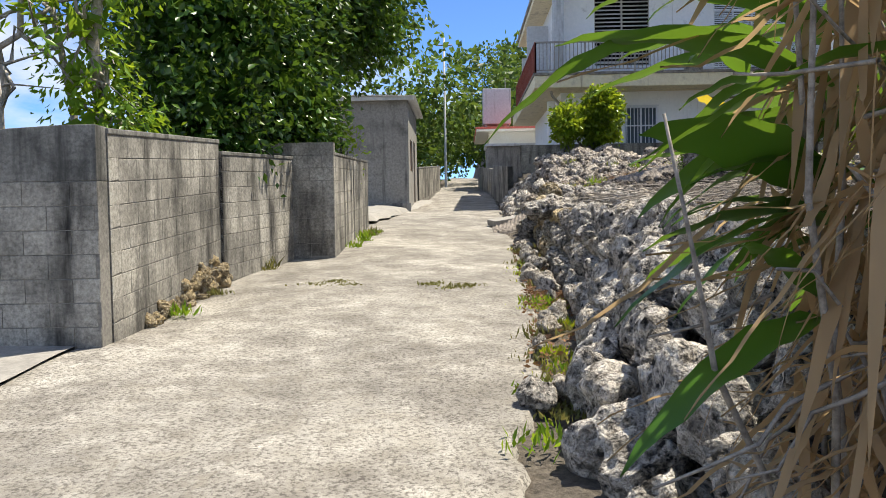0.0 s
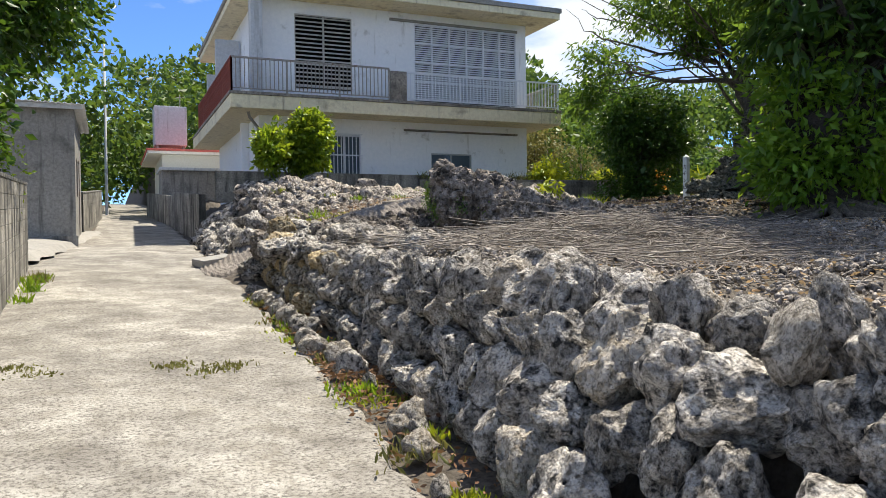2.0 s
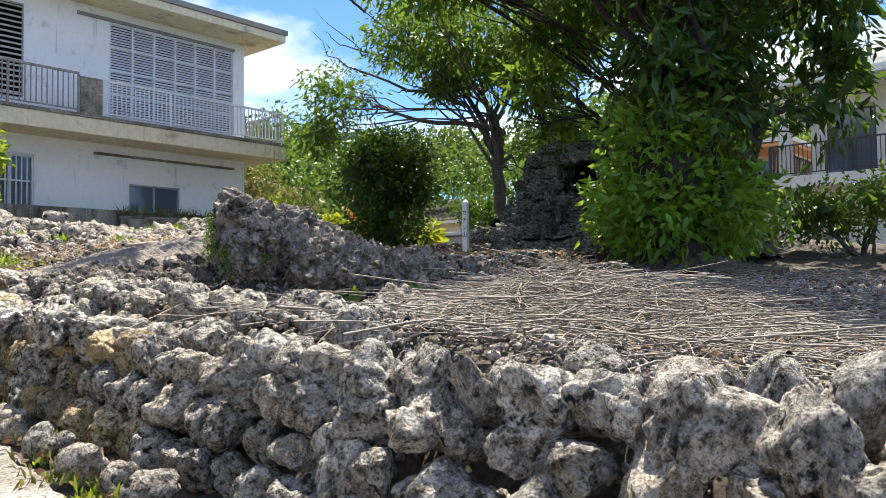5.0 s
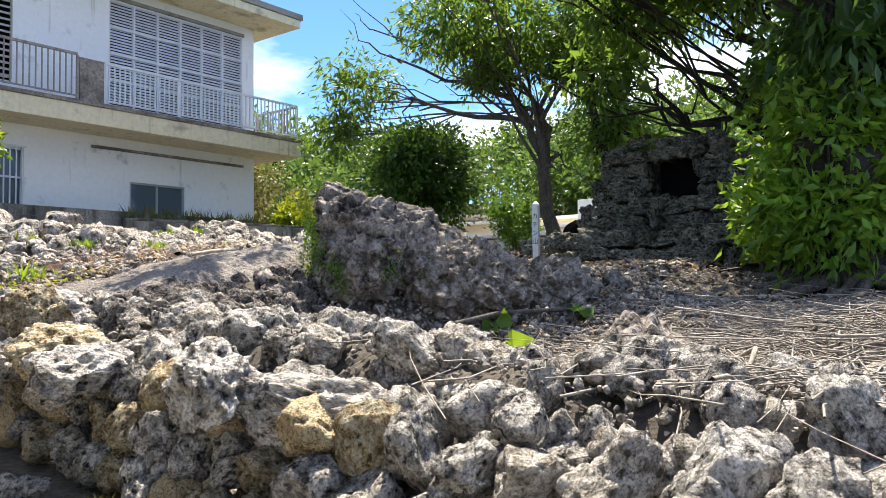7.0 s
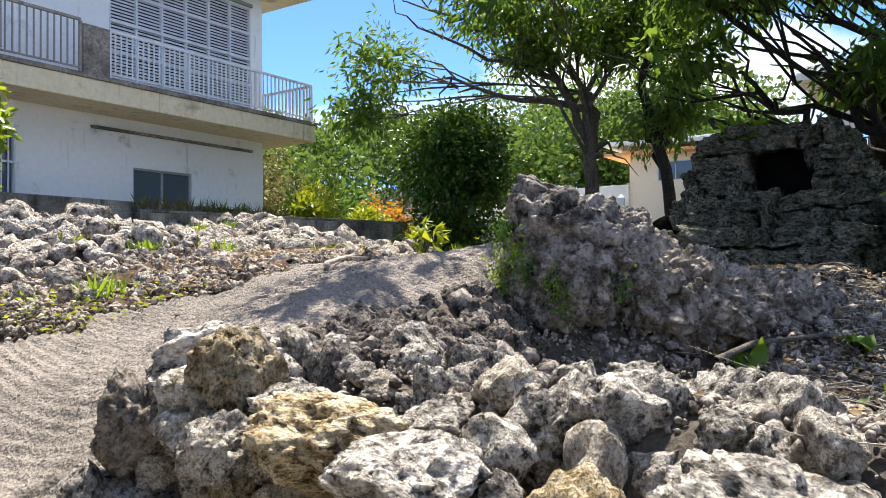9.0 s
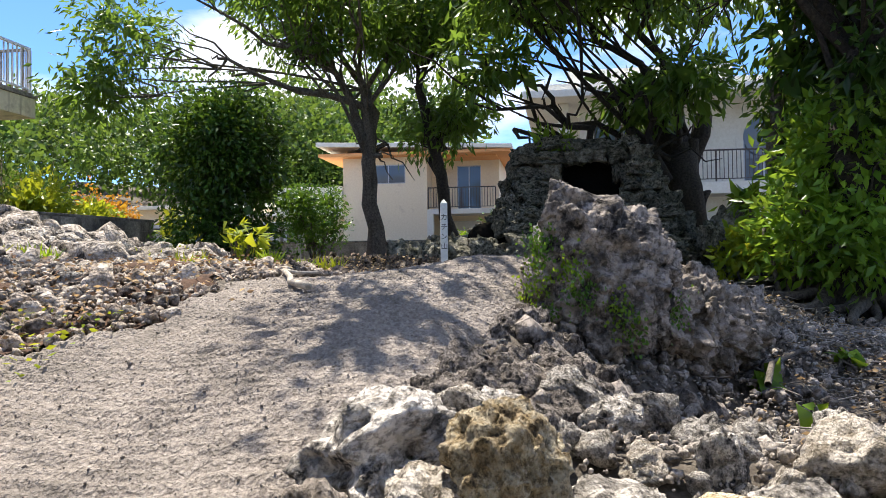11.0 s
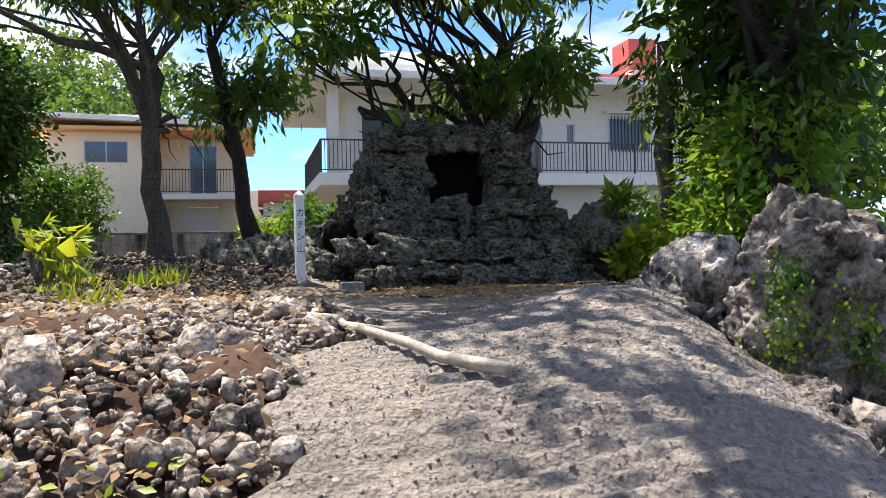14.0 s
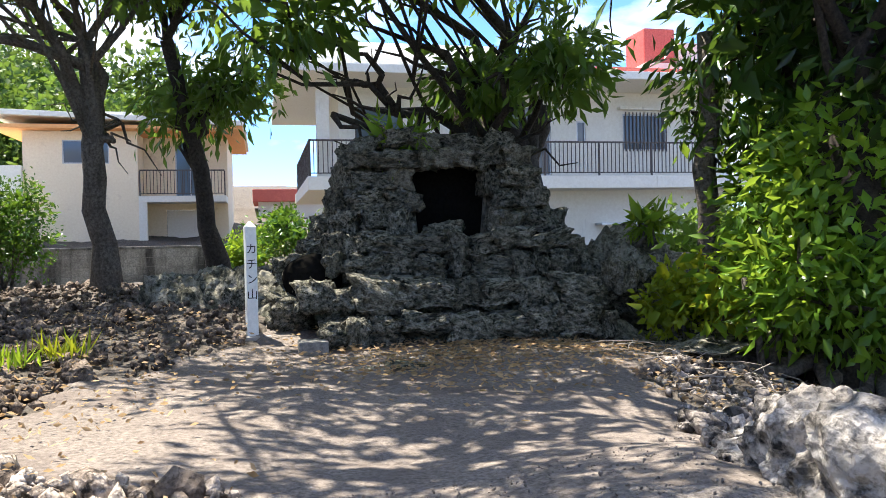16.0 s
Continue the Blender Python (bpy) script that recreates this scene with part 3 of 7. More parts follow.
def ground_z(x, y):
    """Height of the land, without its fine relief."""
    x, y = np.asarray(x, float), np.asarray(y, float)
    d2 = (x[..., None] - KNOTS[:, 0]) ** 2 + (y[..., None] - KNOTS[:, 1]) ** 2
    w = 1 / (1 + d2 / 6) ** 2
    lot = (w * KNOTS[:, 2]).sum(-1) / w.sum(-1) + np.exp(-d2 / (2 * 1.1 ** 2)) @ KNOT_PULL
    lz = lane_z(y)
    far = smoothstep(40, 60, y)
    lot = lot * (1 - far) + (lz + 0.3) * far
    low = smoothstep(2.0, -8.0, y)
    lot = lot * (1 - low) + 0.7 * low + 7.0 * smoothstep(46, 82, np.hypot(x - 2, y - 4)) * smoothstep(-10, 15, y)
    e = lane_edge(y)
    ramp = smoothstep(15.5, 16.2, y) * smoothstep(18.6, 17.9, y)
    rise = smoothstep(0.5, 1.35, x - e) * (1 - ramp) + ramp * smoothstep(-0.35, 0.9, x - e)
    return lz * (1 - rise) + lot * rise


def gz(x, y):
    return float(ground_z(np.array(x), np.array(y)))


def relief(x, y, s, seed=0.0):
    return np.array([noise.fractal(Vector((a * s + seed, b * s, seed * 0.7)), 0.8, 2.0, 4) for a, b in zip(x.ravel(), y.ravel())]).reshape(x.shape)


def grid_sheet(name, xs, ys, zf, material, keep=None, smooth=True):
    gx, gy = np.meshgrid(xs, ys, indexing="ij")
    z = zf(gx, gy)
    v = np.stack([gx, gy, z], -1).reshape(-1, 3)
    ny = len(ys)
    i, j = np.meshgrid(np.arange(len(xs) - 1), np.arange(ny - 1), indexing="ij")
    a = (i * ny + j).ravel()
    f = np.stack([a, a + ny, a + ny + 1, a + 1], 1)
    if keep is not None:
        c = v[f].mean(1)
        f = f[keep(c[:, 0], c[:, 1])]
        used = np.unique(f)
        back = np.full(len(v), -1)
        back[used] = np.arange(len(used))
        v, f = v[used], back[f]
    return raw_part(name, v, f, material, None, smooth)


def spaced(lo, hi, step, out):
    mid = np.arange(lo, hi + 1e-6, step)
    tail = [40, 60, 90, 140, 220, 400, 900]
    return np.concatenate([[lo - t for t in reversed(tail)], mid, [hi + t for t in tail]])


def drive_inside(x, y):
    """How far inside the gravel drive: from the lane up to the level ground before the shrine."""
    e = lane_edge(y)
    south = np.interp(x, [0.5, 1.8, 2.4, 3.2, 4.4, 5.4, 6.5, 8.0, 10.4, 12.0], [16.4, 16.05, 15.72, 15.48, 15.25, 15.20, 14.70, 14.15, 13.25, 13.3])
    north = np.interp(x, [0.5, 2.0, 3.2, 3.8, 4.4, 5.0, 5.6, 6.3, 6.9, 7.4, 8.4, 9.7, 11.0, 12.0], [18.3, 18.1, 17.9, 17.5, 17.2, 17.0, 16.85, 17.1, 17.9, 18.35, 18.3, 17.85, 17.05, 16.6])
    wob = 0.13 * np.sin(x * 5.1 + y) + 0.08 * np.sin(x * 11.7)
    return np.minimum(np.minimum(x - e + 0.35, 11.8 - x), np.minimum(y - south - wob, north + wob - y))


def on_ramp(x, y):
    return drive_inside(x, y) > 0


def land_z(x, y):
    z = ground_z(x, y)
    rough = smoothstep(0.25, 0.8, x - lane_edge(y)) * smoothstep(45, 30, x)
    z = z + rough * 0.10 * relief(x, y, 1.7)
    return z - 0.06 * np.where(x < lane_edge(y) + 0.2, 1.0, 0.3) - 0.10 * smoothstep(-0.02, 0.15, drive_inside(x, y))


ground = grid_sheet("ground", spaced(-12, 30, 0.22, 0), spaced(-6, 34, 0.22, 0), land_z, M_SOIL)
tagged(ground, "dark rocky soil of the vacant lot and surroundings", "ground", kind="structure")


def lane_surface(x, y):
    crown = 0.03 * np.cos(np.clip((x + 1.0) / 2.2, -1, 1) * 1.5)
    return lane_z(y) + crown - 0.02 + 0.012 * np.sin(x * 2.1 + y * 1.3) + 0.008 * np.sin(x * 5.7 - y * 3.1)


def strip(name, ys, west, east, cols, zf, material):
    """A sheet between two edges that bend freely."""
    u = np.linspace(0, 1, cols)
    w, e = west(ys)[:, None], east(ys)[:, None]
    x = w + (e - w) * u[None]
    y = np.repeat(ys[:, None], cols, 1)
    z = zf(x, y)
    z[:, 0] -= 0.12
    z[:, -1] -= 0.12
    v = np.stack([x, y, z], -1).reshape(-1, 3)
    i, j = np.meshgrid(np.arange(len(ys) - 1), np.arange(cols - 1), indexing="ij")
    a = (i * cols + j).ravel()
    return raw_part(name, v, np.stack([a, a + 1, a + cols + 1, a + cols], 1), material, None, True)


lane = strip("road", np.concatenate([np.arange(-8, 20, 0.06), np.arange(20, 76, 0.4)]),
             lambda y: np.interp(y, [-8, 6.4, 6.6, 18, 20, 27, 76], [-3.3, -3.3, -3.2, -2.6, -2.7, -1.35, -1.0]),
             lambda y: lane_edge(y) + 0.05 * np.sin(y * 2.7) + 0.03 * np.sin(y * 7.3) + 0.02 * np.sin(y * 19), 70, lane_surface, M_ROAD)
tagged(lane, "pale sunlit worn concrete lane running uphill", "road", kind="structure")
side_lane = grid_sheet("pavement", np.arange(-16, -3.15, 0.2), np.arange(1.0, 6.5, 0.12), lambda x, y: lane_z(y) + 0.02 + 0.006 * np.sin(x * 3 + y * 5), M_PAD)
tagged(side_lane, "grey concrete apron beside the block wall", "pavement", kind="structure")


def ramp_z(x, y):
    z = ground_z(x, y) + 0.012 * relief(x, y, 3.0, 4.0) + 0.012 * relief(x, y, 13.0, 8.0) * smoothstep(6.2, 5.0, x) + 0.02 * relief(x, y, 0.8, 2.0)
    lug = np.sin((x * 0.98 + 0.05 * np.sin(y * 2.3)) * 2 * math.pi / 0.085)
    track = smoothstep(0.35, 0.75, np.sin((y - 15.2) * 2 * math.pi / 1.15) * 0.5 + 0.5) * smoothstep(4.8, 3.6, x)
    z = z + 0.019 * lug * (0.55 + 0.45 * track) * (0.75 + 0.5 * relief(x, y, 2.2, 6.0)) * smoothstep(5.6, 4.2, x)
    return z + 0.02 - 0.28 * smoothstep(0.06, -0.25, drive_inside(x, y))


def gravel_end(x, y):
    return x - 5.1 - 0.35 * np.sin(y * 2.1 + 0.5) - 0.12 * np.sin(y * 7.0 + x * 3)


ramp = grid_sheet("gravel_drive", np.concatenate([np.arange(0.2, 5.2, 0.017), np.arange(5.2, 7.6, 0.05)]), np.arange(13.2, 18.4, 0.034),
                  lambda x, y: ramp_z(x, y) + 0.016 - 0.06 * smoothstep(-0.1, 0.5, gravel_end(x, y)), M_GRAVEL, keep=lambda x, y: (drive_inside(x, y) > -0.27) & (gravel_end(x, y) < 0.6))
yard = grid_sheet("packed_earth", np.arange(4.4, 11.9, 0.06), np.arange(13.0, 18.7, 0.06), lambda x, y: ramp_z(x, y) - 0.03 * smoothstep(5.4, 4.7, x), M_PACKED, keep=lambda x, y: drive_inside(x, y) > -0.27)
tagged(yard, "packed grey-brown earth of the yard before the shrine", "ground", kind="structure")
tagged(ramp, "pale crushed coral ramp pressed by digger tracks", "gravel drive", kind="structure")


# ---- the coral stone wall along the lane ----
STONES = [stone_mesh("stone", 100 + k, 3) for k in range(12)]
ROCKS_TAN = [stone_mesh("stone", 500 + k, 4) for k in range(5)]
ROCKS_DARK = [stone_mesh("stone", 700 + k, 4) for k in range(5)]
ROCKS_FINE = [stone_mesh("stone", 300 + k, 4) for k in range(8)]


def place_stone(parent, mesh, at, size, rng, material, name="stone", squash=0.8):
    ob = new(name, mesh)
    if not mesh.materials:
        mesh.materials.append(material)
    ob.parent = parent
    ob.matrix_world = Matrix.LocRotScale(at, Euler(rng.uniform(0, 6.28, 3)), Vector((size * rng.uniform(0.9, 1.25), size * rng.uniform(0.85, 1.15), size * rng.uniform(squash, 1.05))))
    return ob


stone_wall = thing("dry_stone_wall", (1.2, 8.5, 0.6), "low dry wall of pitted grey and ochre coral stones", "stone wall", kind="structure")
rng = np.random.default_rng(7)
for layer in range(6):
    y = 2.0 + 0.1 * layer
    while y < 16.1:
        big = float(np.interp(y, [2, 5.5, 9, 15], [0.47, 0.44, 0.35, 0.33]))
        size = big * rng.uniform(0.78, 1.12)
        foot, top = float(lane_z(y)), float(np.interp(y, [2, 5, 8, 13, 14.5, 16], [1.28, 1.40, 1.52, 1.58, 1.70, 1.75]))
        z = foot + 0.12 + layer * 0.70 * big
        if z < top + 0.05:
            lean = float(np.interp(y, [2, 5, 6.5], [0.55, 0.50, 0.24]))
            x = float(lane_edge(y) + np.interp(y, [2, 5, 6.5], [0.50, 0.40, 0.50])) + layer * lean * big + rng.uniform(-0.05, 0.05)
            mesh = ROCKS_FINE[rng.integers(8)]
            if 11.2 < y < 15.6 and rng.random() < 0.5:
                place_stone(stone_wall, ROCKS_TAN[rng.integers(5)], (x, y, min(z, top - 0.1)), size, rng, M_CORAL_TAN)
            else:
                place_stone(stone_wall, mesh, (x, y, min(z, top - 0.1)), size, rng, M_CORAL)
        y += size * 0.95
for k in range(70):
    y = rng.uniform(2.2, 14.6)
    top = float(np.interp(y, [2, 5, 8, 13, 15], [1.30, 1.40, 1.50, 1.58, 1.80]))
    place_stone(stone_wall, STONES[rng.integers(12)], (float(lane_edge(y)) + rng.uniform(0.85, 1.35), y, top + rng.uniform(-0.22, 0.0)), rng.uniform(0.18, 0.4), rng, M_CORAL)
for k in range(26):
    y = rng.uniform(4.6, 14.0)
    place_stone(stone_wall, STONES[rng.integers(12)], (float(lane_edge(y)) + rng.uniform(-0.02, 0.2), y, float(lane_z(y)) + 0.05), rng.uniform(0.14, 0.3), rng, M_CORAL)

for k in range(90):
    y = rng.uniform(9.8, 15.2)
    x = float(lane_edge(y)) + rng.uniform(0.9, 2.1)
    place_stone(stone_wall, ROCKS_FINE[rng.integers(8)], (x, y, gz(x, y) + 0.03), rng.uniform(0.18, 0.40), rng, M_CORAL)

# stones that edge the south side of the drive, out to the great rock
ramp_edge = thing("boulder_row", (2.2, 14.9, 1.5), "row of coral boulders edging the gravel drive", "boulders", kind="structure")
def boulder(at, size, turn, material, seed, parent):
    """One shaped coral boulder: (length, depth, height), turned about z."""
    ob = new("boulder", stone_mesh("boulder", seed, 5, 0.40))
    ob.data.materials.append(material)
    ob.parent = parent
    ob.matrix_world = Matrix.LocRotScale(at, Euler((0.1, -0.08, turn)), Vector(size) * 1.25)
    return ob


for at, size, turn, mat in (
        ((1.98, 15.64, 1.84), (0.72, 0.44, 0.40), -0.35, M_CORAL), ((1.72, 15.22, 1.90), (0.34, 0.36, 0.38), 0.5, M_CORAL_TAN), ((1.62, 15.42, 1.70), (0.40, 0.38, 0.36), 0.2, M_CORAL),
        ((1.50, 15.72, 1.66), (0.42, 0.36, 0.40), 1.0, M_CORAL_DARK), ((1.58, 14.50, 1.70), (0.42, 0.56, 0.30), 0.15, M_CORAL_TAN), ((1.75, 14.90, 1.70), (0.44, 0.34, 0.26), 0.8, M_CORAL),
        ((2.05, 14.25, 1.60), (0.46, 0.50, 0.30), 0.4, M_CORAL), ((1.50, 15.05, 1.58), (0.30, 0.30, 0.30), 0.0, M_CORAL), ((1.38, 13.95, 1.62), (0.48, 0.44, 0.32), 0.9, M_CORAL),
        ((2.55, 15.35, 1.86), (0.34, 0.30, 0.28), 0.6, M_CORAL), ((2.95, 15.22, 1.92), (0.36, 0.30, 0.28), 0.2, M_CORAL_DARK), ((1.46, 12.75, 1.62), (0.40, 0.62, 0.36), -0.5, M_CORAL), ((1.70, 12.15, 1.50), (0.34, 0.62, 0.26), 0.5, M_CORAL)):
    boulder(at, size, turn, mat, 900 + int(at[0] * 100) + int(at[1] * 100), ramp_edge)
for k in range(60):
    u = rng.random()
    x = 1.2 + u * 1.2
    y = float(np.interp(x, [1.2, 1.9, 2.4], [16.1, 15.75, 15.5])) + rng.uniform(-0.5, -0.05)
    place_stone(ramp_edge, ROCKS_FINE[rng.integers(8)], (x, y, gz(x, y) + rng.uniform(-0.05, 0.12)), rng.uniform(0.16, 0.30), rng, M_CORAL)
for k in range(110):
    u = rng.random()
    x = 2.2 + u * 2.0
    y = float(np.interp(x, [2.2, 3.2, 4.2], [15.72, 15.46, 15.25])) + rng.uniform(-0.55, 0.06)
    place_stone(ramp_edge, ROCKS_DARK[rng.integers(5)], (x, y, gz(x, y) + 0.0), rng.uniform(0.12, 0.30), rng, M_CORAL_DARK)
for k in range(40):
    x, y = rng.uniform(1.5, 3.6), rng.uniform(14.2, 15.4)
    place_stone(ramp_edge, STONES[rng.integers(12)], (x, y, gz(x, y) + 0.02), rng.uniform(0.08, 0.2), rng, M_CORAL)


# ---- the great rock ----
def crag(name, humps, material, label, category, seed, level=6, lump=0.22):
    """A rough crag: a sphere pulled out to the hull of several humps, then broken up."""
    rng_c = np.random.default_rng(seed)
    bm = bmesh.new()
    bmesh.ops.create_icosphere(bm, subdivisions=level, radius=1.0)
    c0 = np.mean([h[:3] for h in humps], 0)
    off = Vector(rng_c.uniform(-40, 40, 3))
    H = np.array(humps)
    facets, reach = [], []
    for k in range(22):
        q = rng_c.normal(0, 1, 3) * (1, 1, 0.6)
        q /= np.linalg.norm(q)
        facets.append(Vector(q))
        reach.append(max(h[:3] @ q + np.linalg.norm(h[3:6] * q) * rng_c.uniform(0.66, 0.95) for h in H))
    for v in bm.verts:
        d = np.array(v.co)
        best, grad = 0.15, d
        for h in H:
            q = (c0 - h[:3]) / h[3:6]
            e = d / h[3:6]
            a, b, c = e @ e, 2 * q @ e, q @ q - 1
            disc = b * b - 4 * a * c
            if disc > 0:
                t = (-b + math.sqrt(disc)) / (2 * a)
                if t > best:
                    best, grad = t, (c0 + d * t - h[:3]) / h[3:6] ** 2
        p = Vector(c0 + d * best)
        for q, k in zip(facets, reach):
            over = p.dot(q) - k
            if over > 0:
                p -= q * over * 0.88
        n1 = noise.fractal(p * 1.8 + off, 0.5, 2.2, 8)
        near = noise.voronoi(p * 2.4 + off)[0]
        chunk = max(0.0, 0.16 - (near[1] - near[0]))
        pit = noise.voronoi(p * 5.0 + off)[0][0]
        hole = noise.voronoi(p * 12.0 + off)[0][0]
        ridge = 1 - abs(noise.noise(p * 3.3 + off)) * 2
        crack = 1 - abs(noise.noise(p * 7.7 + off)) * 2
        v.co = p + Vector(grad).normalized() * (lump * (n1 * 0.75 + 0.22 * ridge + 0.12 * crack - 2.4 * chunk - 0.45 * max(0.0, 0.40 - pit) - 0.4 * max(0.0, 0.4 - hole)))
    for f in bm.faces:
        f.smooth = True
    ob = part(name, bm, material)
    return tagged(ob, label, category)


crag("great_rock", [(4.62, 14.82, 2.34, 0.46, 0.46, 0.42), (4.55, 14.98, 2.74, 0.21, 0.22, 0.40), (4.50, 14.90, 2.50, 0.32, 0.36, 0.46), (4.75, 14.66, 2.46, 0.40, 0.34, 0.42), (5.16, 14.56, 2.42, 0.44, 0.36, 0.46), (4.46, 14.74, 2.24, 0.32, 0.36, 0.30)],
     M_CORAL_DARK, "tall pitted grey coral rock with green tufts", "rock", 5, level=7, lump=0.12)
crag("low_crag", [(5.70, 14.10, 2.06, 0.66, 0.55, 0.46), (6.35, 13.75, 2.02, 0.60, 0.5, 0.36), (5.35, 14.35, 2.15, 0.5, 0.4, 0.45)],
     M_CORAL_DARK, "low dark coral heap leaning against the tall rock", "rock", 9, level=7, lump=0.17)
crag("pale_crag", [(5.16, 15.06, 2.52, 0.26, 0.20, 0.34), (5.60, 14.96, 2.48, 0.34, 0.24, 0.32), (6.05, 14.72, 2.38, 0.38, 0.28, 0.28)],
     M_CORAL, "pale sunlit coral heap beside the tall rock", "rock", 10, level=6, lump=0.13)
crag("lone_boulder", [(4.10, 11.62, 1.56, 0.36, 0.34, 0.32), (3.95, 11.70, 1.48, 0.28, 0.30, 0.24)], M_CORAL_DARK, "dark pitted boulder lying among dry branches", "rock", 12, level=5, lump=0.12)


# ---- loose stone on the lot, the drive and the rubble bank ----
def spots(n, x0, x1, y0, y1, rng, ok=None):
    x, y = rng.uniform(x0, x1, n), rng.uniform(y0, y1, n)
    if ok is not None:
        k = ok(x, y)
        x, y = x[k], y[k]
    return np.stack([x, y, ground_z(x, y) + 0.03], 1)


rng = np.random.default_rng(21)
off_drive = lambda x, y: ~on_ramp(x, y) & (x > lane_edge(y) + 0.5)
p = spots(11000, 1.6, 9.5, 4, 15.2, rng, off_drive)
q = spots(20000, 1.7, 8.0, 7.0, 15.0, rng, off_drive)
tagged(scatter("lot_chips", q, rng.gamma(1.5, 0.013, len(q)) + 0.014, 0, M_RUBBLE, 2), "small pale coral chips covering the dark lot", "loose stones", kind="stuff")
tagged(scatter("lot_stones", p, rng.gamma(1.6, 0.017, len(p)) + 0.015, 1, M_RUBBLE, 3), "broken pale coral chips strewn over the dark lot", "loose stones", kind="stuff")
bank = lambda x, y: (~on_ramp(x, y)) & ((x < 6.0) | (y > 20.0)) & (y > 17.2) & (x > lane_edge(y) + 0.1 + 0.12 * np.sin(y * 4)) & (y < np.interp(x, [1, 9, 12], [25.2, 24.6, 22.0]))
p = spots(4600, 1.1, 12.0, 17.2, 25.4, rng, bank)
tagged(scatter("bank_stones", p, (rng.gamma(1.7, 0.078, len(p)) + 0.05) * (0.42 + 0.58 * smoothstep(18.6, 20.8, p[:, 1])), 2, M_RUBBLE, 4, sink=0.28), "heaped pale broken coral of the rubble bank", "rubble", kind="stuff")
p = spots(4200, 6.2, 16.5, 17.0, 20.8, rng, lambda x, y: (~on_ramp(x, y)) & (y > 17.0) & ~((x < 9) & (y > 19.5)))
tagged(scatter("earth_clods", p, rng.gamma(1.5, 0.036, len(p)) + 0.02, 1, M_CLOD, 5, sink=0.4), "dark clods and coral lumps beyond the drive", "loose stones", kind="stuff")
lug_top = lambda x, y: np.sin((x * 0.98 + 0.05 * np.sin(y * 2.3)) * 2 * math.pi / 0.085) > -0.1
p = spots(15000, 0.9, 6.2, 13.6, 18.0, rng, lambda x, y: (drive_inside(x, y) > 0.05) & lug_top(x, y))
p[:, 2] = ramp_z(p[:, 0], p[:, 1]) + 0.016
tagged(scatter("drive_gravel", p, rng.gamma(2.0, 0.0026, len(p)) + 0.005, 0, M_GRAVEL, 6, sink=0.30, flat=0.7), "loose gravel grains on the drive", "gravel", kind="stuff")
p = spots(900, 3.2, 12.0, 12.6, 15.6, rng, lambda x, y: (~on_ramp(x, y)) & (y > 13.2))
tagged(scatter("rock_foot_stones", p, rng.gamma(2.0, 0.04, len(p)) + 0.03, 1, M_CORAL_DARK, 8, sink=0.3), "dark coral lumps at the foot of the rock", "loose stones", kind="stuff")
p = spots(9000, 2.0, 7.5, 16.9, 19.6, rng, lambda x, y: ~on_ramp(x, y) & (y > 16.9) & (x > 2.2))
tagged(scatter("bank_chips", p, rng.gamma(1.5, 0.022, len(p)) + 0.016, 1, M_BANK, 14, sink=0.25), "broken coral chips among the bank's boulders", "rubble", kind="stuff")
earth = grid_sheet("red_soil", np.arange(2.3, 6.2, 0.08), np.arange(17.3, 19.6, 0.08), lambda x, y: land_z(x, y) + 0.03 + 0.02 * relief(x, y, 5.0, 3.0) - 0.12 * smoothstep(0.75, 1.0, np.hypot((x - 4.2) / 1.7, (y - 18.3) / 1.05)), M_EARTH,
                   keep=lambda x, y: (drive_inside(x, y) < -0.05) & (np.hypot((x - 4.2) / 1.7, (y - 18.3) / 1.05) < 1.05))
tagged(earth, "bare reddish-brown soil between the bank's stones", "ground", kind="structure")
bank_boulders = thing("boulder_pile", (3.0, 19.5, 2.2), "pale boulders lying on the rubble bank", "boulders", kind="structure")
for k in range(150):
    x, y = rng.uniform(1.3, 10.5), rng.uniform(17.9, 22.5)
    if y < 18.5 or not bank(np.array(x), np.array(y)):
        continue
    place_stone(bank_boulders, STONES[rng.integers(12)], (x, y, gz(x, y) + 0.02), rng.uniform(0.16, 0.30) + (0.18 if y > 20 else 0.0), rng, M_CORAL)
# steep stone foot of the bank along the lane
for k in range(60):
    y = rng.uniform(17.7, 25.5)
    u = rng.random()
    place_stone(bank_boulders, STONES[rng.integers(12)], (float(lane_edge(y)) + 0.15 + 0.75 * u, y, float(lane_z(y)) + 0.1 + u * 0.75), rng.uniform(0.25, 0.5), rng, M_CORAL)


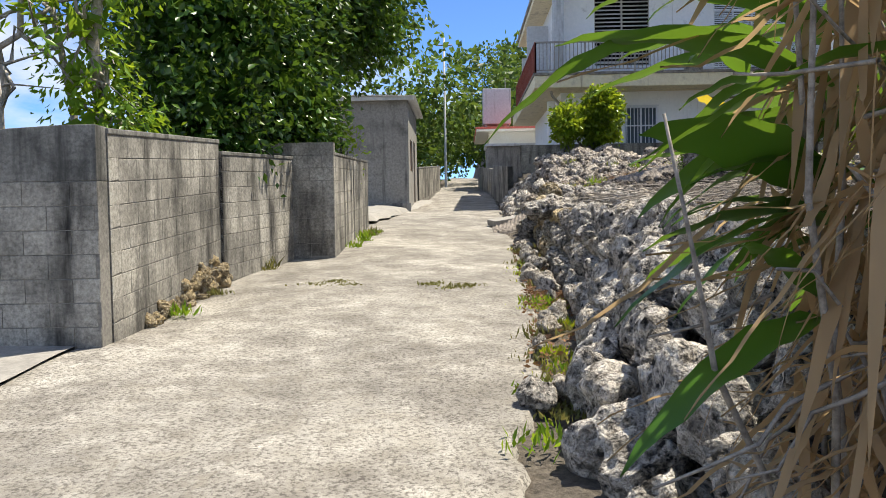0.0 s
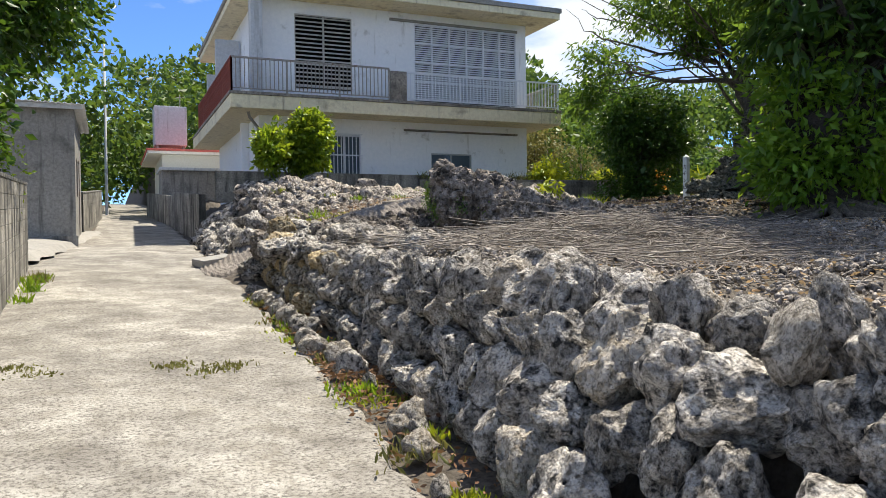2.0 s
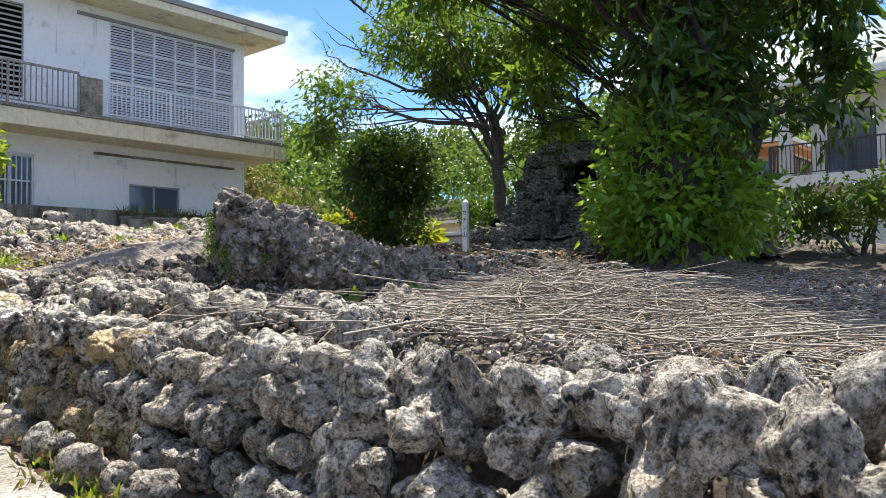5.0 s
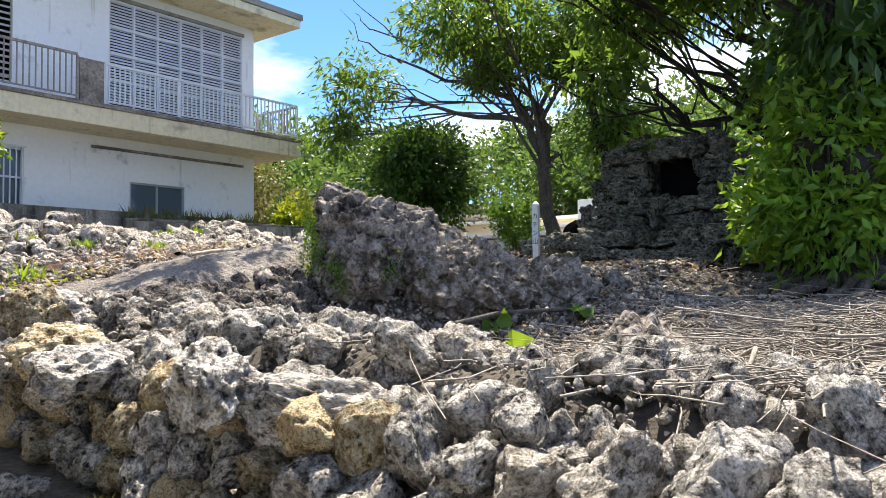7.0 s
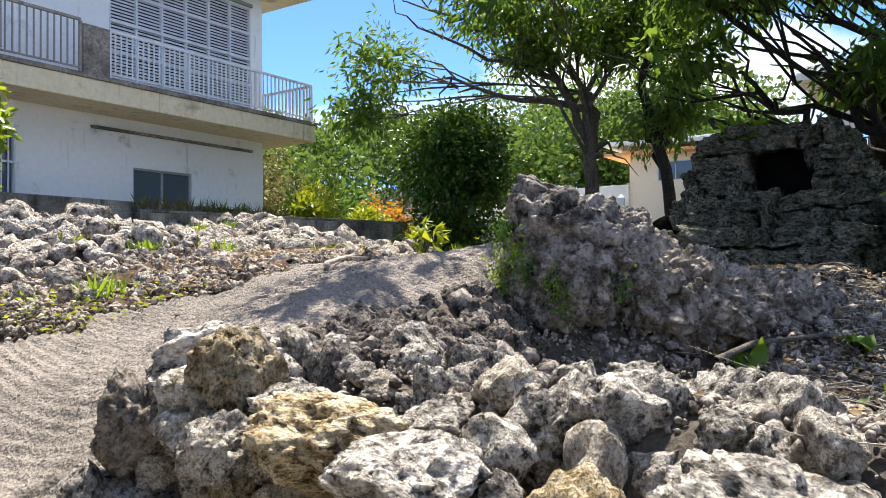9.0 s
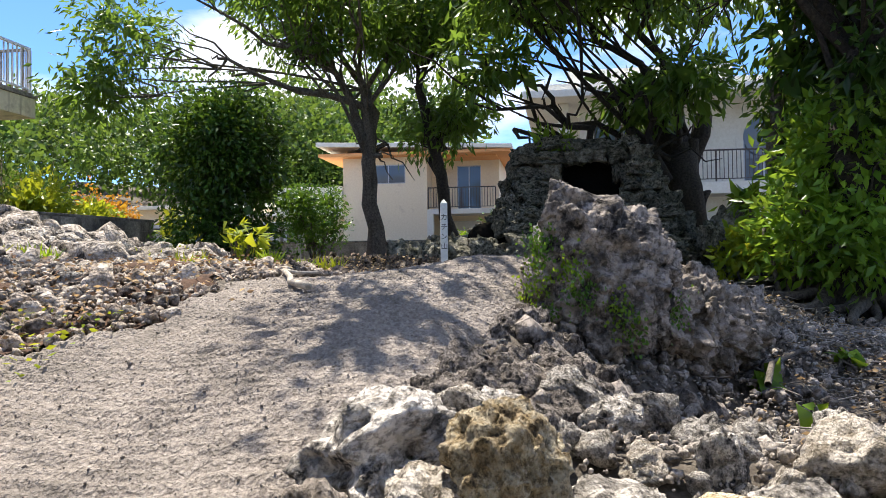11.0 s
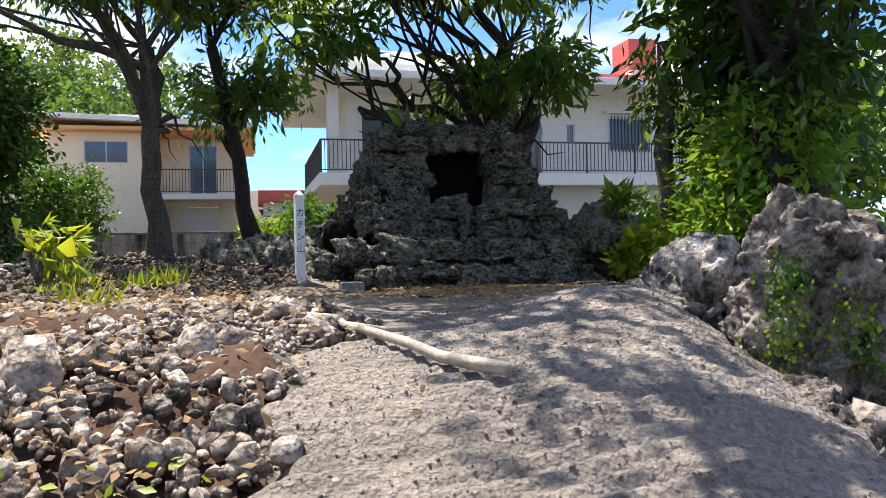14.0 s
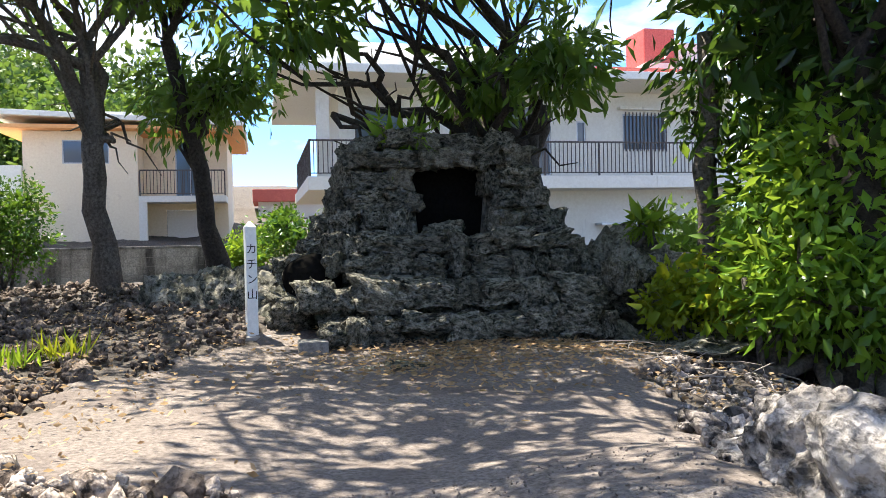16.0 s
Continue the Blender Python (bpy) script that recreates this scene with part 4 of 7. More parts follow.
# ---- block walls on the west side ----
def block_wall(name, x0, y0, x1, y1, courses, base, thick, label, slope=LANE_SLOPE, cap=True, lane_side=1):
    """A wall of hollow blocks in running bond with recessed joints; it climbs with the lane in steps of the bond."""
    length = math.hypot(x1 - x0, y1 - y0)
    root = thing(name, (x0, y0, base), label, "wall", kind="structure", turn=math.degrees(math.atan2(y1 - y0, x1 - x0)))
    rise = slope * (y1 - y0)
    bw, bh = 0.40, 0.20

    def shear(bm):
        for v in bm.verts:
            v.co.z += rise * v.co.x / length
        return bm

    core = shear(boxed(0, 0.006, -0.3, length, thick - 0.006, courses * bh))
    part("mortar_core", core, M_MORTAR, root)
    full = bpy.data.meshes.new("block")
    b = boxed(0, 0, 0, bw - 0.006, thick, bh - 0.007, bevel=0.004)
    for v in b.verts:
        v.co.z += rise / length * v.co.x
    b.to_mesh(full)
    b.free()
    full.materials.append(M_BLOCK)
    for c in range(courses):
        s = -0.2 if c % 2 else 0.0
        while s < length - 0.05:
            a, e = max(s, 0), min(s + bw, length)
            if e - a > 0.06:
                ob = new("block", full)
                ob.parent = root
                ob.matrix_basis = Matrix.LocRotScale((a, 0, c * bh + rise * a / length), None, Vector(((e - a) / bw, 1, 1)))
            s += bw
    if cap:
        part("coping", shear(boxed(-0.01, -0.01, courses * bh, length + 0.01, thick + 0.01, courses * bh + 0.05, bevel=0.01)), M_CAP, root)
    return root


block_wall("wall_west_1", -2.96, 6.50, -3.02, 9.70, 9, 0.42, 0.19, "stained grey concrete block wall with rounded corner coping")
block_wall("wall_west_2", -2.985, 9.70, -2.66, 12.30, 8, 0.70, 0.17, "black-streaked concrete block garden wall", slope=0.05)
block_wall("wall_gate_pier", -3.6, 12.32, -2.02, 12.36, 9, 0.90, 0.2, "blackened end of a taller block wall", slope=0.0, cap=False)
block_wall("wall_west_3", -2.02, 12.42, -2.20, 18.4, 8, 0.90, 0.19, "tall mossy block wall beside the lane", slope=0.05)
sidewall = block_wall("wall_side", -12.0, 6.31, -2.975, 6.31, 7, 0.42, 0.2, "shaded black-stained block wall running from the lane", slope=0.0, cap=False)
bm = boxed(0, 0.0, 1.4, 9.025, 0.2, 1.86, bevel=0.01)
bmesh.ops.bisect_plane(bm, geom=bm.verts[:] + bm.edges[:] + bm.faces[:], plane_co=(8.75, 0, 0), plane_no=(1, 0, 0))
for v in bm.verts:
    if v.co.z > 1.5:
        v.co.z -= 0.36 * min(1.0, max(0.0, 8.75 - v.co.x) / 1.2) if v.co.x > 7 else 0.40
part("coping", bm, M_CAP, sidewall)
foot = thing("wall_footing", (-3.0, 8.0, 0.5), "crumbling rubble footing under the block wall", "footing", kind="structure")
rng = np.random.default_rng(31)
for k in range(60):
    y = rng.uniform(7.2, 9.8)
    place_stone(foot, ROCKS_TAN[rng.integers(5)], (-2.99 + rng.uniform(-0.03, 0.05), y, float(lane_z(y)) + rng.uniform(-0.02, 0.05 + 0.16 * (y - 7.2))), rng.uniform(0.09, 0.17), rng, M_CORAL_TAN)


# ---- shed by the lane ----
def shed():
    root = thing("shed", (-5.4, 24.0, 2.0), "grey rendered concrete shed with a sheet roof", "shed")
    w, d, h = 3.8, 4.6, 3.1
    bm = bmesh.new()
    box(bm, 0, 0, -0.6, w, 0.18, h)
    part("front_wall", bm, M_SHED, root)
    part("back_wall", boxed(0, d - 0.18, -0.6, w, d, h), M_SHED, root)
    part("far_wall", boxed(0, 0.18, -0.6, 0.18, d - 0.18, h), M_SHED, root)
    bm = bmesh.new()
    for y0, y1, z0, z1 in ((0.18, 0.9, -0.6, h), (0.9, 2.0, -0.6, 1.0), (0.9, 2.0, 2.0, h), (2.0, 2.5, -0.6, h), (2.5, 3.4, 2.1, h), (3.4, d - 0.18, -0.6, h)):
        box(bm, w - 0.18, y0, z0, w, y1, z1)
    part("side_wall", bm, M_PAD, root, "paler rendered side wall")
    win = part("window", boxed(w - 0.12, 0.9, 1.0, w - 0.08, 2.0, 2.0), M_GLASS, root)
    bm = bmesh.new()
    for y0, y1, z0, z1 in ((0.9, 2.0, 1.0, 1.05), (0.9, 2.0, 1.95, 2.0), (0.9, 0.95, 1.05, 1.95), (1.95, 2.0, 1.05, 1.95), (1.42, 1.47, 1.05, 1.95)):
        box(bm, w - 0.14, y0, z0, w - 0.04, y1, z1)
    part("frame", bm, M_RUST, win, "rusty window frame")
    part("door", boxed(w - 0.14, 2.5, 0.0, w - 0.08, 3.4, 2.1), M_RUST, root)
    part("sill", boxed(0.4, -0.06, 0.72, 1.5, 0.0, 0.80, bevel=0.01), M_PAD, root)
    part("plinth", boxed(-0.05, -0.08, -0.6, w + 0.05, 0.0, -0.05, bevel=0.01), M_SHED, root)
    vs, fs = [], []
    n = 60
    for i in range(n + 1):
        x = -0.25 + (w + 0.5) * i / n
        zz = h + 0.10 + 0.015 * math.cos(i * math.pi) + 0.10 * (w - x) / w
        vs += [(x, -0.3, zz), (x, d + 0.2, zz - 0.05), (x, -0.3, zz - 0.012), (x, d + 0.2, zz - 0.062)]
    for i in range(n):
        a = i * 4
        fs += [(a, a + 4, a + 5, a + 1), (a + 2, a + 3, a + 7, a + 6), (a, a + 2, a + 6, a + 4), (a + 1, a + 5, a + 7, a + 3)]
    raw_part("roof", vs, fs, M_METAL, root, label="pale corrugated sheet roof")
    part("fascia", boxed(-0.2, -0.2, h - 0.02, w + 0.2, -0.14, h + 0.09, bevel=0.008), M_METAL, root)


shed()
pad = strip("pavement", np.arange(18.6, 30.0, 0.15), lambda y: np.full_like(y, -6.0), lambda y: np.interp(y, [18.6, 19.2, 27, 30], [-2.6, -2.15, -1.25, -0.95]) + 0.05 * np.sin(y * 4), 30,
            lambda x, y: lane_z(y) + 0.07 + 0.17 * smoothstep(-1.2, -2.6, x), M_PAD)
tagged(pad, "raised grey concrete apron before the shed", "pavement", kind="structure")
block_wall("wall_west_4", -1.55, 28.8, -1.1, 42.0, 6, 2.1, 0.18, "grey block wall beyond the shed")
block_wall("wall_east_1", 1.75, 26.0, 1.55, 33.0, 7, 1.75, 0.2, "dark weathered concrete wall at the house corner", cap=False)
block_wall("wall_east_2", 1.6, 33.0, 1.2, 46.0, 6, 2.3, 0.18, "dark mossy lane wall far up the hill", cap=False)
block_wall("wall_garden", 1.95, 25.35, 13.5, 25.35, 3, 3.18, 0.18, "low dark wall in front of the white house", slope=0.0, cap=False)


# ---- houses ----
def wall_with_holes(name, parent, x0, x1, z0, z1, y0, y1, holes, material, label=""):
    """A wall in the x-z plane with rectangular openings (x0, x1, z0, z1) that go through it."""
    xs = sorted({x0, x1, *[h[0] for h in holes], *[h[1] for h in holes]})
    zs = sorted({z0, z1, *[h[2] for h in holes], *[h[3] for h in holes]})
    bm = bmesh.new()
    grid = {}

    def solid(i, k):
        if not (0 <= i < len(xs) - 1 and 0 <= k < len(zs) - 1):
            return False
        cx, cz = (xs[i] + xs[i + 1]) / 2, (zs[k] + zs[k + 1]) / 2
        return not any(h[0] < cx < h[1] and h[2] < cz < h[3] for h in holes)

    def vert(i, k, s):
        if (i, k, s) not in grid:
            grid[i, k, s] = bm.verts.new((xs[i], y0 if s == 0 else y1, zs[k]))
        return grid[i, k, s]

    for i in range(len(xs) - 1):
        for k in range(len(zs) - 1):
            if not solid(i, k):
                continue
            bm.faces.new([vert(i, k, 0), vert(i + 1, k, 0), vert(i + 1, k + 1, 0), vert(i, k + 1, 0)])
            bm.faces.new([vert(i, k + 1, 1), vert(i + 1, k + 1, 1), vert(i + 1, k, 1), vert(i, k, 1)])
            for a, b, di, dk in (((i, k), (i + 1, k), 0, -1), ((i + 1, k), (i + 1, k + 1), 1, 0), ((i + 1, k + 1), (i, k + 1), 0, 1), ((i, k + 1), (i, k), -1, 0)):
                if not solid(i + di, k + dk):
                    bm.faces.new([vert(*a, 1), vert(*b, 1), vert(*b, 0), vert(*a, 0)])
    return part(name, bm, material, parent, label)


def railing(parent, x0, x1, z0, z1, y, material, step=0.12, along="x", label="", posts=1.8):
    """Rails, posts and pickets: along x at depth y, or along y at x = y."""
    root = new("railing")
    root.parent = parent
    root["label"] = label or "metal balcony railing"

    def put(name, a0, a1, b0, b1, t):
        if along == "x":
            part(name, boxed(a0, y - t, b0, a1, y + t, b1), material, root)
        else:
            part(name, boxed(y - t, a0, b0, y + t, a1, b1), material, root)

    put("top_rail", x0, x1, z1 - 0.05, z1, 0.03)
    put("bottom_rail", x0, x1, z0 + 0.08, z0 + 0.11, 0.015)
    n = max(1, round((x1 - x0) / step))
    me = bpy.data.meshes.new("picket")
    bm = boxed(-0.012, -0.012, z0 + 0.11, 0.012, 0.012, z1 - 0.05)
    bm.to_mesh(me)
    bm.free()
    me.materials.append(material)
    for i in range(1, n):
        a = x0 + (x1 - x0) * i / n
        ob = new("picket", me)
        ob.parent = root
        ob.location = (a, y, 0) if along == "x" else (y, a, 0)
    k = max(1, round((x1 - x0) / posts))
    for i in range(k + 1):
        a = x0 + (x1 - x0) * i / k
        put("post", a - 0.025, a + 0.025, z0, z1 - 0.05, 0.025)
    return root


def louvre_window(parent, x0, x1, z0, z1, y, cols, rows, slats, material, label):
    """A grid of framed louvre panels before a near-black sheet painted as room shade."""
    root = part("louvre_window", boxed(x0, y + 0.10, z0, x1, y + 0.14, z1), M_DEEP_SHADE, parent, label)
    f = 0.045
    bm = bmesh.new()
    for i in range(cols + 1):
        x = x0 + (x1 - x0) * i / cols
        box(bm, max(x - f / 2, x0), y - 0.02, z0, min(x + f / 2, x1), y + 0.06, z1)
    part("mullion", bm, material, root)
    for i in range(rows + 1):
        z = z0 + (z1 - z0) * i / rows
        part("cross_rail", boxed(x0, y - 0.03, max(z - f * 0.7, z0), x1, y - 0.02 + 0.002, min(z + f * 0.7, z1)), material, root)
    me = bpy.data.meshes.new("slat")
    w = (x1 - x0) / cols - f
    bm = boxed(-w / 2, -0.035, -0.004, w / 2, 0.035, 0.004)
    bmesh.ops.rotate(bm, verts=bm.verts, matrix=Matrix.Rotation(radians(52), 3, "X"))
    bm.to_mesh(me)
    bm.free()
    me.materials.append(material)
    n = slats * rows
    for i in range(cols):
        for k in range(n):
            ob = new("slat", me)
            ob.parent = root
            ob.location = (x0 + (x1 - x0) * (i + 0.5) / cols, y + 0.02, z0 + (z1 - z0) * (k + 0.5) / n)
    return root


def glazed(parent, x0, x1, z0, z1, y, panes, frame_mat=None, label="", bars=0, name="window"):
    """A framed sliding window, with iron bars if asked for."""
    frame_mat = frame_mat or M_ALU
    root = part(name, boxed(x0 + 0.04, y + 0.075, z0 + 0.04, x1 - 0.04, y + 0.085, z1 - 0.04), M_GLASS, parent, label)
    bm = bmesh.new()
    box(bm, x0, y + 0.03, z0, x1, y + 0.10, z0 + 0.045)
    box(bm, x0, y + 0.03, z1 - 0.045, x1, y + 0.10, z1)
    box(bm, x0, y + 0.03, z0 + 0.045, x0 + 0.045, y + 0.10, z1 - 0.045)
    box(bm, x1 - 0.045, y + 0.03, z0 + 0.045, x1, y + 0.10, z1 - 0.045)
    for i in range(1, panes):
        x = x0 + (x1 - x0) * i / panes
        box(bm, x - 0.025, y + 0.04, z0 + 0.045, x + 0.025, y + 0.095, z1 - 0.045)
    part("frame", bm, frame_mat, root)
    # Near-black sheet behind the glass, its colour standing in for an unlit room.
    part("room_shade", boxed(x0, y + 0.16, z0, x1, y + 0.2, z1), M_DEEP_SHADE, root)
    for i in range(bars):
        x = x0 + (x1 - x0) * (i + 0.5) / bars
        part("bar", boxed(x - 0.012, y - 0.09, z0 - 0.06, x + 0.012, y - 0.066, z1 + 0.04), M_SHUTTER, root)
    if bars:
        for z in (z0 - 0.06, (z0 + z1) / 2 + 0.2, z1):
            part("bar_rail", boxed(x0 - 0.03, y - 0.065, z, x1 + 0.03, y - 0.04, z + 0.04), M_SHUTTER, root)
    return root


def white_house():
    root = thing("white_house", (0, 0, 0), "two-storey white concrete house with stained wraparound balcony", "house")
    yf, xl, xr, back = 26.8, 3.45, 12.86, 36.0
    upper, lower = (6.15, 9.28), (2.9, 5.66)
    holes_u = [(4.6, 6.45, 6.55, 8.90), (8.62, 12.46, 6.38, 8.96)]
    holes_l = [(5.6, 6.72, 3.4, 5.15), (9.17, 10.68, 3.85, 4.66)]
    wall_with_holes("front_wall", root, xl, xr, *upper, yf, yf + 0.2, holes_u, M_WHITE)
    wall_with_holes("front_wall", root, xl, xr, *lower, yf, yf + 0.2, holes_l, M_WHITE)
    for z0, z1 in (upper, lower):
        part("side_wall", boxed(xl, yf + 0.2, z0, xl + 0.2, back, z1), M_WHITE, root)
        part("side_wall", boxed(xr - 0.2, yf + 0.2, z0, xr, back, z1), M_WHITE, root)
    part("back_wall", boxed(xl + 0.2, back - 0.2, 2.9, xr - 0.2, back, 9.28), M_WHITE, root)
    slab = part("balcony_slab", boxed(2.45, 25.68, 5.66, 13.6, 36.4, 6.06, bevel=0.02), M_CREAM, root, "cream slab with dirty drips")
    part("slab_edge", boxed(2.42, 25.65, 6.06, 13.63, 36.4, 6.15, bevel=0.012), M_EDGE, slab, "blackened flaking slab edge")
    part("roof_slab", boxed(2.75, 25.68, 9.28, 13.6, 36.4, 9.50, bevel=0.02), M_CREAM, root)
    part("roof_edge", boxed(2.70, 25.63, 9.50, 13.65, 36.45, 9.66, bevel=0.015), M_PAD, root, "grey weathered roof edge")
    railing(root, 2.5, 7.35, 6.15, 7.17, 25.76, M_RAIL, 0.125, label="rust-stained balcony railing")
    railing(root, 7.95, 13.52, 6.15, 7.10, 25.76, M_SHUTTER, 0.125, label="white balcony railing")
    railing(root, 25.76, 34.5, 6.15, 7.17, 2.5, M_RED, 0.105, along="y", label="red painted balcony railing")
    railing(root, 25.8, 34.5, 6.15, 7.10, 13.54, M_RAIL, 0.125, along="y", label="balcony railing")
    part("pillar", boxed(7.38, 25.70, 6.15, 7.92, 25.88, 7.08, bevel=0.01), M_EDGE, root, "stained rail pillar")
    part("pillar", boxed(3.15, 26.2, 6.15, 3.5, 26.6, 9.28, bevel=0.01), M_TANK, root, "grey streaked concrete column")
    part("pillar", boxed(3.2, 28.6, 2.9, 3.44, 28.9, 5.66, bevel=0.01), M_WHITE, root)
    louvre_window(root, 4.6, 6.45, 6.6, 8.88, yf, 2, 1, 17, M_SHUTTER_DARK, "brown wooden louvre shutter")
    louvre_window(root, 8.62, 12.46, 6.4, 8.95, yf, 6, 4, 9, M_SHUTTER, "white grid of louvre panels")
    part("shutter_box", boxed(7.75, yf - 0.06, 8.98, 12.5, yf, 9.06), M_PAD, root)
    glazed(root, 5.6, 6.72, 3.4, 5.15, yf, 2, M_SHUTTER, "barred lower window", bars=9)
    glazed(root, 9.17, 10.68, 3.85, 4.66, yf, 2, M_ALU, "small dark sliding window")
    part("drip_ledge", boxed(8.2, yf - 0.09, 5.36, 12.45, yf, 5.42, bevel=0.01), M_EDGE, root, "dark stained ledge")
    s = Soup()
    s.tube([(3.05, 26.3, 5.66), (3.1, 26.35, 5.5), (3.4, 26.7, 5.25), (3.42, 26.72, 5.0), (3.42, 26.72, 3.0)], [0.045] * 5, 8)
    s.done("drain_pipe", M_PAD, root, "grey drain pipe")
    s = Soup()
    s.tube([(3.4, 29.2, 5.6), (3.35, 29.2, 5.3), (3.4, 29.3, 4.9), (3.4, 29.3, 3.0)], [0.06] * 4, 8)
    s.done("drain_pipe", M_RUST, root, "brown rusty pipe")
    part("stair_wall", boxed(2.6, 30.0, 6.15, 3.4, 30.2, 8.7, bevel=0.02), M_TANK, root)
    part("stair_wall", boxed(2.6, 32.5, 6.15, 3.4, 32.7, 8.0, bevel=0.02), M_TANK, root)


white_house()


def red_eave_house():
    root = thing("red_eave_house", (1.3, 41.0, 3.0), "low white house with red eaves far up the lane", "house")
    part("wall", boxed(0.2, 0, -1.0, 4.5, 6, 2.9), M_OFFWHITE, root)
    part("soffit", boxed(-0.45, -0.55, 2.9, 4.95, 6.55, 3.02, bevel=0.01), M_OFFWHITE, root)
    part("roof", boxed(-0.5, -0.6, 3.02, 5, 6.6, 3.12, bevel=0.02), M_TILE, root)
    part("annex", boxed(0.0, -3.0, -1.0, 3.0, -0.7, 1.9, bevel=0.02), M_SHED, root)
    part("annex_roof", boxed(-0.1, -3.2, 1.9, 3.1, -0.7, 2.02, bevel=0.01), M_TANK, root)
    tank = thing("water_tank", (2.0, 43.0, 6.1), "white square rooftop water tank", "water tank")
    part("tank", boxed(-0.75, -0.7, 0.4, 0.75, 0.7, 2.3, bevel=0.05), M_TANK, tank)
    for x in (-0.6, 0.6):
        for y in (-0.55, 0.55):
            part("leg", boxed(x - 0.06, y - 0.06, 0, x + 0.06, y + 0.06, 0.4), M_PAD, tank)
    s = Soup()
    s.tube([(0.5, 0, 2.3), (0.5, 0, 3.0)], [0.02, 0.02], 5)
    s.tube([(0.3, 0, 2.85), (0.75, 0, 2.85)], [0.012, 0.012], 5)
    s.done("aerial", M_PAD, tank)


red_eave_house()


def utility_pole(x, y, h, label):
    root = thing("utility_pole", (x, y, gz(x, y)), label, "pole")
    s = Soup()
    s.tube([(0, 0, 0), (0, 0, h)], [0.085, 0.055], 10)
    s.done("pole", M_TANK, root)
    s = Soup()
    s.tube([(-0.5, 0, h - 0.5), (0.5, 0, h - 0.5)], [0.04, 0.04], 6)
    s.done("crossarm", M_PAD, root)
    return root


utility_pole(-0.9, 47.0, 9.0, "thin grey utility pole up the lane")


def peach_house():
    """Faces west: built along x, then turned."""
    root = thing("cream_house", (36.0, 26.4, 3.1), "two-storey cream house with an orange eave and corner balcony", "house", turn=-90)
    # local x runs south along the front, local -y faces west
    wall_with_holes("front_wall", root, 0.7, 4.85, -0.5, 4.75, 0, 0.2, [(2.1, 3.8, 3.48, 4.40)], M_PEACH)
    part("side_wall", boxed(0.7, 0.2, -0.5, 0.9, 8, 4.75), M_PEACH, root)
    part("inner_wall", boxed(4.65, 0.2, -0.5, 4.85, 2.2, 4.75), M_PEACH, root)
    wall_with_holes("recessed_wall", root, 4.85, 8.2, -0.5, 4.75, 1.6, 1.8, [(6.1, 7.3, 2.25, 4.45), (5.7, 7.3, 0.0, 1.7)], M_PEACH)
    part("side_wall", boxed(8.0, 1.8, -0.5, 8.2, 8, 4.75), M_PEACH, root)
    glazed(root, 2.1, 3.8, 3.48, 4.40, 0, 2, M_ALU, "sliding window")
    glazed(root, 6.1, 7.3, 2.25, 4.45, 1.6, 2, M_ALU, "balcony glass door")
    part("door", boxed(5.72, 1.66, 0.02, 7.28, 1.7, 1.68), M_OFFWHITE, root, "pale lower door")
    part("balcony_slab", boxed(4.85, 0.0, 1.95, 8.2, 1.6, 2.2, bevel=0.02), M_OFFWHITE, root)
    part("balcony_post", boxed(4.85, 0.0, -0.5, 5.15, 0.25, 1.95), M_OFFWHITE, root)
    railing(root, 4.9, 8.15, 2.2, 3.25, 0.06, M_RAIL_DARK, 0.13, label="dark balcony railing")
    part("balcony_ceiling", boxed(4.85, 0.0, 4.70, 8.2, 1.6, 4.76), M_ORANGE, root)
    bm = bmesh.new()
    box(bm, -0.3, -0.8, 4.76, 8.9, 8.4, 4.9)
    part("eave", bm, M_ORANGE, root, "orange painted eave")
    bm = boxed(-0.4, -0.9, 4.9, 9.0, 8.5, 5.1, bevel=0.02)
    for v in bm.verts:
        v.co.z += 0.35 * max(0, 1 - v.co.x / 9.0)
    part("roof", bm, M_OFFWHITE, root, "thin pale roof slab")
    part("parapet", boxed(-2.6, -0.2, 2.2, 0.7, 0.0, 3.4, bevel=0.02), M_OFFWHITE, root)
    part("terrace", boxed(-8.0, -0.2, 2.0, 0.7, 6, 2.2, bevel=0.02), M_OFFWHITE, root)
    wall_with_holes("annex_wall", root, -14.0, 0.7, -0.5, 2.0, 0.4, 0.6, [(-1.6, -0.3, 0.4, 1.4)], M_PEACH)
    glazed(root, -1.6, -0.3, 0.4, 1.4, 0.4, 2, M_ALU, "annex window")
    part("chimney", boxed(2.6, 3, 5.1, 4.2, 4.2, 6.0, bevel=0.03), M_TANK, root)


peach_house()


def garage():
    root = thing("carport", (30.5, 33.5, 2.9), "long low carport with a white sheet roof", "carport", turn=-90)
    part("roof", boxed(-3, -1.5, 1.35, 7.5, 3, 1.5, bevel=0.02), M_METAL, root)
    part("wall", boxed(-3, 2.7, -0.5, 7.5, 2.9, 1.35), M_TANK, root)
    for x in (-2.8, 0.6, 4.0, 7.3):
        part("post", boxed(x, -1.4, -0.5, x + 0.1, -1.3, 1.35), M_TANK, root)
    part("shutter", boxed(-2.7, -1.0, -0.5, 7.0, -0.95, 1.30), M_TANK, root, "grey lowered shutters")


garage()


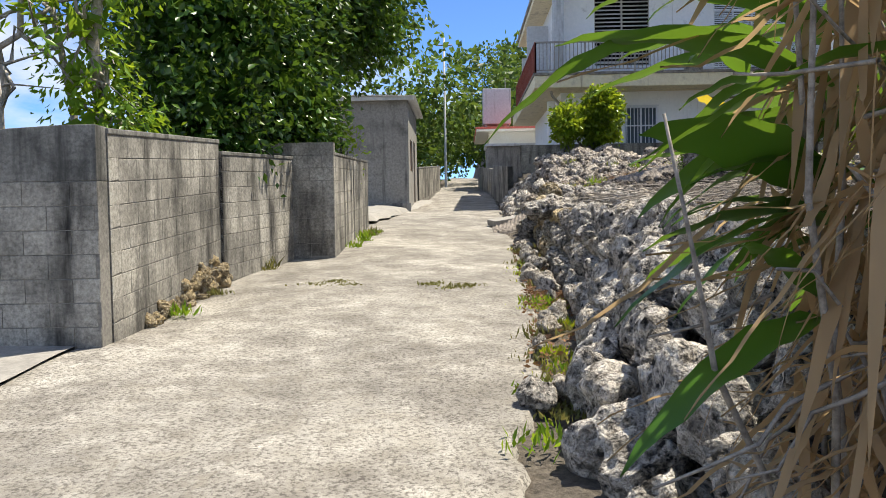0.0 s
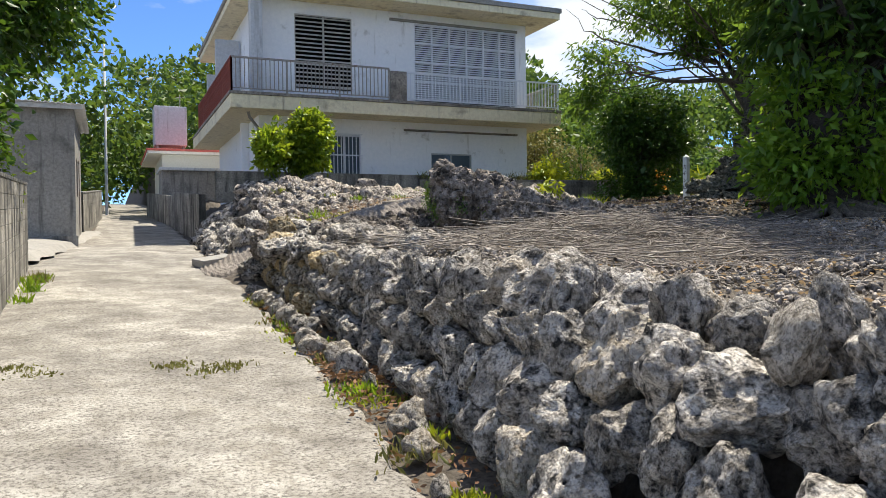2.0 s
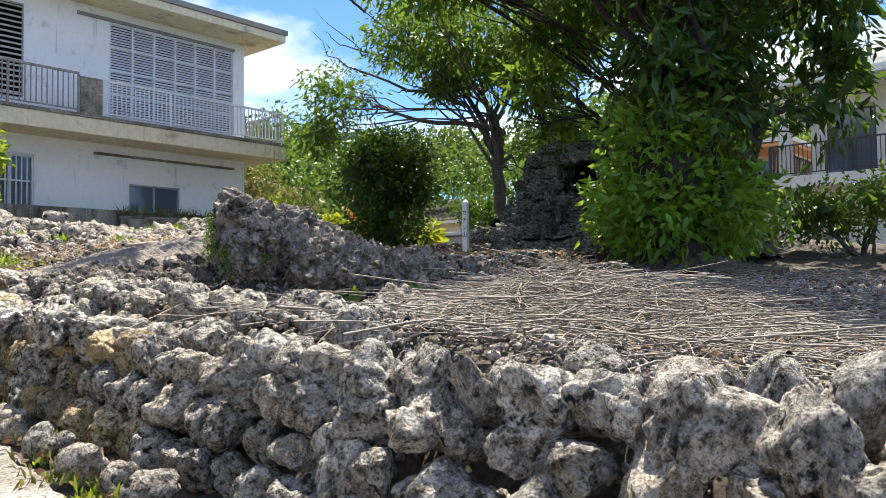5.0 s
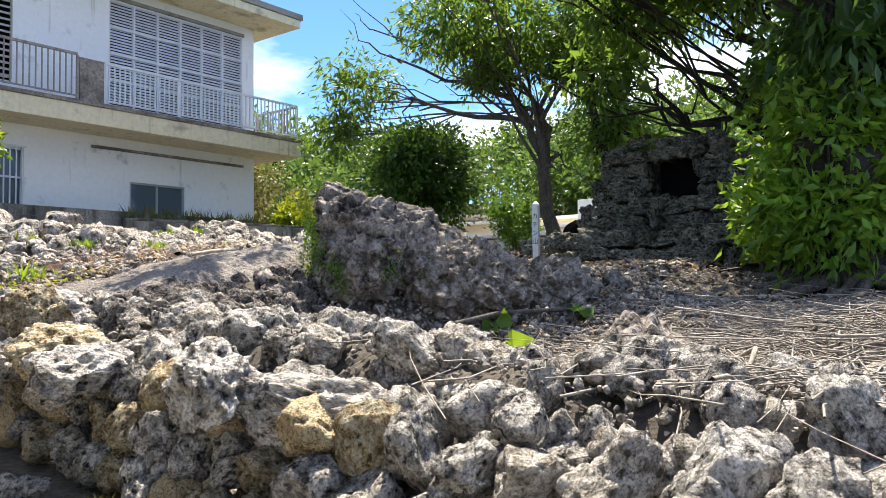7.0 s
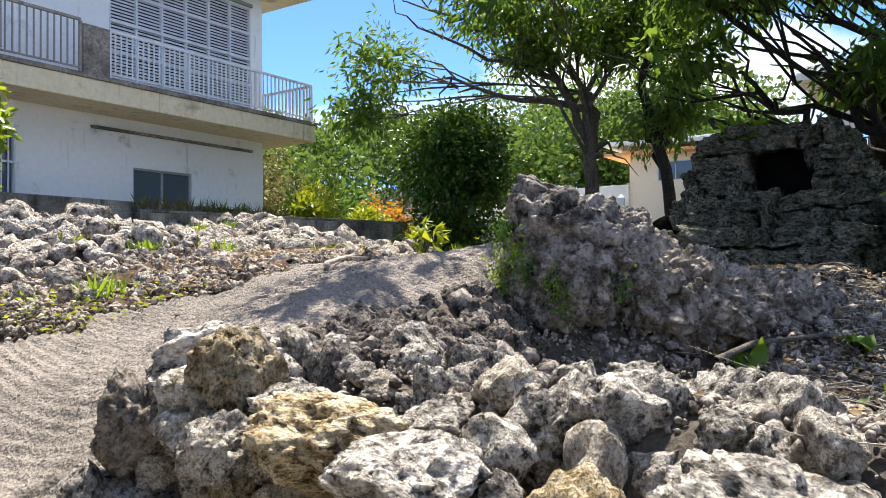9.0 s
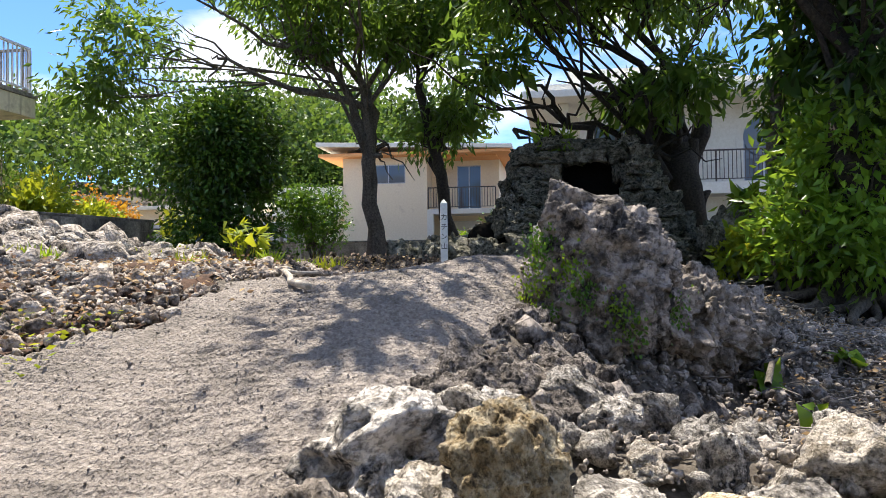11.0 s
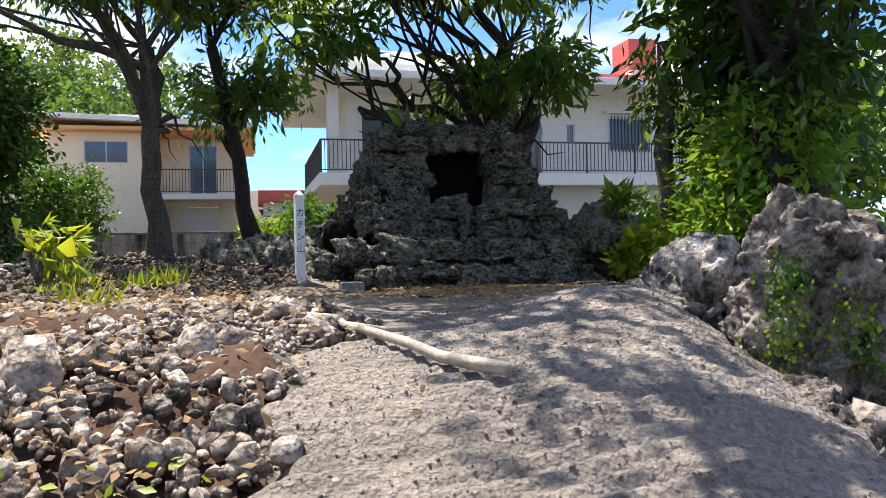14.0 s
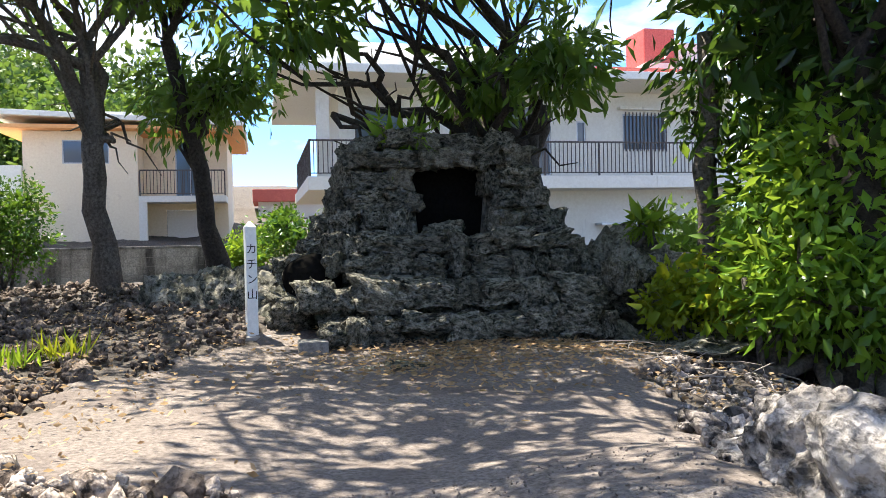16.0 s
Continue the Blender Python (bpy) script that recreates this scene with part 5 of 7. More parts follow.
def cream_row():
    root = thing("row_house", (40.0, 44.0, 3.0), "long cream row house behind the trees", "house", turn=-90)
    wall_with_holes("wall", root, -6, 13, -1, 2.9, 0, 0.2, [(-2, -0.5, 0.8, 2.0), (3, 4.5, 0.8, 2.0), (8, 9.5, 0.8, 2.0)], M_PEACH)
    for x in (-2, 3, 8):
        glazed(root, x, x + 1.5, 0.8, 2.0, 0, 2, M_ALU, "dark window")
    part("roof", boxed(-6.4, -0.5, 2.9, 13.4, 6, 3.1, bevel=0.02), M_OFFWHITE, root)
    part("back_wall", boxed(-6, 5.6, -1, 13, 5.8, 2.9), M_PEACH, root)


cream_row()


def balcony_house():
    """The pale house behind the shrine; faces west."""
    root = thing("balcony_house", (26.0, 15.45, 2.6), "large off-white house with a long railed balcony and red roof tiles", "house", turn=-90)
    D = 1.3
    wall_with_holes("front_wall", root, 1.0, 14.5, 2.65, 5.5, D, D + 0.2, [(1.5, 3.0, 2.7, 4.9), (6.55, 7.9, 2.75, 4.3), (8.8, 9.12, 3.85, 4.55), (10.45, 12.05, 3.6, 4.8)], M_OFFWHITE)
    wall_with_holes("front_wall", root, 1.6, 14.5, -0.8, 2.25, D, D + 0.2, [(10.0, 11.0, 0.15, 1.05), (5.0, 6.5, 0.2, 1.4)], M_OFFWHITE)
    part("side_wall", boxed(1.0, D + 0.2, 2.65, 1.2, 9, 5.5), M_OFFWHITE, root)
    part("side_wall", boxed(14.3, D + 0.2, -0.8, 14.5, 9, 5.5), M_OFFWHITE, root)
    part("lower_side_wall", boxed(1.6, D + 0.2, -0.8, 1.8, 9, 2.25), M_OFFWHITE, root)
    part("balcony_slab", boxed(-0.05, -0.05, 2.25, 14.5, 9, 2.65, bevel=0.02), M_OFFWHITE, root, "pale slab with streaked edge")
    railing(root, 0.0, 14.4, 2.65, 3.72, 0.02, M_RAIL_DARK, 0.135, label="dark brown balcony railing")
    railing(root, 0.05, 8.0, 2.65, 3.72, 0.02, M_RAIL_DARK, 0.135, along="y", label="dark brown balcony railing")
    part("column", boxed(0.25, 0.2, 2.65, 0.62, 0.55, 5.5, bevel=0.02), M_OFFWHITE, root)
    glazed(root, 1.5, 3.0, 2.7, 4.9, D, 2, M_RAIL_DARK, "tall dark balcony door")
    arch = glazed(root, 6.55, 7.9, 2.75, 4.3, D, 2, M_ALU, "arched window")
    bm = bmesh.new()
    bmesh.ops.create_circle(bm, cap_ends=True, segments=32, radius=0.675, matrix=Matrix.Translation((7.225, D - 0.012, 4.3)) @ Matrix.Rotation(radians(90), 4, "X"))
    bmesh.ops.solidify(bm, geom=bm.faces[:], thickness=0.02)
    part("arch_head", bm, M_GLASS, arch)
    glazed(root, 8.8, 9.12, 3.85, 4.55, D, 1, M_ALU, "narrow window")
    barred = glazed(root, 10.45, 12.05, 3.6, 4.8, D, 2, M_ALU, "barred window", bars=0)
    for i in range(12):
        x = 10.5 + i * 0.135
        part("bar", boxed(x, D - 0.1, 3.55, x + 0.03, D - 0.07, 4.85), M_RAIL_DARK, barred)
    part("hood", boxed(10.25, D - 0.25, 4.92, 12.3, D, 5.02, bevel=0.01), M_OFFWHITE, root)
    low = glazed(root, 10.0, 11.0, 0.15, 1.05, D, 2, M_RAIL_DARK, "lower barred window")
    for i in range(8):
        part("bar", boxed(10.03 + i * 0.125, D - 0.06, 0.15, 10.06 + i * 0.125, D - 0.03, 1.05), M_RAIL_DARK, low)
    glazed(root, 5.0, 6.5, 0.2, 1.4, D, 2, M_ALU, "lower window")
    part("hood", boxed(9.4, D - 0.5, 1.1, 14.4, D, 1.18, bevel=0.01), M_ALU, root, "thin metal canopy")
    part("roof_slab", boxed(-0.9, -0.9, 5.5, 14.9, 9.6, 5.75, bevel=0.03), M_OFFWHITE, root)
    part("parapet", boxed(-0.7, -0.6, 5.75, 8.6, 9.4, 6.0, bevel=0.03), M_OFFWHITE, root)
    bm = boxed(8.7, -0.5, 5.75, 14.8, 9.4, 5.95)
    for v in bm.verts:
        v.co.z += 0.12 * max(0, v.co.y)
    part("tiled_roof", bm, M_TILE, root, "red tiled roof strip")
    part("roof_block", boxed(0.6, 2.5, 6.0, 6.5, 8.0, 7.2, bevel=0.03), M_OFFWHITE, root)
    tank = thing("roof_tank", (28.5, 3.3, 8.7), "red and white rooftop tank", "water tank")
    part("tank", boxed(-0.7, -0.55, 0.5, 0.7, 0.6, 1.75, bevel=0.05), M_TILE, tank)
    part("base", boxed(-1.0, -2.6, 0, 1.0, 0.7, 0.5, bevel=0.02), M_OFFWHITE, tank)
    part("white_tank", boxed(-0.7, -2.2, 0.5, 0.7, -0.7, 1.3, bevel=0.05), M_OFFWHITE, tank)
    return root


balcony_house()


def far_red_roof():
    root = thing("far_house", (48.0, 15.0, 3.0), "distant white house with a bright red roof", "house", turn=-90)
    part("wall", boxed(-2.0, 0, -1, 5, 5, 2.6), M_OFFWHITE, root)
    part("roof", boxed(-2.3, -0.4, 2.6, 5.3, 5.4, 3.3, bevel=0.05), M_TILE, root)
    part("roof_block", boxed(1.0, 1, 3.3, 3.0, 3, 4.0, bevel=0.03), M_OFFWHITE, root)


far_red_roof()
block_wall("wall_estate_1", 22.0, 30.0, 22.0, 17.0, 5, 2.3, 0.2, "grey stained block wall below the cream house", slope=0.0)
block_wall("wall_estate_2", 8.0, 24.9, 14.5, 23.6, 4, 2.75, 0.2, "low grey concrete wall with climbing leaves", slope=0.0)
lattice = thing("lattice_screen", (24.0, 15.2, 2.4), "white concrete lattice screen under the balcony", "screen")
for i in range(9):
    part("lath", boxed(-0.03, -0.8 + i * 0.2, 0.0, 0.03, -0.76 + i * 0.2, 1.6), M_SHUTTER, lattice)
for i in range(8):
    part("lath", boxed(-0.03, -0.8, 0.1 + i * 0.2, 0.028, 0.84, 0.14 + i * 0.2), M_SHUTTER, lattice)


# ---- shrine mound ----
def shrine():
    root = thing("stone_shrine", (12.6, 14.75, 2.4), "old mossy stacked-stone shrine with a dark niche and steps", "shrine")
    rng = np.random.default_rng(77)
    org = np.array((12.6, 14.4, 2.4))
    # core, local coordinates: -x faces the drive, y runs north
    bm = bmesh.new()
    bmesh.ops.create_grid(bm, x_segments=60, y_segments=60, size=1)
    verts = bm.verts[:]
    for v in verts:
        a, b = v.co.x, v.co.y
        x, y = a * 3.0, b * 3.6
        yy = y + 0.1
        prof = 0.0
        # terraces facing the drive
        side = smoothstep(2.0, 0.85, abs(yy) + 0.12 * math.sin(x * 5))
        back = smoothstep(2.9, 1.7, x)
        steps = [(-1.55, 0.35), (-1.20, 0.32), (-0.75, 0.42), (-0.35, 0.95)]
        for sx, h in steps:
            prof += h * float(smoothstep(sx - 0.05, sx + 0.06, x + 0.05 * math.sin(y * 6)))
        niche = smoothstep(0.52, 0.42, abs(yy + 0.1)) * smoothstep(0.32, 0.2, x) * smoothstep(-0.52, -0.42, x) * 1.15
        top = float(side * back) * (prof - float(niche))
        skirt = 0.75 * float(smoothstep(2.9, 1.5, abs(y)) * smoothstep(-1.5, -0.2, x) * smoothstep(3.0, 1.8, x)) - 0.25
        n = noise.fractal(Vector((x * 1.4, y * 1.4, 3.0)), 0.8, 2.1, 4)
        v.co = Vector((x, y, max(top - 0.12, skirt) + n * 0.13))
    for f in bm.faces:
        f.smooth = True
    part("core", bm, M_SHRINE, root)

    def stone(x, y, z, sx, sy, sz, mesh):
        ob = new("stone", mesh)
        ob.parent = root
        ob.matrix_basis = Matrix.LocRotScale((x, y, z), Euler((rng.normal(0, 0.10), rng.normal(0, 0.10), rng.normal(0, 0.16))), Vector((sx, sy, sz)))

    shapes = []
    for k in range(8):
        bm = bmesh.new()
        box(bm, -0.5, -0.5, -0.5, 0.5, 0.5, 0.5)
        bmesh.ops.bevel(bm, geom=bm.edges[:], offset=0.1, segments=1, affect="EDGES")
        bmesh.ops.subdivide_edges(bm, edges=bm.edges[:], cuts=3, use_grid_fill=True)
        off = Vector(rng.uniform(-30, 30, 3))
        for v in bm.verts:
            v.co += v.co.normalized() * (noise.fractal(v.co * 2.6 + off, 0.6, 2.0, 5) * 0.26 - 0.25 * max(0.0, 0.3 - noise.voronoi(v.co * 4 + off)[0][0]))
        for f in bm.faces:
            f.smooth = True
        me = bpy.data.meshes.new("stone")
        bm.to_mesh(me)
        bm.free()
        me.materials.append(M_SHRINE)
        shapes.append(me)
    rows = [(-1.55, 0.10, 0.28, 1.62), (-1.28, 0.40, 0.28, 1.54), (-0.78, 0.70, 0.28, 1.46), (-0.70, 0.95, 0.26, 1.42), (-0.34, 1.20, 0.28, 1.36), (-0.26, 1.46, 0.28, 1.28), (-0.22, 1.72, 0.28, 1.20), (-0.16, 1.96, 0.26, 1.10), (-0.10, 2.16, 0.20, 0.96)]
    for x, z, h, half in rows:
        y = -half
        while y < half - 0.12:
            w = min(rng.uniform(0.18, 0.50), half + 0.05 - y)
            if not (z > 1.1 and z < 1.9 and abs(y + w / 2 + 0.2) < 0.42):
                stone(x + rng.uniform(-0.05, 0.05), y + w / 2, z + rng.uniform(-0.04, 0.04), rng.uniform(0.3, 0.5), w * rng.uniform(0.92, 1.1), h * rng.uniform(0.75, 1.15), shapes[rng.integers(8)])
            y += w
    for side in (-1, 1):
        for z, x0, x1, yy in ((0.25, -1.0, 1.5, 1.9), (0.55, -0.7, 1.5, 1.68), (0.85, -0.5, 1.5, 1.48), (1.15, -0.3, 1.5, 1.30), (1.45, -0.25, 1.5, 1.12), (1.75, -0.15, 1.4, 0.98), (1.98, -0.1, 1.4, 0.85)):
            x = x0
            while x < x1:
                w = rng.uniform(0.25, 0.5)
                stone(x + w / 2, side * yy - 0.1, z, w, 0.4, 0.3 * rng.uniform(0.9, 1.15), shapes[rng.integers(8)])
                x += w
    for k in range(70):
        a = rng.uniform(-3.0, 2.6)
        x = rng.uniform(-1.5, 0.8)
        if abs(a) < 1.5 or (a > 1.6 and x < -0.3):
            continue
        stone(x, a, 0.25 + 0.55 * max(0, 1 - abs(abs(a) - 1.6) / 1.6) * rng.random() - 0.05, rng.uniform(0.2, 0.5), rng.uniform(0.2, 0.45), rng.uniform(0.2, 0.4), shapes[rng.integers(8)])
    stone(-0.45, 0.0, 1.02, 0.35, 0.42, 0.3, shapes[0])
    # Near-black panel at the niche's back, painting its deep shade.
    niche = part("niche_shade", boxed(0.16, -0.68, 0.95, 0.21, 0.28, 1.98), M_DEEP_SHADE, root, "near-black panel painting the niche's shade")
    return root


shrine()
crag("side_mound", [(12.6, 12.3, 2.6, 1.0, 0.9, 0.8), (12.1, 11.9, 2.6, 0.9, 0.8, 0.5)], M_SHRINE, "mossy stone mound beside the shrine", "mound", 41, level=5, lump=0.25)
crag("side_mound", [(13.0, 16.9, 2.5, 0.9, 0.7, 0.55), (13.6, 17.6, 2.6, 1.2, 0.8, 0.4)], M_SHRINE, "dark stony mound below the trees", "mound", 43, level=5, lump=0.25)
# Solid near-black lump; the hollow's inner shade is only its colour.
hollow = thing("hollow_shade", (11.95, 16.28, 2.98), "near-black lump painted as a shaded hollow at the shrine's side", "hollow")
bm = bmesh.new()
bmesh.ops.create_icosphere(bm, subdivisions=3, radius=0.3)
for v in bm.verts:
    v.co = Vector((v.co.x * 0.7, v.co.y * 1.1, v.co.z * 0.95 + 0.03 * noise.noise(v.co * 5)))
part("shade_lump", bm, M_DEEP_SHADE, hollow)


# ---- marker post ----
def marker_post():
    root = thing("marker_post", (11.5, 16.93, 2.40), "square white wooden post with black lettering", "marker post", turn=12)
    bm = boxed(-0.055, -0.055, 0, 0.055, 0.055, 1.16)
    bmesh.ops.create_cone(bm, cap_ends=True, segments=4, radius1=0.078, radius2=0.012, depth=0.06, matrix=Matrix.Translation((0, 0, 1.19)) @ Matrix.Rotation(radians(45), 4, "Z"))
    part("post", bm, M_POST, root)
    part("footing", boxed(-0.16, -0.18, -0.08, 0.16, 0.18, 0.05, bevel=0.03), M_PAD, root, "small concrete footing")
    deps = bpy.context.evaluated_depsgraph_get
    for i, ch in enumerate("カチン山"):
        cu = bpy.data.curves.new("letter", "FONT")
        cu.body, cu.size, cu.align_x, cu.align_y, cu.extrude = ch, 0.115, "CENTER", "CENTER", 0.0015
        tmp = new("letter_curve", cu)
        bpy.context.view_layer.update()
        me = bpy.data.meshes.new_from_object(tmp.evaluated_get(deps()))
        bpy.data.objects.remove(tmp)
        me.name = "letter"
        me.materials.clear()
        me.materials.append(M_INK)
        ob = new("letter", me)
        ob.parent = root
        ob.matrix_basis = Matrix.Translation((-0.0565, 0, 0.93 - i * 0.155)) @ Euler((radians(90), 0, radians(-90))).to_matrix().to_4x4()


marker_post()
dark_slab = part("paving_slab", boxed(10.62, 16.22, 2.30, 10.9, 16.5, 2.46, bevel=0.02), M_CAP)
tagged(dark_slab, "small dark concrete slab lying on the drive", "slab")


# ---- trees and plants ----
def tree(name, base, fork, blobs, leaves, length, width, leaf_mat, bark, seed, label, radius=0.2, droop=0.5, clump=0.14, stems=1, per=8, hollow=0.4, bare=(), core=0.06):
    """Tapered crooked trunk, limbs to each mass of the crown, and a crown of single leaves."""
    rng = np.random.default_rng(seed)
    root = thing(name, base, label, "tree")
    b = np.array(base, float)
    s = Soup()
    tops = []
    for k in range(stems):
        f = np.array(fork, float) - b + (rng.normal(0, 0.45, 3) * (1, 1, 0.3) if k else 0)
        st = rng.normal(0, radius * 0.7, 3) * (1, 1, 0) if k else np.zeros(3)
        pts = wander(st - (0, 0, 0.3), f, 8, radius * 0.35, rng)
        r0 = radius * (1 if k == 0 else 0.6)
        rad = [r0 * (1.45 - 0.5 * min(1, i / 2)) * (1 - 0.045 * i) for i in range(9)]
        s.tube(pts, rad, 12)
        tops.append((pts, rad))
    s.done("trunk", bark, root)
    for i, bl in enumerate(blobs):
        pts, rad = tops[i % stems]
        k = rng.integers(5, 9) if bl[2] > fork[2] - 0.6 else rng.integers(2, 6)
        end = np.array(bl[:3]) - b
        path = wander(pts[k], end, 5, 0.16, rng)
        s = Soup()
        thin = 0.62 * min(1.0, 2.2 / (0.1 + float(np.linalg.norm(end - np.array(pts[k])))))
        s.tube(path, [rad[k] * thin * (1 - 0.15 * j) for j in range(6)], 8)
        sprays = []
        for j in range(7):
            u = rng.normal(0, 1, 3)
            u /= np.linalg.norm(u)
            tip = end + u * np.array(bl[3:6]) * rng.uniform(0.6, 0.95)
            a = np.array(path[rng.integers(2, 6)])
            sprays.append(wander(a, tip, 4, 0.09, rng))
        limb = s.done("limb", bark, root)
        for path in sprays:
            s = Soup()
            s.tube(path, [0.030, 0.024, 0.018, 0.012, 0.006], 5)
            s.done("twig", bark, limb)
    for a, e, r in bare:
        s = Soup()
        path = wander(np.array(a) - b, np.array(e) - b, 6, 0.14, rng)
        s.tube(path, [r * (1 - 0.11 * j) for j in range(7)], 7)
        for j in range(6):
            q = np.array(path[rng.integers(2, 7)])
            d = rng.normal(0, 1, 3) * (0.6, 0.6, 0.5) + (np.array(e) - np.array(a)) * 0.15
            s.tube(wander(q, q + d, 4, 0.07, rng), [r * 0.4, r * 0.3, r * 0.22, r * 0.15, r * 0.08], 5)
        s.done("bare_limb", bark, root)
    foliage("crown", root, blobs, leaves, length, width, leaf_mat, seed + 1, droop, clump, per, hollow, core=core)
    return root


def bush(name, at, radius, leaves, length, width, mat, seed, label, height=None, stems=True):
    rng = np.random.default_rng(seed)
    x, y = at
    z = gz(x, y)
    h = height or radius * 1.7
    root = thing(name, (x, y, z), label, "bush")
    blobs = [(x + rng.normal(0, 0.38) * radius, y + rng.normal(0, 0.38) * radius, z + h * rng.uniform(0.3, 0.82), radius * rng.uniform(0.45, 0.7), radius * rng.uniform(0.45, 0.7), h * rng.uniform(0.2, 0.32)) for _ in range(7)]
    s = Soup()
    for bl in blobs:
        s.tube(wander((rng.normal(0, 0.06), rng.normal(0, 0.06), -0.1), np.array(bl[:3]) - (x, y, z), 4, 0.05, rng), [0.035, 0.03, 0.024, 0.018, 0.01], 5)
    tagged(s.done("stem", M_BARK, root), kind="stuff")
    foliage("foliage", root, blobs, leaves, length, width, mat, seed + 2, 0.25, radius * 0.07, 6, 0.3, core=0.08)
    return root


# broad dark tree over the west wall
tree("ficus_tree", (-4.2, 14.8, 1.1), (-4.0, 15.0, 3.6),
     [(-3.9, 12.4, 4.4, 1.5, 1.5, 1.8), (-4.0, 14.5, 5.2, 2.2, 2.0, 2.0), (-2.7, 16.8, 5.7, 1.7, 1.8, 1.1), (-3.2, 13.4, 3.4, 1.0, 1.4, 0.9), (-4.6, 14.6, 6.7, 2.2, 2.2, 1.7), (-3.0, 16.0, 6.4, 2.0, 2.0, 1.3), (-3.7, 11.4, 3.0, 0.9, 0.9, 0.9)],
     60000, 0.15, 0.085, L_FICUS, M_BARK_DARK, 11, "broad dense dark green tree leaning over the wall", 0.32, 0.3, 0.16, 2, core=0.15)
# pale thin tree at the wall's corner
tree("frangipani_tree", (-5.3, 8.8, 0.7), (-5.5, 8.9, 3.0), [(-5.6, 9.2, 4.6, 1.0, 0.8, 0.8), (-4.4, 9.0, 3.9, 0.6, 0.6, 0.9), (-6.4, 9.2, 4.4, 0.8, 0.7, 0.6)], 900, 0.2, 0.07, L_BRIGHT, M_BARK_PALE, 13,
     "sparse tree with pale forking trunks behind the block wall", 0.11, 0.2, 0.12, 3, bare=[((-5.4, 8.9, 2.4), (-6.8, 8.6, 4.2), 0.06), ((-5.4, 8.9, 2.6), (-4.6, 8.9, 4.9), 0.06), ((-5.5, 8.9, 2.8), (-5.9, 8.6, 5.2), 0.06)])
tree("vine_tree", (-4.35, 9.3, 0.7), (-4.3, 9.3, 4.6), [(-4.4, 9.3, 3.2, 0.55, 0.5, 0.9), (-4.1, 9.3, 2.7, 0.5, 0.4, 0.4), (-4.2, 9.4, 4.6, 0.6, 0.5, 0.6)], 1500, 0.12, 0.05, L_BRIGHT, M_BARK_PALE, 14, "thin trunk hung with yellowing vines", 0.10, 0.6, 0.1, 2)
bush("hedge_bush", (-6.0, 9.8), 1.1, 2600, 0.10, 0.05, L_BRIGHT, 15, "bright sunlit hedge behind the wall", 1.7)
bush("hedge_bush", (-8.2, 10.2), 1.3, 2600, 0.10, 0.05, L_BRIGHT, 16, "bright sunlit hedge behind the wall", 1.8)
bush("wall_bush", (-2.75, 16.9), 0.7, 1600, 0.09, 0.04, L_BRIGHT, 17, "fresh green shoots spilling over the wall", 3.0)

# the great tree on the lot with its leafy skirt
tree("mango_tree", (9.5, 11.5, 1.75), (9.5, 11.4, 5.0),
     [(9.4, 11.4, 7.0, 1.9, 1.9, 1.1), (8.0, 10.6, 6.6, 1.3, 1.3, 0.8), (10.8, 10.5, 7.0, 1.5, 1.5, 1.2), (9.9, 12.3, 7.3, 1.2, 1.0, 0.9), (8.9, 11.2, 4.9, 0.8, 0.8, 0.8), (10.1, 10.9, 4.4, 1.0, 0.9, 0.9), (8.3, 9.4, 7.2, 1.3, 1.3, 0.7), (7.4, 11.8, 7.4, 1.2, 1.1, 0.6), (9.4, 13.6, 8.2, 1.4, 1.1, 0.6), (8.2, 14.6, 8.3, 1.3, 1.0, 0.5), (10.8, 11.7, 5.6, 0.7, 0.7, 0.8), (10.2, 11.1, 5.3, 0.8, 0.8, 0.8), (12.0, 9.9, 6.3, 0.9, 0.8, 0.9), (12.0, 10.0, 4.9, 0.8, 0.7, 0.8)],
     12500, 0.27, 0.085, L_MANGO, M_BARK_DARK, 21, "great dark-trunked tree with hanging glossy leaves", 0.42, 0.8, 0.15, 3, per=13, core=0.05)
tree("mango_shoots", (9.6, 12.2, 1.85), (9.6, 12.2, 3.0), [(9.7, 11.8, 3.0, 0.85, 0.75, 0.7), (9.1, 11.5, 2.75, 0.7, 0.7, 0.5), (10.2, 11.5, 3.7, 0.7, 0.6, 0.8), (9.2, 12.1, 2.9, 0.40, 0.40, 0.3), (10.0, 11.0, 2.9, 0.9, 0.7, 0.7), (9.2, 11.6, 3.9, 0.7, 0.7, 0.6)],
     7600, 0.19, 0.08, L_SHOOT, M_BARK, 23, "bright green leafy shoots round the great tree's foot", 0.07, 0.35, 0.16, 4, core=0.0)
tree("slim_tree", (10.9, 12.0, 1.95), (11.0, 12.0, 5.6), [(11.0, 11.3, 7.0, 0.9, 0.9, 0.7), (11.2, 11.8, 4.8, 0.35, 0.35, 0.5)], 2000, 0.16, 0.055, L_BIG, M_BARK, 25, "slim grey-trunked tree wrapped in leaves", 0.15, 0.7)

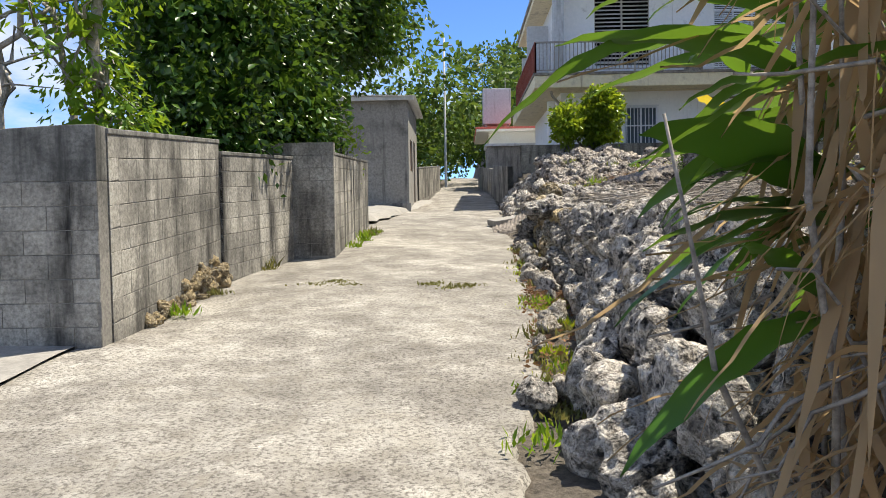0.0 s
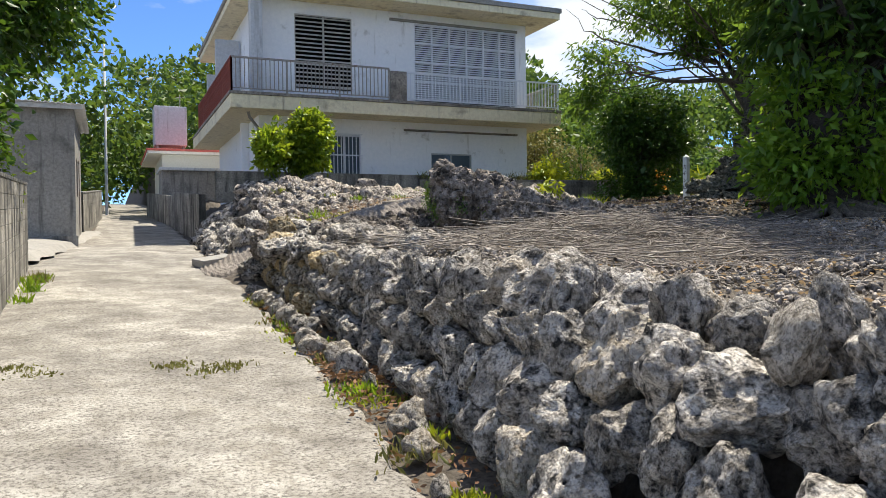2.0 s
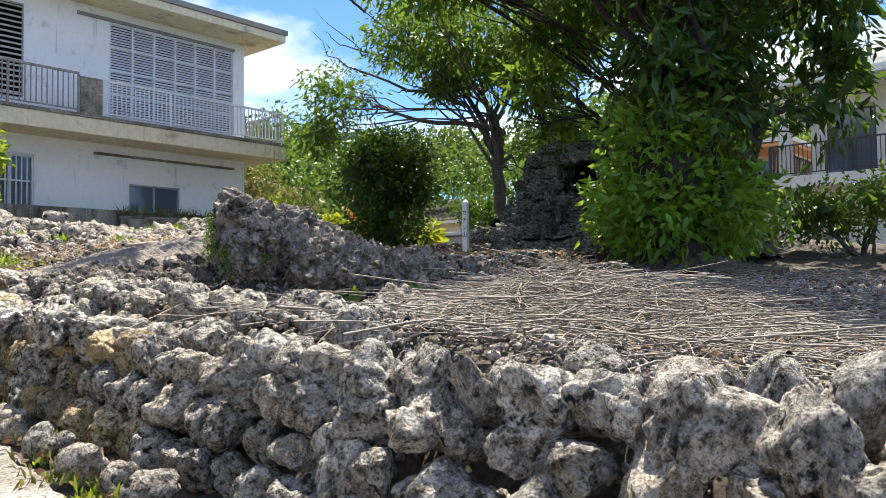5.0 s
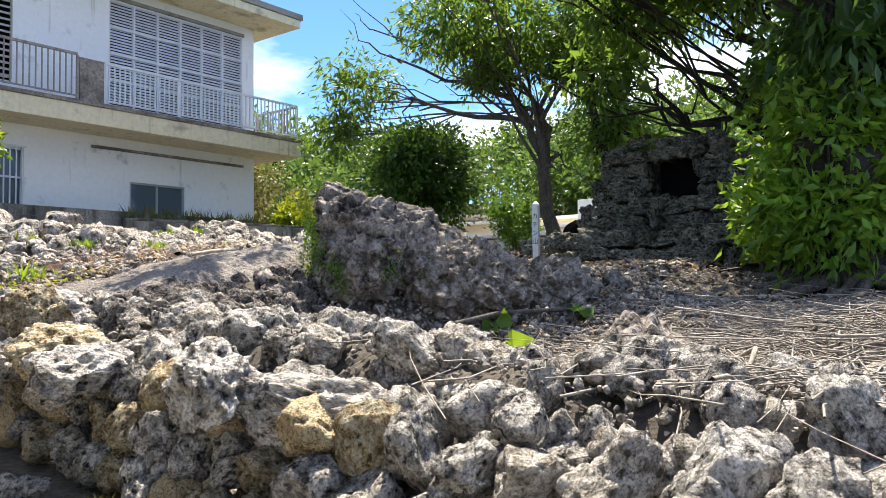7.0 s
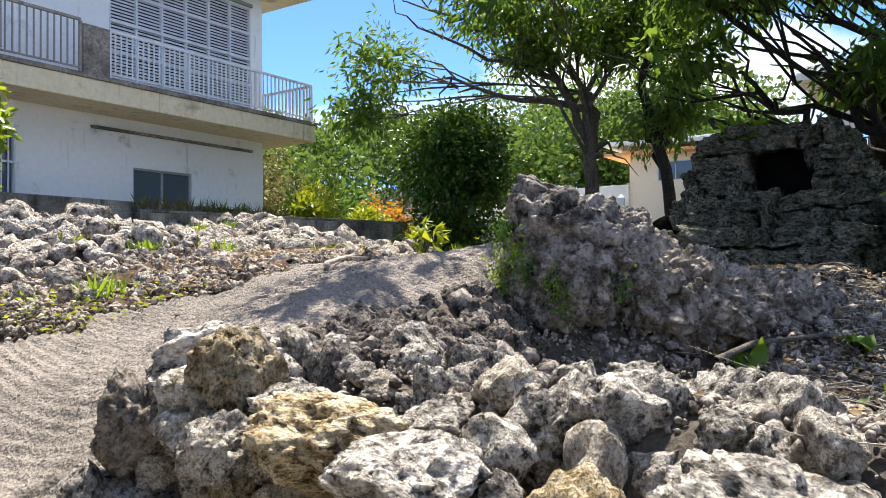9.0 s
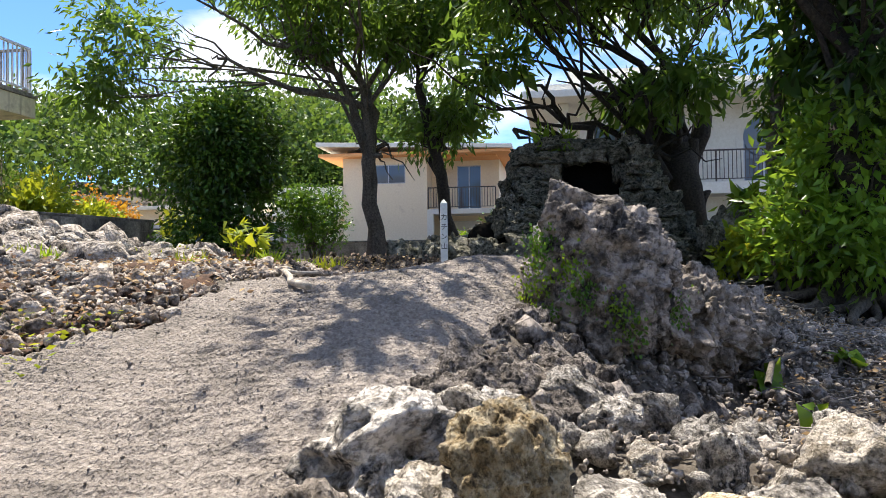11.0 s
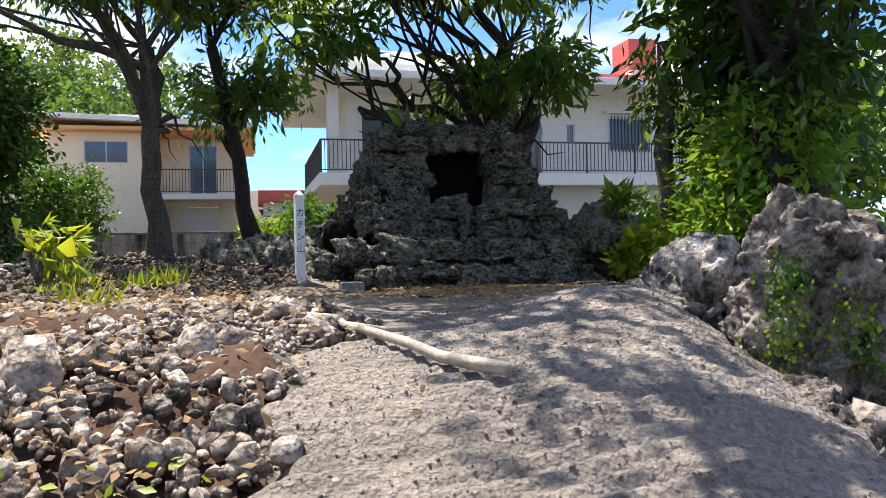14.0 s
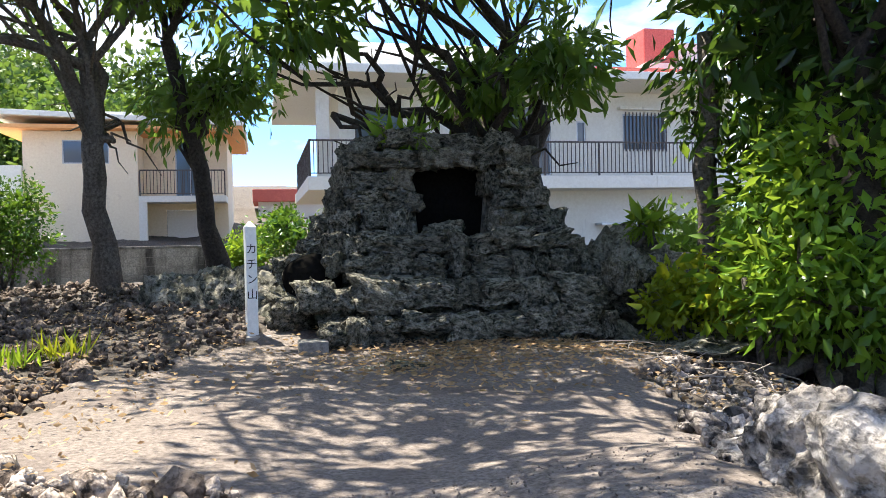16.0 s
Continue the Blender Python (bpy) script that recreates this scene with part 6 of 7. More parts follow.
# the tree that grows behind the shrine and spreads over it
tree("shrine_tree", (15.9, 12.5, 2.7), (15.5, 12.9, 5.6),
     [(13.8, 13.6, 7.8, 1.7, 1.6, 0.9), (13.2, 15.6, 7.3, 1.1, 1.2, 0.6), (13.0, 12.9, 5.75, 0.75, 0.6, 0.6), (13.4, 16.4, 6.2, 0.8, 0.8, 0.6), (15.6, 12.0, 8.6, 2.0, 1.9, 1.2), (15.0, 15.0, 8.3, 1.8, 1.8, 0.9), (12.8, 14.3, 8.2, 1.6, 1.6, 0.6), (14.6, 13.6, 5.7, 0.8, 0.8, 0.5), (10.6, 15.9, 8.3, 1.6, 1.5, 0.45), (9.2, 17.4, 8.6, 1.4, 1.2, 0.4), (11.4, 17.6, 8.5, 1.5, 1.4, 0.45), (12.2, 16.4, 8.6, 1.5, 1.3, 0.5), (7.7, 17.2, 8.8, 1.3, 1.1, 0.4)],
     15500, 0.26, 0.075, L_BIG, M_BARK_DARK, 27, "spreading dark-barked tree growing over the shrine", 0.50, 0.7, 0.15, 5, per=13,
     bare=[((15.4, 13.4, 4.4), (13.2, 15.9, 5.0), 0.11), ((15.0, 14.0, 4.4), (13.6, 15.2, 5.6), 0.12), ((15.2, 13.2, 4.8), (13.2, 16.6, 5.7), 0.07), ((15.4, 13.0, 4.0), (14.0, 14.2, 6.0), 0.14), ((15.0, 13.0, 4.2), (13.4, 13.6, 5.6), 0.10), ((10.5, 12.0, 6.6), (13.0, 12.6, 6.9), 0.05)])
bush("shrine_fern", (12.55, 15.30), 0.30, 320, 0.20, 0.035, L_BRIGHT, 29, "bright fern growing on the shrine", 0.6)
bpy.data.objects["shrine_fern"].location.z = 4.25
bush("mound_fern", (12.0, 12.2), 0.24, 200, 0.2, 0.04, L_BRIGHT, 30, "fern tuft on the side mound", 0.35).location.z = 3.35

# trees beyond the drive
tree("forked_tree", (16.1, 19.1, 2.65), (15.6, 19.25, 6.4),
     [(14.6, 19.6, 8.4, 1.7, 1.7, 1.0), (16.4, 18.4, 8.8, 1.9, 1.8, 1.1), (15.8, 20.8, 8.2, 1.6, 1.5, 1.0), (13.6, 20.6, 8.3, 1.2, 1.2, 0.8), (15.4, 18.7, 7.4, 0.9, 0.9, 0.5), (12.4, 18.9, 8.6, 1.3, 1.2, 0.4), (14.3, 24.1, 7.5, 1.0, 1.0, 0.9), (14.5, 20.0, 7.2, 0.6, 0.6, 0.4), (14.1, 24.5, 6.3, 0.9, 0.9, 0.7), (5.75, 17.4, 8.4, 0.9, 0.55, 0.3)],
     10500, 0.22, 0.065, L_BIG, M_BARK, 31, "tall forked tree with a bare grey-brown trunk", 0.21, 0.6, 0.15, 1,
     bare=[((15.7, 19.2, 5.2), (15.2, 20.2, 7.6), 0.12), ((15.6, 19.2, 6.0), (13.3, 21.4, 6.6), 0.09), ((15.0, 19.7, 6.6), (12.6, 21.8, 7.6), 0.06), ((15.3, 20.0, 7.4), (13.0, 22.4, 8.4), 0.05), ((15.7, 19.2, 4.9), (15.9, 18.9, 5.3), 0.07)])
tree("dark_tree", (16.8, 17.5, 2.9), (16.2, 18.2, 6.6),
     [(16.6, 18.0, 5.75, 0.9, 0.9, 0.65), (16.0, 17.2, 5.9, 0.7, 0.6, 0.5), (16.4, 18.2, 8.0, 1.6, 1.6, 1.0), (15.4, 17.0, 8.0, 1.2, 1.1, 0.7), (17.4, 18.8, 8.3, 1.1, 1.1, 0.7)],
     5200, 0.24, 0.07, L_BIG, M_BARK_DARK, 33, "dark-trunked tree with a tuft low on its stem", 0.17, 0.7)
tree("column_tree", (13.9, 21.8, 2.5), (13.9, 21.8, 5.6),
     [(13.9, 21.8, 3.1, 1.15, 1.15, 1.0), (13.8, 21.9, 4.8, 1.25, 1.25, 1.1), (14.2, 21.7, 5.3, 0.95, 0.95, 0.8), (14.9, 21.7, 4.6, 0.8, 0.8, 0.9), (13.2, 21.5, 5.2, 0.7, 0.7, 0.8)],
     17000, 0.13, 0.065, L_FICUS, M_BARK_DARK, 35, "dense dark columnar tree hung with creepers", 0.14, 0.4, 0.1)
bush("round_shrub", (4.0, 24.0), 0.86, 9000, 0.17, 0.085, L_SHRUB, 37, "rounded glossy shrub before the white house", 2.05)
bpy.data.objects["round_shrub"].location.z = 3.42
bush("round_bush", (17.2, 20.9), 0.85, 5200, 0.08, 0.04, L_GINGER, 39, "round small-leaved bush by the drive", 1.9)
bush("young_plant", (9.2, 19.4), 0.32, 90, 0.20, 0.06, L_LIME, 41, "young lime-green broad-leaved plant", 0.75)
bush("lime_bush", (12.4, 25.0), 0.8, 1500, 0.16, 0.07, L_LIME, 42, "lime-yellow leafy bush by the low wall", 1.4)
bush("lime_bush", (15.5, 25.5), 0.9, 1500, 0.16, 0.07, L_LIME, 43, "lime-yellow leafy bush by the low wall", 1.3)
bush("flower_bush", (18.5, 27.0), 0.8, 900, 0.10, 0.07, L_FLOWER, 44, "bush covered in orange flowers", 1.7)
bush("olive_scrub", (14.8, 29.5), 1.9, 3400, 0.14, 0.06, L_OLIVE, 45, "dry olive-brown scrub beside the house", 3.2)
bush("olive_scrub", (17.2, 31.0), 2.0, 3000, 0.14, 0.06, L_OLIVE, 46, "dry olive-brown scrub beside the house", 3.0)
bush("banana_clump", (19.8, 25.5), 0.8, 120, 0.55, 0.16, L_LIME, 47, "clump of broad bright leaves", 1.3)
bush("garden_bush", (20.5, 17.0), 0.8, 1800, 0.12, 0.05, L_BRIGHT, 48, "green garden bush under the trees", 1.15)
bush("garden_bush", (18.6, 16.1), 0.8, 1800, 0.12, 0.05, L_GINGER, 49, "green garden bush under the trees", 1.45)
bush("edge_bush", (10.7, 12.5), 0.5, 1100, 0.11, 0.06, L_LIME, 50, "yellow-green leaves at the mound's foot", 1.0)
bush("tall_bush", (13.6, 7.2), 1.7, 3600, 0.22, 0.07, L_BIG, 53, "tall dark evergreen bush behind the great tree", 5.0)
bush("gap_bush", (14.0, 10.0), 1.2, 1600, 0.14, 0.06, L_BIG, 51, "shadowed undergrowth below the trees", 1.7)
bush("gap_bush", (15.5, 9.0), 1.4, 1600, 0.14, 0.06, L_BIG, 52, "shadowed undergrowth below the trees", 1.9)
for i, (x, y, h) in enumerate(((13.4, 26.3, 1.9), (14.1, 26.4, 1.7), (14.6, 26.0, 2.0))):
    rng = np.random.default_rng(60 + i)
    root = thing("cypress", (x, y, gz(x, y)), "small dark upright cypress", "tree", "row of cypresses")
    s = Soup()
    s.tube([(0, 0, -0.1), (0, 0, h * 0.9)], [0.05, 0.01], 6)
    s.done("trunk", M_BARK, root)
    foliage("crown", root, [(x, y, gz(x, y) + h * 0.5, 0.26, 0.26, h * 0.5), (x, y, gz(x, y) + h * 0.3, 0.32, 0.32, h * 0.3)], 1400, 0.12, 0.03, L_FICUS, 61 + i, -0.8, 0.03)


# ---- far woods ----
def woods():
    rng = np.random.default_rng(90)
    blobs, tops = [], []
    for k in range(380):
        a = rng.uniform(-0.35, 1.3)
        d = 42 + 52 * rng.random() ** 1.3
        x, y = d * math.sin(a) + 2, d * math.cos(a) + 4
        if (y < 41 and x < 44) or (abs(x - 40) < 7 and 28 < y < 54):
            continue
        g = gz(x, y)
        h = rng.uniform(5.5, 9.5) * (1 + 0.25 * math.sin(a * 7))
        if (y - 16.7) < 0.14 * (x - 3.7):
            continue
        if -0.10 < a < 0.03 and d < 70:
            continue
        for j in range(4):
            blobs.append((x + rng.normal(0, 1.6), y + rng.normal(0, 1.6), g + h * rng.uniform(0.35, 0.85), rng.uniform(1.5, 2.6), rng.uniform(1.5, 2.6), h * rng.uniform(0.18, 0.32)))
    ob = foliage("far_woods", None, blobs, 250000, 0.46, 0.30, L_WOOD, 91, 0.15, 0.25, 5, 0.65)
    tagged(ob, "sunlit green subtropical woods on the rising ground", "woods", kind="stuff")


woods()


# ---- shell ginger clump at the lane's edge ----
def blade(p0, p1, sag, width, rng, seg=12, fold=0.18):
    """A long pointed leaf from p0 to p1, arching by sag, with a folded midrib."""
    a, b = np.array(p0, float), np.array(p1, float)
    d = b - a
    side = np.cross(d, (0.0, 0.25, 1.0))
    side /= np.linalg.norm(side) + 1e-9
    side = side + np.array((0, 0, rng.normal(0, 0.25)))
    vs, fs = [], []
    for i in range(seg + 1):
        t = i / seg
        c = a + d * t + np.array((0, 0, 1)) * sag * 4 * t * (1 - t)
        w = width * (math.sin(math.pi * min(1, t ** 0.75 * 0.98 + 0.02)) ** 0.75) * (0.5 if i else 0.1)
        w *= 1 + 0.05 * math.sin(i * 2.3)
        up = np.array((0, 0, fold * w + 0.006 * math.sin(i * 1.9)))
        vs += [c - side * w + up, c, c + side * w + up]
    for i in range(seg):
        k = i * 3
        fs += [(k, k + 1, k + 4, k + 3), (k + 1, k + 2, k + 5, k + 4)]
    return vs, fs


def blades(name, items, material, parent, seed, label=""):
    rng = np.random.default_rng(seed)
    org = np.array(parent.matrix_world.translation)
    for p0, p1, sag, width in items:
        v, f = blade(np.array(p0) - org, np.array(p1) - org, sag, width * 0.74, rng)
        raw_part(name, v, f, material, parent, True, label)


ginger = thing("shell_ginger", (1.15, 2.3, 0.9), "overgrown ginger clump with long green leaves and dead stems", "plant")
GREEN = [
    ((0.86, 1.86, 1.22), (0.32, 1.60, 0.93), 0.06, 0.15), ((0.92, 1.95, 1.52), (0.42, 1.85, 1.66), 0.04, 0.17), ((0.90, 1.92, 1.48), (0.34, 1.75, 1.22), 0.06, 0.13),
    ((0.98, 2.00, 1.45), (0.45, 1.95, 1.38), 0.05, 0.14), ((0.95, 2.00, 1.78), (0.22, 1.80, 1.86), 0.06, 0.13), ((1.00, 2.05, 1.92), (0.28, 1.90, 2.02), 0.05, 0.15),
    ((0.55, 1.95, 1.90), (0.05, 1.75, 1.63), 0.07, 0.07), ((0.88, 1.90, 1.25), (0.60, 1.70, 1.40), 0.03, 0.11), ((1.05, 2.10, 1.70), (0.48, 2.05, 1.62), 0.05, 0.12),
]
GREEN += [
    ((1.15, 2.65, 1.72), (0.55, 2.45, 1.46), 0.06, 0.15), ((1.10, 2.60, 1.60), (0.50, 2.35, 1.62), 0.05, 0.14), ((1.15, 2.60, 1.95), (0.40, 2.50, 1.84), 0.07, 0.13),
    ((1.10, 2.70, 2.05), (0.52, 2.60, 1.98), 0.05, 0.14), ((1.05, 2.50, 1.45), (0.62, 2.30, 1.16), 0.05, 0.12), ((1.20, 2.75, 1.85), (0.66, 2.55, 1.70), 0.05, 0.14),
]
blades("leaf", GREEN, L_GINGER, ginger, 3)
rng = np.random.default_rng(17)
more = []
for k in range(46):
    b = np.array((rng.uniform(0.85, 1.6), rng.uniform(1.6, 2.5), rng.uniform(1.35, 2.5)))
    ang = rng.uniform(0, 6.28)
    L = rng.uniform(0.35, 0.62)
    e = b + np.array((math.cos(ang) * L - 0.15, math.sin(ang) * L, rng.uniform(-0.3, 0.15)))
    more.append((tuple(b), tuple(e), 0.06, rng.uniform(0.07, 0.14)))
for k in range(20):
    b = np.array((rng.uniform(0.75, 1.2), rng.uniform(1.75, 2.8), rng.uniform(1.35, 2.3)))
    e = b + np.array((-rng.uniform(0.25, 0.5), rng.uniform(-0.3, 0.25), rng.uniform(-0.3, 0.12)))
    more.append((tuple(b), tuple(e), 0.06, rng.uniform(0.08, 0.125)))
blades("leaf", more, L_GINGER, ginger, 4)
blades("yellow_leaf", [((0.92, 3.05, 1.92), (1.12, 3.15, 1.80), 0.02, 0.12), ((1.15, 2.2, 1.70), (1.35, 2.25, 1.76), 0.02, 0.07), ((1.25, 3.4, 2.16), (0.98, 3.3, 2.10), 0.02, 0.05)], L_YELLOW, ginger, 5, "yellowed leaf")
dead = []
for k in range(760):
    b = np.array((rng.uniform(0.80, 1.6), rng.uniform(1.5, 2.1), rng.uniform(0.55, 2.35)))
    e = b + np.array((rng.normal(-0.06, 0.22), rng.normal(0, 0.20), -rng.uniform(0.05, 0.55)))
    dead.append((tuple(b), tuple(e), rng.normal(0, 0.05), rng.uniform(0.022, 0.055)))
blades("dead_leaf", dead, L_DRY, ginger, 6, "dry brown hanging leaf")
for k in range(30):
    x, y = rng.uniform(0.85, 1.6), rng.uniform(1.5, 2.2)
    tip = (x + rng.normal(-0.12, 0.18), y + rng.normal(0, 0.2), rng.uniform(1.6, 2.7))
    s = Soup()
    s.tube([tuple(np.array(q) - (1.15, 2.3, 0.9)) for q in wander((x, y, gz(x, y)), tip, 5, 0.03, rng)], [0.010, 0.010, 0.009, 0.008, 0.006, 0.004], 6)
    s.done("stem", M_TWIG, ginger, "dry brown ginger stem")
for k in range(60):
    a = np.array((rng.uniform(0.8, 1.5), rng.uniform(1.5, 2.1), rng.uniform(0.6, 1.8)))
    e = a + rng.normal(0, 0.22, 3) + (0, 0, -0.15)
    s = Soup()
    s.tube([tuple(np.array(q) - (1.15, 2.3, 0.9)) for q in wander(a, e, 4, 0.03, rng)], [0.006, 0.006, 0.005, 0.004, 0.003], 4)
    s.done("dry_stalk", M_TWIG, ginger)

# ---- brush pile and fallen branches on the lot ----
rng = np.random.default_rng(51)
pile = thing("brush_pile", (4.0, 9.6, 1.45), "tangled heap of dry grey cut branches", "brush pile")
s = Soup()
for k in range(3200):
    x, y = rng.normal(4.5, 1.15), rng.normal(10.0, 1.0)
    if x < 2.3 or y > 12.4 or math.hypot(x - 4.0, y - 11.6) < 0.75:
        continue
    L = rng.gamma(4.0, 0.26) + 0.3
    ang = rng.normal(0.45, 0.55) + (1.4 if k % 7 == 0 else 0.0)
    hump = 0.42 * math.exp(-((x - 4.4) / 1.3) ** 2 - ((y - 10.0) / 1.0) ** 2)
    c = np.array((x, y, gz(x, y) + 0.03 + rng.random() * (0.06 + hump)))
    d = np.array((math.cos(ang), math.sin(ang), rng.normal(0, 0.07))) * L
    path = np.array(wander(c - d / 2, c + d / 2, 6, 0.035, rng))
    bend = rng.normal(0, 0.10) * L
    for j in range(7):
        u = 1 - (j / 3 - 1) ** 2
        path[j] += np.array((-d[1], d[0], 0.0)) / L * bend * u
        path[j, 2] = max(path[j, 2], gz(path[j, 0], path[j, 1]) + 0.01)
    r = rng.gamma(2.0, 0.0010) + 0.0019
    s.tube([tuple(q - np.array((4.0, 9.6, 1.45))) for q in path], [r * (1 - 0.11 * j) for j in range(7)], 4)
tagged(s.done("twig", M_TWIG, pile), kind="stuff")
for k in range(9):
    x, y = rng.uniform(3.0, 6.5), rng.uniform(8.0, 12.5)
    L = rng.uniform(1.2, 2.6)
    ang = rng.normal(0.3, 0.5)
    c = np.array((x, y, gz(x, y) + 0.10))
    d = np.array((math.cos(ang), math.sin(ang), 0.02)) * L
    pts = [tuple(np.array(q) - (4.0, 9.6, 1.45)) for q in wander(c - d / 2, c + d / 2, 7, 0.09, rng)]
    s = Soup()
    s.tube(pts, [0.018 * (1 - 0.09 * j) for j in range(8)], 7)
    s.done("branch", M_TWIG, pile, "long bare branch")

s = Soup()
for k in range(700):
    x, y = rng.uniform(3.0, 10.5), rng.uniform(6.0, 14.0)
    L = rng.gamma(2.0, 0.14) + 0.1
    ang = rng.uniform(0, 6.28)
    c = np.array((x, y, gz(x, y) + 0.07))
    d = np.array((math.cos(ang), math.sin(ang), rng.normal(0, 0.1))) * L
    s.tube(wander(c - d / 2, c + d / 2, 3, 0.03, rng), [0.006, 0.005, 0.004, 0.003], 4)
tagged(s.done("loose_twigs", M_TWIG), "thin dry twigs scattered over the lot", "twigs", kind="stuff")

log = thing("driftwood_log", (4.5, 16.95, gz(4.5, 16.95)), "bleached crooked branch lying across the drive", "log")


def lying(points, radii, sides=10):
    """A tube that rests on the ground along (x, y) points, relative to the log."""
    o = np.array(log.matrix_world.translation)
    sp = Soup()
    sp.tube([(x - o[0], y - o[1], gz(x, y) + r * 0.9 + 0.055 - o[2]) for (x, y), r in zip(points, radii)], radii, sides)
    return sp


lying([(5.15, 17.28), (4.98, 17.12), (4.78, 17.10), (4.58, 17.00), (4.38, 16.90), (4.16, 16.82), (4.02, 16.70), (3.95, 16.62)], [0.014, 0.020, 0.017, 0.020, 0.021, 0.023, 0.026, 0.024]).done("limb", M_LOG, log)
lying([(4.78, 17.10), (4.66, 16.94), (4.70, 16.80)], [0.018, 0.014, 0.009], 8).done("side_limb", M_LOG, log)
stick = thing("fallen_branch", (5.6, 13.2, gz(5.6, 13.2)), "long thin dark fallen branch on the lot", "branch")
s = Soup()
s.tube([(-0.9, 0.5, 0.02), (-0.4, 0.35, 0.10), (0.2, 0.0, 0.12), (0.9, -0.55, 0.08), (1.7, -1.3, 0.02)], [0.025, 0.024, 0.022, 0.018, 0.01], 7)
s.done("limb", M_BARK, stick)
root_log = thing("exposed_root", (9.6, 11.4, 1.8), "gnarled roots spreading from the great tree", "roots")
s = Soup()
for k in range(26):
    ang = rng.uniform(0, 6.28)
    L = rng.uniform(0.7, 1.7)
    pts = []
    for j in range(6):
        t = j / 5
        x, y = math.cos(ang + 0.4 * math.sin(t * 4 + k)) * (0.3 + L * t), math.sin(ang + 0.3 * math.sin(t * 3 + k)) * (0.3 + L * t)
        pts.append((x, y, gz(9.6 + x, 11.4 + y) - 1.8 + 0.30 * (1 - t) ** 2 + 0.02))
    s.tube(pts, [0.10, 0.08, 0.06, 0.05, 0.035, 0.02], 7)
tagged(s.done("root", M_BARK, root_log), kind="stuff")


# ---- dead leaves, grass and weeds ----
def litter(name, places, length, width, material, seed, label, lift=0.02, up=0.25, category="leaf litter"):
    rng_l = np.random.default_rng(seed)
    p = np.asarray(places) + (0, 0, lift)
    d = rng_l.normal(0, 1, p.shape) * (1, 1, up)
    d /= np.linalg.norm(d, axis=1, keepdims=True)
    sz = rng_l.uniform(0.6, 1.25, (len(p), 1))
    v, f = leaf_arrays(p, d, length * sz, width * sz, rng_l, 0.12)
    return tagged(raw_part(name, v, f, material), label, category, kind="stuff")


rng = np.random.default_rng(71)
p = np.stack([rng.uniform(2.5, 10.5, 3600), rng.uniform(4, 14.2, 3600)], 1)
p = np.column_stack([p, ground_z(p[:, 0], p[:, 1]) + 0.05])
litter("lot_leaf_litter", p, 0.055, 0.025, L_DRY, 72, "brown dead leaves scattered over the lot")
p = np.column_stack([rng.normal(10.2, 0.9, 3200), rng.normal(14.9, 0.95, 3200)])
p = np.column_stack([p, ground_z(p[:, 0], p[:, 1]) + 0.035])
litter("drive_leaf_litter", p, 0.065, 0.022, L_DRY, 73, "drifts of dry brown leaves before the shrine", 0.02, 0.12)
p = np.column_stack([rng.uniform(3.4, 12, 1100), rng.normal(18.1, 0.5, 1100)])
p = np.column_stack([p, ground_z(p[:, 0], p[:, 1]) + 0.08])
litter("bank_leaf_litter", p, 0.05, 0.022, L_DRY, 74, "dead leaves caught among the rubble")
p = np.column_stack([rng.uniform(2.2, 3.6, 260), rng.uniform(17.6, 19.2, 260)])
p = np.column_stack([p, ground_z(p[:, 0], p[:, 1]) + 0.08])
q = np.column_stack([rng.uniform(2.3, 6.2, 700), rng.uniform(17.4, 19.6, 700)])
q = np.column_stack([q, ground_z(q[:, 0], q[:, 1]) + 0.05 + 0.08 * rng.random(700) ** 2])
q = q[drive_inside(q[:, 0], q[:, 1]) < -0.1]
litter("fallen_leaves", q, 0.045, 0.020, L_BROWN, 76, "dry brown leaves fallen among the rubble")
litter("fresh_litter", p, 0.05, 0.025, L_LIME, 75, "yellow-green fallen leaves on the rubble")


yy = np.concatenate([rng.uniform(4.5, 13.5, 500), rng.normal(8.6, 0.8, 420)])
p = np.column_stack([lane_edge(yy) + rng.uniform(-0.12, 0.42, len(yy)), yy])
p = np.column_stack([p, np.maximum(ground_z(p[:, 0], p[:, 1]), lane_z(p[:, 1])) + 0.02])
litter("verge_leaf_litter", p, 0.06, 0.028, L_BROWN, 77, "brown dead leaves along the foot of the stone wall")


def grass_tuft(name, x, y, z, n, h, mat, seed, label, spread=0.1, rise=0.0):
    rng_g = np.random.default_rng(seed)
    root = thing(name, (x, y, z), label, "weed")
    p = np.column_stack([rng_g.normal(0, spread, n), rng_g.normal(0, spread, n), rng_g.normal(-0.01, rise + 1e-4, n)])
    d = np.column_stack([rng_g.normal(0, 0.5, n), rng_g.normal(0, 0.5, n), np.ones(n)])
    d /= np.linalg.norm(d, axis=1, keepdims=True)
    v, f = leaf_arrays(p, d, h * rng_g.uniform(0.5, 1.1, (n, 1)), 0.012 + 0.02 * rng_g.random((n, 1)), rng_g)
    tagged(raw_part("foliage", v, f, mat, root), kind="stuff")
    return root


